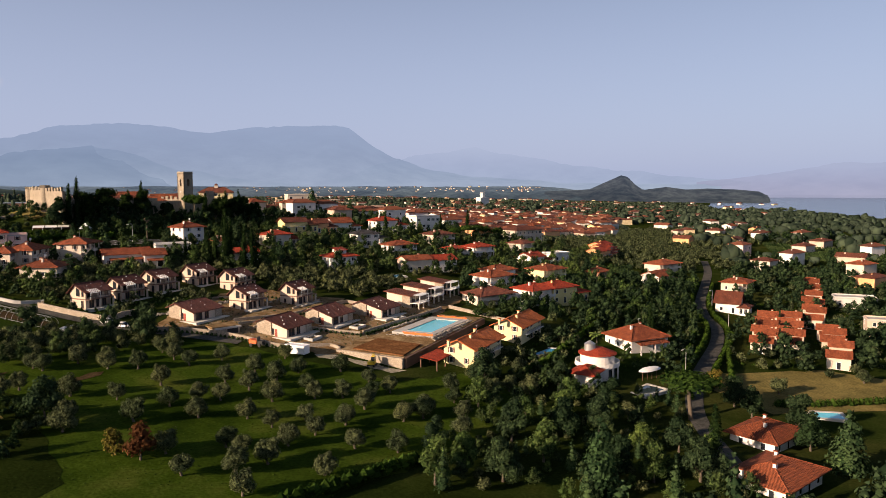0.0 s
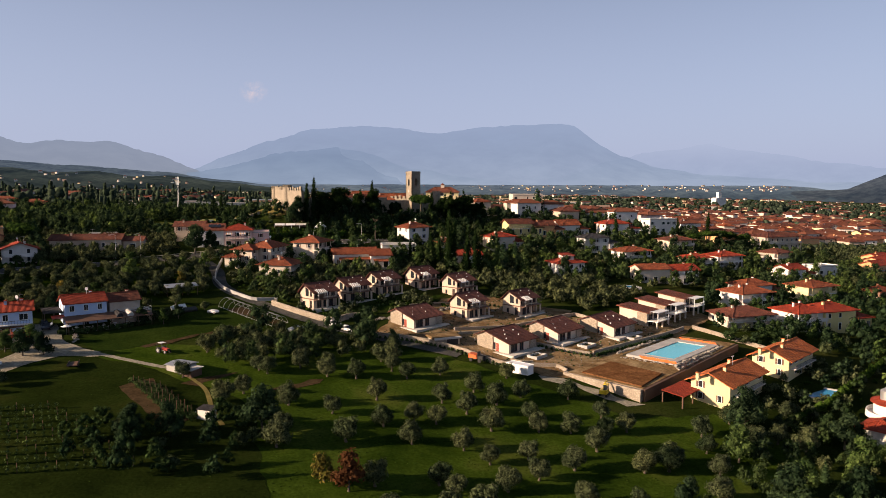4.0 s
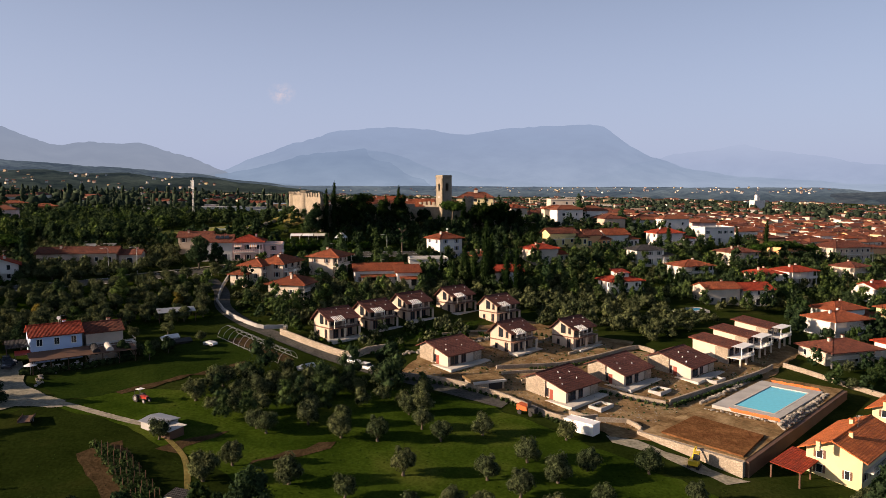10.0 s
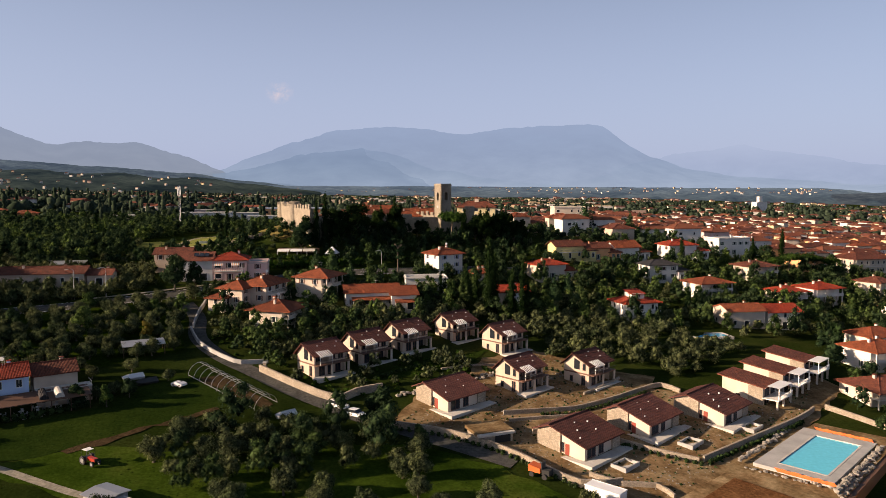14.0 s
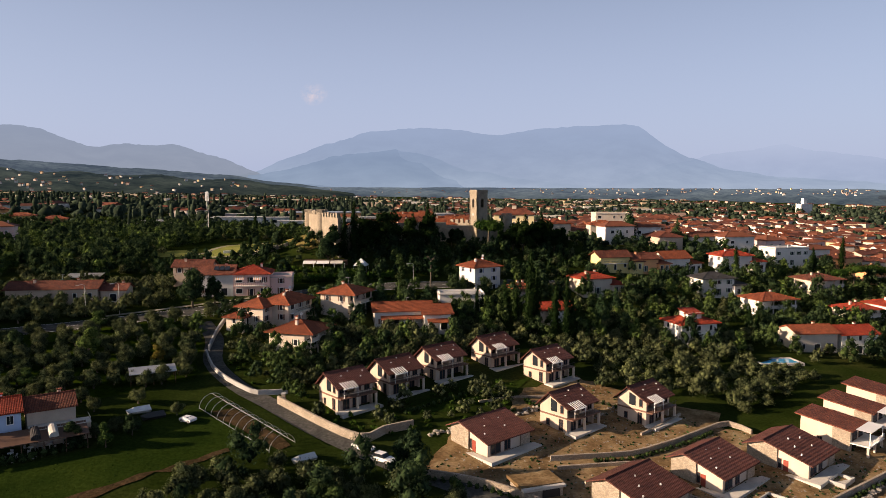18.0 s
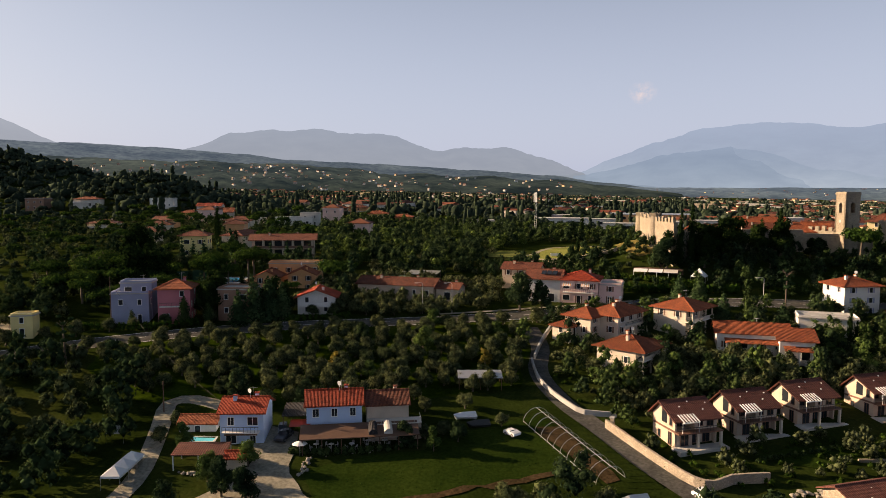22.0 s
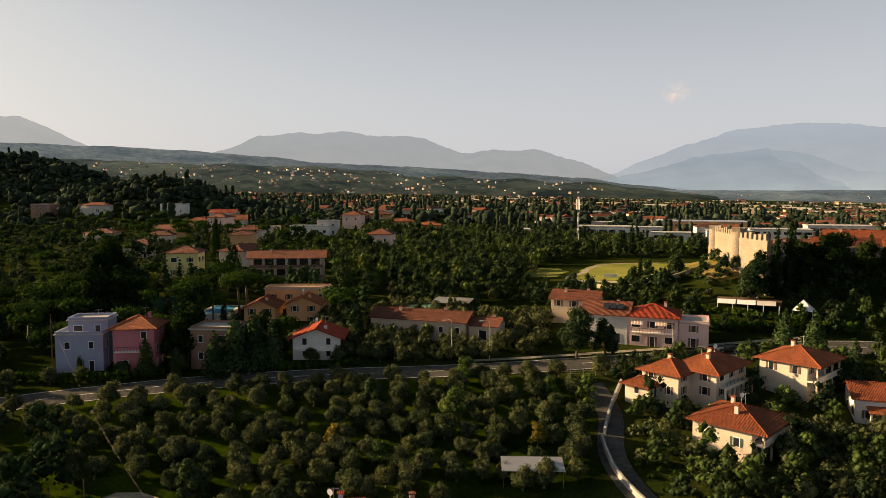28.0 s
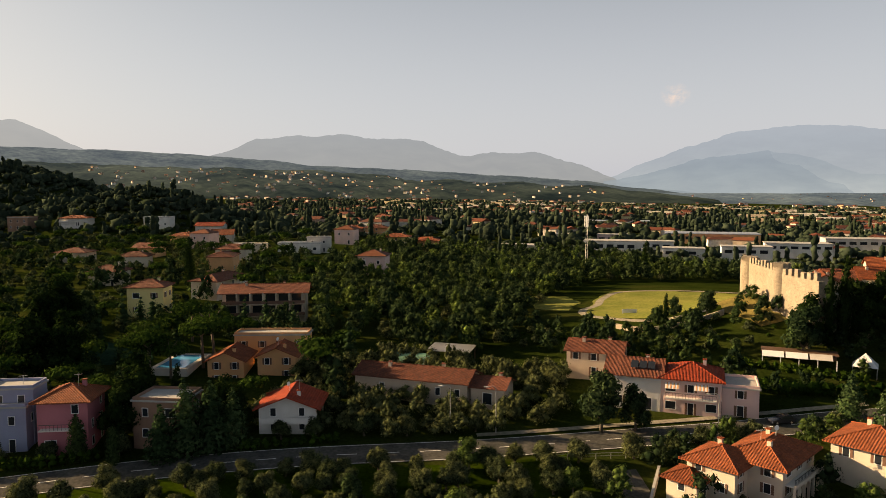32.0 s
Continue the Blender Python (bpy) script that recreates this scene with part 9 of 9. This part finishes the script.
for x, y, s in ((-150.0, 180.0, 0.8), (-152.5, 184.5, 0.9), (-155.5, 187.5, 0.9), (-139, 191.5, 0.75), (-137.5, 194.5, 0.65), (-186, 186, 1.0), (-180, 190, 0.9), (-192, 196, 0.95), (-204, 198, 1.0), (-210, 206, 1.1)):
    plant("holm", x, y, s)
for x, y, s in ((-151.6, 173.6, 1.0), (-145.7, 176.0, 0.85), (-162, 166.6, 0.6)):
    plant("thuja", x, y, s)
for x, y, s in ((-138.6, 184.3, 1.15), (-140.2, 180.8, 0.85), (-136.4, 187.5, 1.1), (-134.8, 190.5, 0.9)):
    plant("conifer", x, y, s)
TAKEN += [(-153, 184, 6), (-139, 187, 4)]
hedge([(-174, 158.5), (-162, 164.0), (-154, 169.5), (-149, 175)], 1.5, 2.2, "dark hedge in front of the rose and lilac houses")
hedge([(-132, 190), (-125, 196.5), (-121, 200.5)], 1.3, 1.6, "dark hedge in front of the white gabled villa")
plant("palm", 107.8, 133.6, 1.0)
plant("sparse", -22.8, 260.2, 1.0)
plant("sparse", -156.6, 145.8, 0.95)

rng = np.random.default_rng(5)
ROADLINE = offsets(fine_line(MAIN[1:9], 4.6), -5.8) + offsets(fine_line(MAIN[1:7], 5.5), 6.2)
for x, y in ROADLINE:
    if free(x, y, 0.6):
        plant("olive", x + rnd.uniform(-0.8, 0.8), y + rnd.uniform(-0.8, 0.8), rnd.uniform(0.6, 0.95))["group"] = "olive trees along the main road"
        TAKEN.append((x, y, 1.5))
FARMSIDE = [(-200, 100), (-128, 92), (-106, 112), (-114, 128), (-124, 140), (-128, 143), (-160, 158), (-185, 143)]
mass_of("farm_olives", ["olive", "olive", "broad"], spots(rng, FARMSIDE, 5.6, 0.4, 30, 1.0), "olive trees and scrub beside the farm lane", "trees", 220, "olive", (0.7, 1.1), 0.3)
TAKEN += [(-105.6, 123.7, 5), (-117.3, 129.9, 3.5)]
YARDTREES = [(-110, 100), (-98, 110), (-94, 124), (-84, 118), (-80, 100)]
for x, y in spots(rng, YARDTREES, 6.5, 0.4, 10, 0.6) + [(-93, 128), (-88, 126), (-71.5, 157), (-69.5, 160), (-73, 153), (-104, 133), (-91, 134.5), (-110, 133), (-113, 139), (-84, 127), (-96, 154), (-104, 152), (-110, 151), (-84, 164), (-77, 166), (-71, 171), (-66, 159), (-68, 154), (-90, 158), (-62, 168)]:
    plant(rnd.choice(["olive", "broad", "bright"]), x, y, rnd.uniform(0.45, 0.75))
GROVE = [(-128, 142), (-104, 150), (-84, 166), (-66, 184), (-71, 203), (-85, 219), (-101, 206), (-122, 194), (-143, 177), (-160, 160), (-150, 148)]
grove = spots(rng, GROVE, 4.0, 0.4, 37, 0.8)
grove.sort(key=lambda p: p[0] * 0.5 - p[1] * 0.2)
for x, y in grove[-260:]:
    plant("olive" if rnd.random() < 0.94 else rnd.choice(["broad", "bright", "autumn"]), x, y, rnd.uniform(0.58, 0.88))["group"] = "olive trees of the hillside grove"
mass_of("olive_grove_far", ["olive"], grove[:-260], "dense grey-green olive grove", "trees", 420, "olive", (0.6, 0.92), 0.22)
BEHIND = [(-8, 212), (20, 200), (36, 196), (50, 190), (60, 200), (76, 216), (66, 240), (30, 240), (10, 226)]
SLOPE = [(-62, 200), (-40, 182), (-28, 192), (-14, 206), (0, 216), (0, 230), (-30, 224), (-50, 206), (-60, 210)]
NORTHGROVE = [(-150, 214), (-138, 196), (-122, 199), (-104, 212), (-90, 224), (-98, 248), (-115, 246), (-140, 244)]
mid = spots(rng, BEHIND, 4.6, 0.35, 20, 1.5) + spots(rng, SLOPE, 4.4, 0.4, 20, 1.2)
mass_of("olive_grove_estate", ["olive"], mid, "olive trees and shrubs behind the estate", "trees", 380, "olive", (0.7, 1.05), 0.24)
mass_of("olive_grove_north", ["olive"], spots(rng, NORTHGROVE, 3.7, 0.4, 10, 0.2), "olive grove north of the main road", "trees", 380, "olive", (0.75, 1.05), 0.24)
GARDENS = [(-10, 222), (40, 230), (110, 230), (150, 240), (200, 280), (220, 330), (180, 380), (110, 350), (60, 300), (20, 290), (-10, 285), (-25, 262)]
mass_of("garden_trees", ["olive", "broad", "olive", "vine_tree", "bright", "olive"], spots(rng, GARDENS, 5.0, 0.45, 0, 0.3), "garden trees and shrubs between the houses", "trees", 230, "broad", (0.6, 0.95), 0.32)
UPTOWN = [(20, 292), (60, 300), (110, 352), (170, 385), (150, 400), (100, 392), (60, 395), (15, 390), (10, 340)]
mass_of("uptown_garden_trees", ["olive", "broad", "vine_tree", "olive"], spots(rng, UPTOWN, 5.4, 0.45, 0, 0.6), "garden trees below the old town", "trees", 200, "broad", (0.5, 0.85), 0.33)
EASTGARDEN = [(78, 165), (104, 160), (130, 160), (165, 168), (200, 215), (230, 240), (200, 280), (140, 235), (100, 230)]
mass_of("garden_trees_east", ["broad", "olive", "broad", "vine_tree", "bright"], spots(rng, EASTGARDEN, 5.6, 0.45, 0, 1.0), "dense green garden trees", "trees", 280, "broad", (0.55, 0.95), 0.3)
CASTLE_FOOT = [(-120, 262), (-88, 256), (-60, 252), (-28, 264), (20, 292), (30, 330), (5, 326), (-40, 318), (-70, 312), (-76, 290), (-100, 276), (-125, 285)]
mass_of("castle_slope_shrubs", ["olive", "shrub", "broad", "vine_tree"], spots(rng, CASTLE_FOOT, 3.9, 0.45, 0, 0.8), "shrubs and small trees on the castle slope", "shrubs", 220, "broad", (0.45, 0.75), 0.32)
HILLSIDE = [(-76, 204), (-66, 196), (-54, 184), (-40, 186), (-22, 204), (-6, 222), (-4, 262), (-20, 262), (-45, 248), (-62, 234), (-74, 222)]
mass_of("hillside_gardens", ["olive", "broad", "olive", "olive", "vine_tree", "bright"], spots(rng, HILLSIDE, 4.3, 0.42, 0, 0.2), "garden trees and olives between the hillside villas", "trees", 260, "olive", (0.5, 0.85), 0.26)
VILLAGARDEN = [(-44, 172), (-30, 166), (-20, 168), (-12, 175), (-4, 176), (6, 188), (0, 200), (-14, 190), (-30, 178)]
mass_of("garden_shrubs", ["shrub", "shrub", "olive"], spots(rng, VILLAGARDEN, 2.5, 0.45, 0, -1.5), "garden shrubs in front of the villas", "shrubs", 120, "hedge", (0.4, 0.85), 0.28)
WESTGARDEN = [(-215, 150), (-182, 158), (-176, 170), (-150, 192), (-138, 198), (-128, 214), (-150, 240), (-185, 240), (-215, 215)]
mass_of("western_garden_trees", ["broad", "pine", "conifer", "olive"], spots(rng, WESTGARDEN, 6.0, 0.42, 0, 0.5), "dark garden trees round the western houses", "trees", 260, "broad", (0.6, 1.0), 0.3)
LANESIDE = [(-54, 148), (-47, 154), (-38, 154), (-24, 150), (-14, 147), (-5, 147), (-12, 140), (-22, 136), (-34, 125), (-44, 126), (-50, 136)]
mass_of("lane_olives", ["olive", "olive", "broad", "vine_tree"], spots(rng, LANESIDE, 4.3, 0.42, 0, 0.2), "olive trees and bushes below the lane", "trees", 700, "olive", (0.6, 0.98), 0.19)
LOWWOOD = [(34, 57), (60, 47), (92, 46), (93, 62), (108, 92), (100, 98), (84, 103), (74, 112), (62, 108), (48, 92), (40, 76)]
mass_of("lower_wood", ["broad", "olive", "conifer", "vine_tree", "olive", "bright"], spots(rng, LOWWOOD, 5.2, 0.45, 0, 0.4), "thicket of garden trees below the meadow", "trees", 520, "broad", (0.36, 0.66), 0.24)
VILLAGREEN = [(70, 108), (86, 100), (100, 96), (114, 98), (128, 116), (142, 134), (160, 154), (178, 176), (196, 206), (176, 200), (150, 168), (128, 160), (106, 152), (92, 136), (80, 120)]
mass_of("villa_garden_trees", ["shrub", "olive", "shrub", "broad", "vine_tree", "shrub"], spots(rng, VILLAGREEN, 3.6, 0.45, 0, -0.6), "garden shrubs and trees round the eastern villas", "shrubs", 170, "broad", (0.45, 0.75), 0.28)
TERRACEGREEN = [(128, 98), (150, 118), (166, 112), (182, 104), (206, 118), (240, 150), (300, 225), (290, 245), (232, 205), (208, 180), (180, 160), (152, 132)]
mass_of("terrace_garden_trees", ["shrub", "olive", "broad", "shrub"], spots(rng, TERRACEGREEN, 5.2, 0.45, 0, 0.2), "shrubs and small trees between the terrace houses", "shrubs", 150, "broad", (0.45, 0.8), 0.3)
EASTHEDGE = [(58, 112), (74, 112), (92, 126), (112, 148), (104, 158), (84, 140), (66, 122)]
mass_of("house_shrubs", ["shrub", "olive"], spots(rng, EASTHEDGE, 4.2, 0.45, 0, -1.0), "garden shrubs round the yellow houses", "shrubs", 160, "hedge", (0.5, 0.8), 0.3)
WOOD = [(-118, 262), (-128, 290), (-140, 330), (-135, 380), (-100, 400), (-60, 420), (-180, 470), (-300, 440), (-250, 350), (-215, 300), (-190, 250), (-172, 235), (-145, 246), (-125, 250)]
mass_of("woodland", ["broad", "broad", "vine_tree", "olive", "bright"], spots(rng, WOOD, 6.0, 0.4, 0, 1.5), "dense green woodland", "trees", 300, "broad", (0.75, 1.1), 0.33)
NEARWEST = [(-225, 100), (-200, 100), (-160, 130), (-185, 160), (-200, 200), (-185, 235), (-225, 240)]
mass_of("western_slope_olives", ["olive", "olive", "broad", "vine_tree"], spots(rng, NEARWEST, 6.2, 0.45, 0, 1.2), "olives and scrub on the near western slope", "trees", 480, "olive", (0.6, 0.95), 0.23)
WEST = [(-300, 100), (-225, 100), (-225, 240), (-200, 270), (-210, 300), (-330, 420), (-480, 380), (-460, 200)]
mass_of("western_gardens", ["olive", "broad", "olive", "pine", "olive", "olive", "vine_tree"], spots(rng, WEST, 8.0, 0.45, 0, 1.5), "gardens and trees on the western slope", "trees", 130, "broad", (0.6, 0.95), 0.45)
SOUTHEAST = [(20, 10), (50, 40), (100, 35), (135, 55), (170, 70), (260, 90), (260, 20), (160, -20), (60, -20)]
mass_of("southeastern_trees", ["broad", "olive", "conifer"], spots(rng, SOUTHEAST, 6.0, 0.4, 0, 1.5), "dark trees of the lower gardens", "trees", 150, "broad", (0.7, 1.1), 0.45)
ROADSIDE = [(125, 96), (150, 118), (200, 180), (240, 240), (300, 300), (330, 260), (260, 150), (200, 110)]
mass_of("roadside_trees", ["broad", "olive"], spots(rng, ROADSIDE, 8.0, 0.45, 0, 1.2), "trees between the eastern terrace houses", "trees", 150, "broad", (0.6, 1.0), 0.45)
EASTFIELD = [(190, 300), (230, 270), (300, 290), (420, 420), (480, 600), (330, 560), (240, 440)]
EASTFIELD_2 = [(262, 150), (340, 130), (470, 300), (560, 520), (480, 600), (420, 420), (300, 290), (262, 240)]
mass_of("eastern_gardens", ["olive", "broad", "olive", "vine_tree"], spots(rng, EASTFIELD_2, 9, 0.4, 20, 1.2), "garden trees and olives of the eastern plain", "trees", 80, "olive", (0.7, 1.1), 0.5)
mass_of("eastern_olives", ["olive"], spots(rng, EASTFIELD, 6.5, 0.4, 20, 1.2), "rows of olive trees on the eastern plain", "trees", 90, "olive", (0.8, 1.1), 0.5)
TOWN = [(0, 370), (80, 350), (240, 410), (340, 490), (460, 660), (400, 840), (150, 860), (0, 640)]
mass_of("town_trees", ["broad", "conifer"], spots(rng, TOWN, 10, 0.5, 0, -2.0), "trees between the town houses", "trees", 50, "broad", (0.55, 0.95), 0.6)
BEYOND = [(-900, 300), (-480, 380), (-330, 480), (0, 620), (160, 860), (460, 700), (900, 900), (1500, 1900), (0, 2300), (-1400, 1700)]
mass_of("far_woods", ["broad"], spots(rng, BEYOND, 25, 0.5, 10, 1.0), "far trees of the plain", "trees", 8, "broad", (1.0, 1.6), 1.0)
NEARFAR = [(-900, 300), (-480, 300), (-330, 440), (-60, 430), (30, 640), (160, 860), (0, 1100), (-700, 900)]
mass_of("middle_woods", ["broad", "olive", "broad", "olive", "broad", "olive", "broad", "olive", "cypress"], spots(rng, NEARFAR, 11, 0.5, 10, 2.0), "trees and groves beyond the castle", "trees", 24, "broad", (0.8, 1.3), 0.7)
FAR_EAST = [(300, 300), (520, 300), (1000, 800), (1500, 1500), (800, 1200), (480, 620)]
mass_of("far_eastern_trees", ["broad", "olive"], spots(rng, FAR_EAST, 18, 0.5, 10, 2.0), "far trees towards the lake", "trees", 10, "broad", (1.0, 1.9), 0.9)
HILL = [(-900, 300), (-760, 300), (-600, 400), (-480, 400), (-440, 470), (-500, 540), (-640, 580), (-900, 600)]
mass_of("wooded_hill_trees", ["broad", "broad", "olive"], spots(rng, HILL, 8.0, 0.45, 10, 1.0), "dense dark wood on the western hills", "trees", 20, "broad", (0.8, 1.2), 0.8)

BANK = [(-70, 198), (-60, 188), (-50, 182), (-40, 178), (-30, 184), (-20, 196), (-6, 212), (0, 224), (-20, 222), (-40, 200), (-55, 198), (-66, 206)]
mass_of("bank_shrubs", ["shrub", "olive", "shrub", "vine_tree"], spots(rng, BANK, 3.2, 0.45, 0, -0.5), "shrubs and young trees on the garden bank", "shrubs", 110, "hedge", (0.4, 0.8), 0.28)
hedge([(-88, 258), (-76, 254), (-62, 254), (-50, 258), (-36, 266)], 2.2, 2.6, "thick dark hedge behind the roadside houses")
hedge([(-70, 264), (-58, 264.5), (-46, 266)], 1.6, 1.6, "dark hedge below the garden pavilion")
EDGE = [(-60, 92), (-46, 88), (-40, 94), (-36, 100), (-30, 96), (-26, 84), (-30, 74), (-44, 72), (-58, 80)]
mass_of("field_thicket", ["broad", "olive", "vine_tree"], spots(rng, EDGE, 4.4, 0.45, 0, 0.3), "dark thicket between the field and the meadow", "trees", 420, "broad", (0.35, 0.7), 0.22)
ribbon("track_meadow", [(-52, 121), (-44, 112), (-39, 101), (-35, 94)], 0.9, "dry", "worn dry grass path between field and meadow", "path", 0.12)
# vines and vegetables
vn = thing("vineyard", 0, 0, 0, 0, "young vineyard in straight rows", "vineyard")
for k in range(9):
    a, b = (-92 + k * 3.0, 92 - k * 2.8), (-66 + k * 3.0, 98 - k * 2.6)
    pts = [(a[0] + (b[0] - a[0]) * t, a[1] + (b[1] - a[1]) * t) for t in np.linspace(0, 1, 22)]
    lobes = [(x, y, gz(x, y) + 0.8, 0.5) for x, y in pts]
    part("vine_row", crown_mesh("vine_row", np.random.default_rng(k), lobes, 260, 0.2, "vine", 0, 0.45), "vine", vn)["kind"] = "stuff"
    for x, y in pts[::4]:
        part("stake", Solid().box(x - 0.04, x + 0.04, y - 0.04, y + 0.04, gz(x, y) - 0.3, gz(x, y) + 1.6), "wood", vn)
vg = thing("vegetable_bed", 0, 0, 0, 0, "bushy vegetable rows with canes", "vegetables")
for k in range(6):
    a, b = (-59.5 + k * 1.0, 114.0 - k * 0.2), (-43.5 + k * 0.8, 95.0 + k * 0.1)
    pts = [(a[0] + (b[0] - a[0]) * t, a[1] + (b[1] - a[1]) * t) for t in np.linspace(0.02 * k, 1 - 0.03 * (k % 3), 26)]
    lobes = [(x, y, gz(x, y) + 0.55, 0.5 + 0.2 * math.sin(i * 1.7 + k)) for i, (x, y) in enumerate(pts)]
    part("vegetable_row", crown_mesh("vegetable_row", np.random.default_rng(k + 40), lobes, 420, 0.22, "vine", 0, 0.6), "vine", vg)["kind"] = "stuff"
    for x, y in pts[2::4]:
        part("cane", Solid().box(x - 0.03, x + 0.03, y - 0.03, y + 0.03, gz(x, y) - 0.2, gz(x, y) + 1.9), "wood", vg)

# overhead cable to the farmhouse
single("overhead_cable", Solid().tube([(-165 + 63 * t, 163 - 22 * t, 28 - 15.5 * t - 3.0 * math.sin(math.pi * t)) for t in np.linspace(0, 1, 14)], [0.018] * 14, 4), "rubber", "thin dark overhead cable running to the farmhouse", "cable")
for px, py, pt2 in ((-165, 163, 13.2), (-119, 141, 6.0)):
    po = thing("utility_pole", px, py, None, 0, "grey wooden utility pole", "pole")
    part("pole", Solid().tube([(0, 0, -0.5), (0, 0, pt2)], [0.14, 0.09], 7), "wood", po)

# small yellow cabin and parking beside the main road
cab = house(-181.5, 151.5, 38, 5.0, 4.0, 5.2, "flat", 0, "yellow", "tile", 0, None, 0, None, "small yellow flat-roofed cabin beside the road", True, "s", "cabin", False, False, 2)
drape("parking", [(-200, 148), (-193, 160), (-184, 152), (-190, 142)], "gravel", "pale gravel parking place", "parking", 0.12)
ev = thing("eastern_vineyard", 0, 0, 0, 0, "long straight vine rows on the eastern plain", "vineyard")
for k in range(16):
    t = k / 15
    a, b = (368 + 63 * t, 339 + 87 * t), (395 + 62 * t, 303 + 55 * t)
    lobes = [(a[0] + (b[0] - a[0]) * q, a[1] + (b[1] - a[1]) * q, gz(a[0] + (b[0] - a[0]) * q, a[1] + (b[1] - a[1]) * q) + 0.9, 0.9) for q in np.linspace(0, 1, 40)]
    part("vine_row", crown_mesh("vine_row", np.random.default_rng(k + 80), lobes, 240, 0.5, "vine", 0, 0.8), "vine", ev)["kind"] = "stuff"


# ---- tufts and rubble ----
def scatter(name, ring, count, low, high, mat, label, category, flat=1.0, seed=1):
    """Small uneven clumps strewn over a piece of ground."""
    r = np.random.default_rng(seed)
    xs, ys = [p[0] for p in ring], [p[1] for p in ring]
    v, f = [], []
    while len(v) < count * 5:
        x, y = r.uniform(min(xs), max(xs)), r.uniform(min(ys), max(ys))
        if not inside(x, y, ring):
            continue
        z, s, k, t = gz(x, y) + 0.05, r.uniform(low, high), len(v), r.uniform(0, 1.5)
        v += [(x + s * math.cos(t + q * 1.57) * r.uniform(0.6, 1.2), y + s * math.sin(t + q * 1.57) * r.uniform(0.6, 1.2), z) for q in range(4)] + [(x + s * r.uniform(-0.4, 0.4), y + s * r.uniform(-0.4, 0.4), z + s * flat * r.uniform(0.6, 1.3))]
        f += [(k + q, k + (q + 1) % 4, k + 4) for q in range(4)]
    return tagged(new(name, meshed(name, v, f, mat)), label, category, "", "stuff")


scatter("meadow_tufts", [(-60, 136), (-22, 144), (6, 139), (30, 118), (58, 112), (70, 104), (38, 72), (18, 60), (-20, 66), (-34, 104)], 3000, 0.08, 0.24, "tuft", "rough tufts of grass on the meadow", "grass", 0.45, 3)
scatter("farm_tufts", [(-79, 136), (-70, 152), (-57, 174), (-46, 160), (-66, 137)], 260, 0.1, 0.28, "tuft", "tufts of grass on the farm meadow", "grass", 0.5, 4)
scatter("field_tufts", [(-92, 112), (-76, 128), (-58, 121), (-42, 111), (-28, 90), (-20, 66), (-40, 44), (-92, 54)], 900, 0.1, 0.26, "tuft", "tufts of rough grass on the field", "grass", 0.5, 5)
scatter("site_rubble", [(-14, 155), (8, 146), (31, 134), (68, 168), (84, 198), (60, 178), (40, 182), (16, 204), (-2, 178)], 2600, 0.08, 0.32, "boulder", "stones and rubble strewn over the building site", "rubble", 0.6, 6)
scatter("site_weeds", [(-14, 155), (8, 146), (31, 134), (68, 168), (84, 198), (60, 178), (40, 182), (16, 204), (-2, 178)], 1100, 0.12, 0.45, "vine", "weeds and young shrubs on the building site", "weeds", 0.9, 7)

# aerials and dishes on the nearer roofs
for ax, ay, az in ((-59.4, 219.8, 22.6), (-50.0, 207.6, 18.4), (-44.3, 233.0, 23.8), (-27.8, 229.6, 18.9), (-157.2, 176.4, 27.2), (-167.2, 172.8, 26.4), (-132.2, 201.8, 23.9), (-87.8, 152.6, 14.4), (-99.3, 142.6, 14.0), (-121, 224.8, 24.8), (67.0, 127.6, 2.3), (88.8, 147.2, 2.9), (124, 138, -1.2)):
    an = thing("tv_aerial", ax + 1.2, ay + 0.6, az - 0.5, 30, "thin metal television aerial on a roof", "aerial", "roof aerials")
    part("mast", Solid().tube([(0, 0, 0), (0, 0, 2.6)], [0.035, 0.03], 5), "metal", an)
    part("boom", Solid().tube([(-0.7, 0, 2.4), (0.7, 0, 2.5)], [0.02, 0.02], 4), "metal", an)
    for i in range(5):
        part("element", Solid().tube([(-0.6 + i * 0.3, -0.35, 2.42 + i * 0.02), (-0.6 + i * 0.3, 0.35, 2.42 + i * 0.02)], [0.015, 0.015], 4), "metal", an)
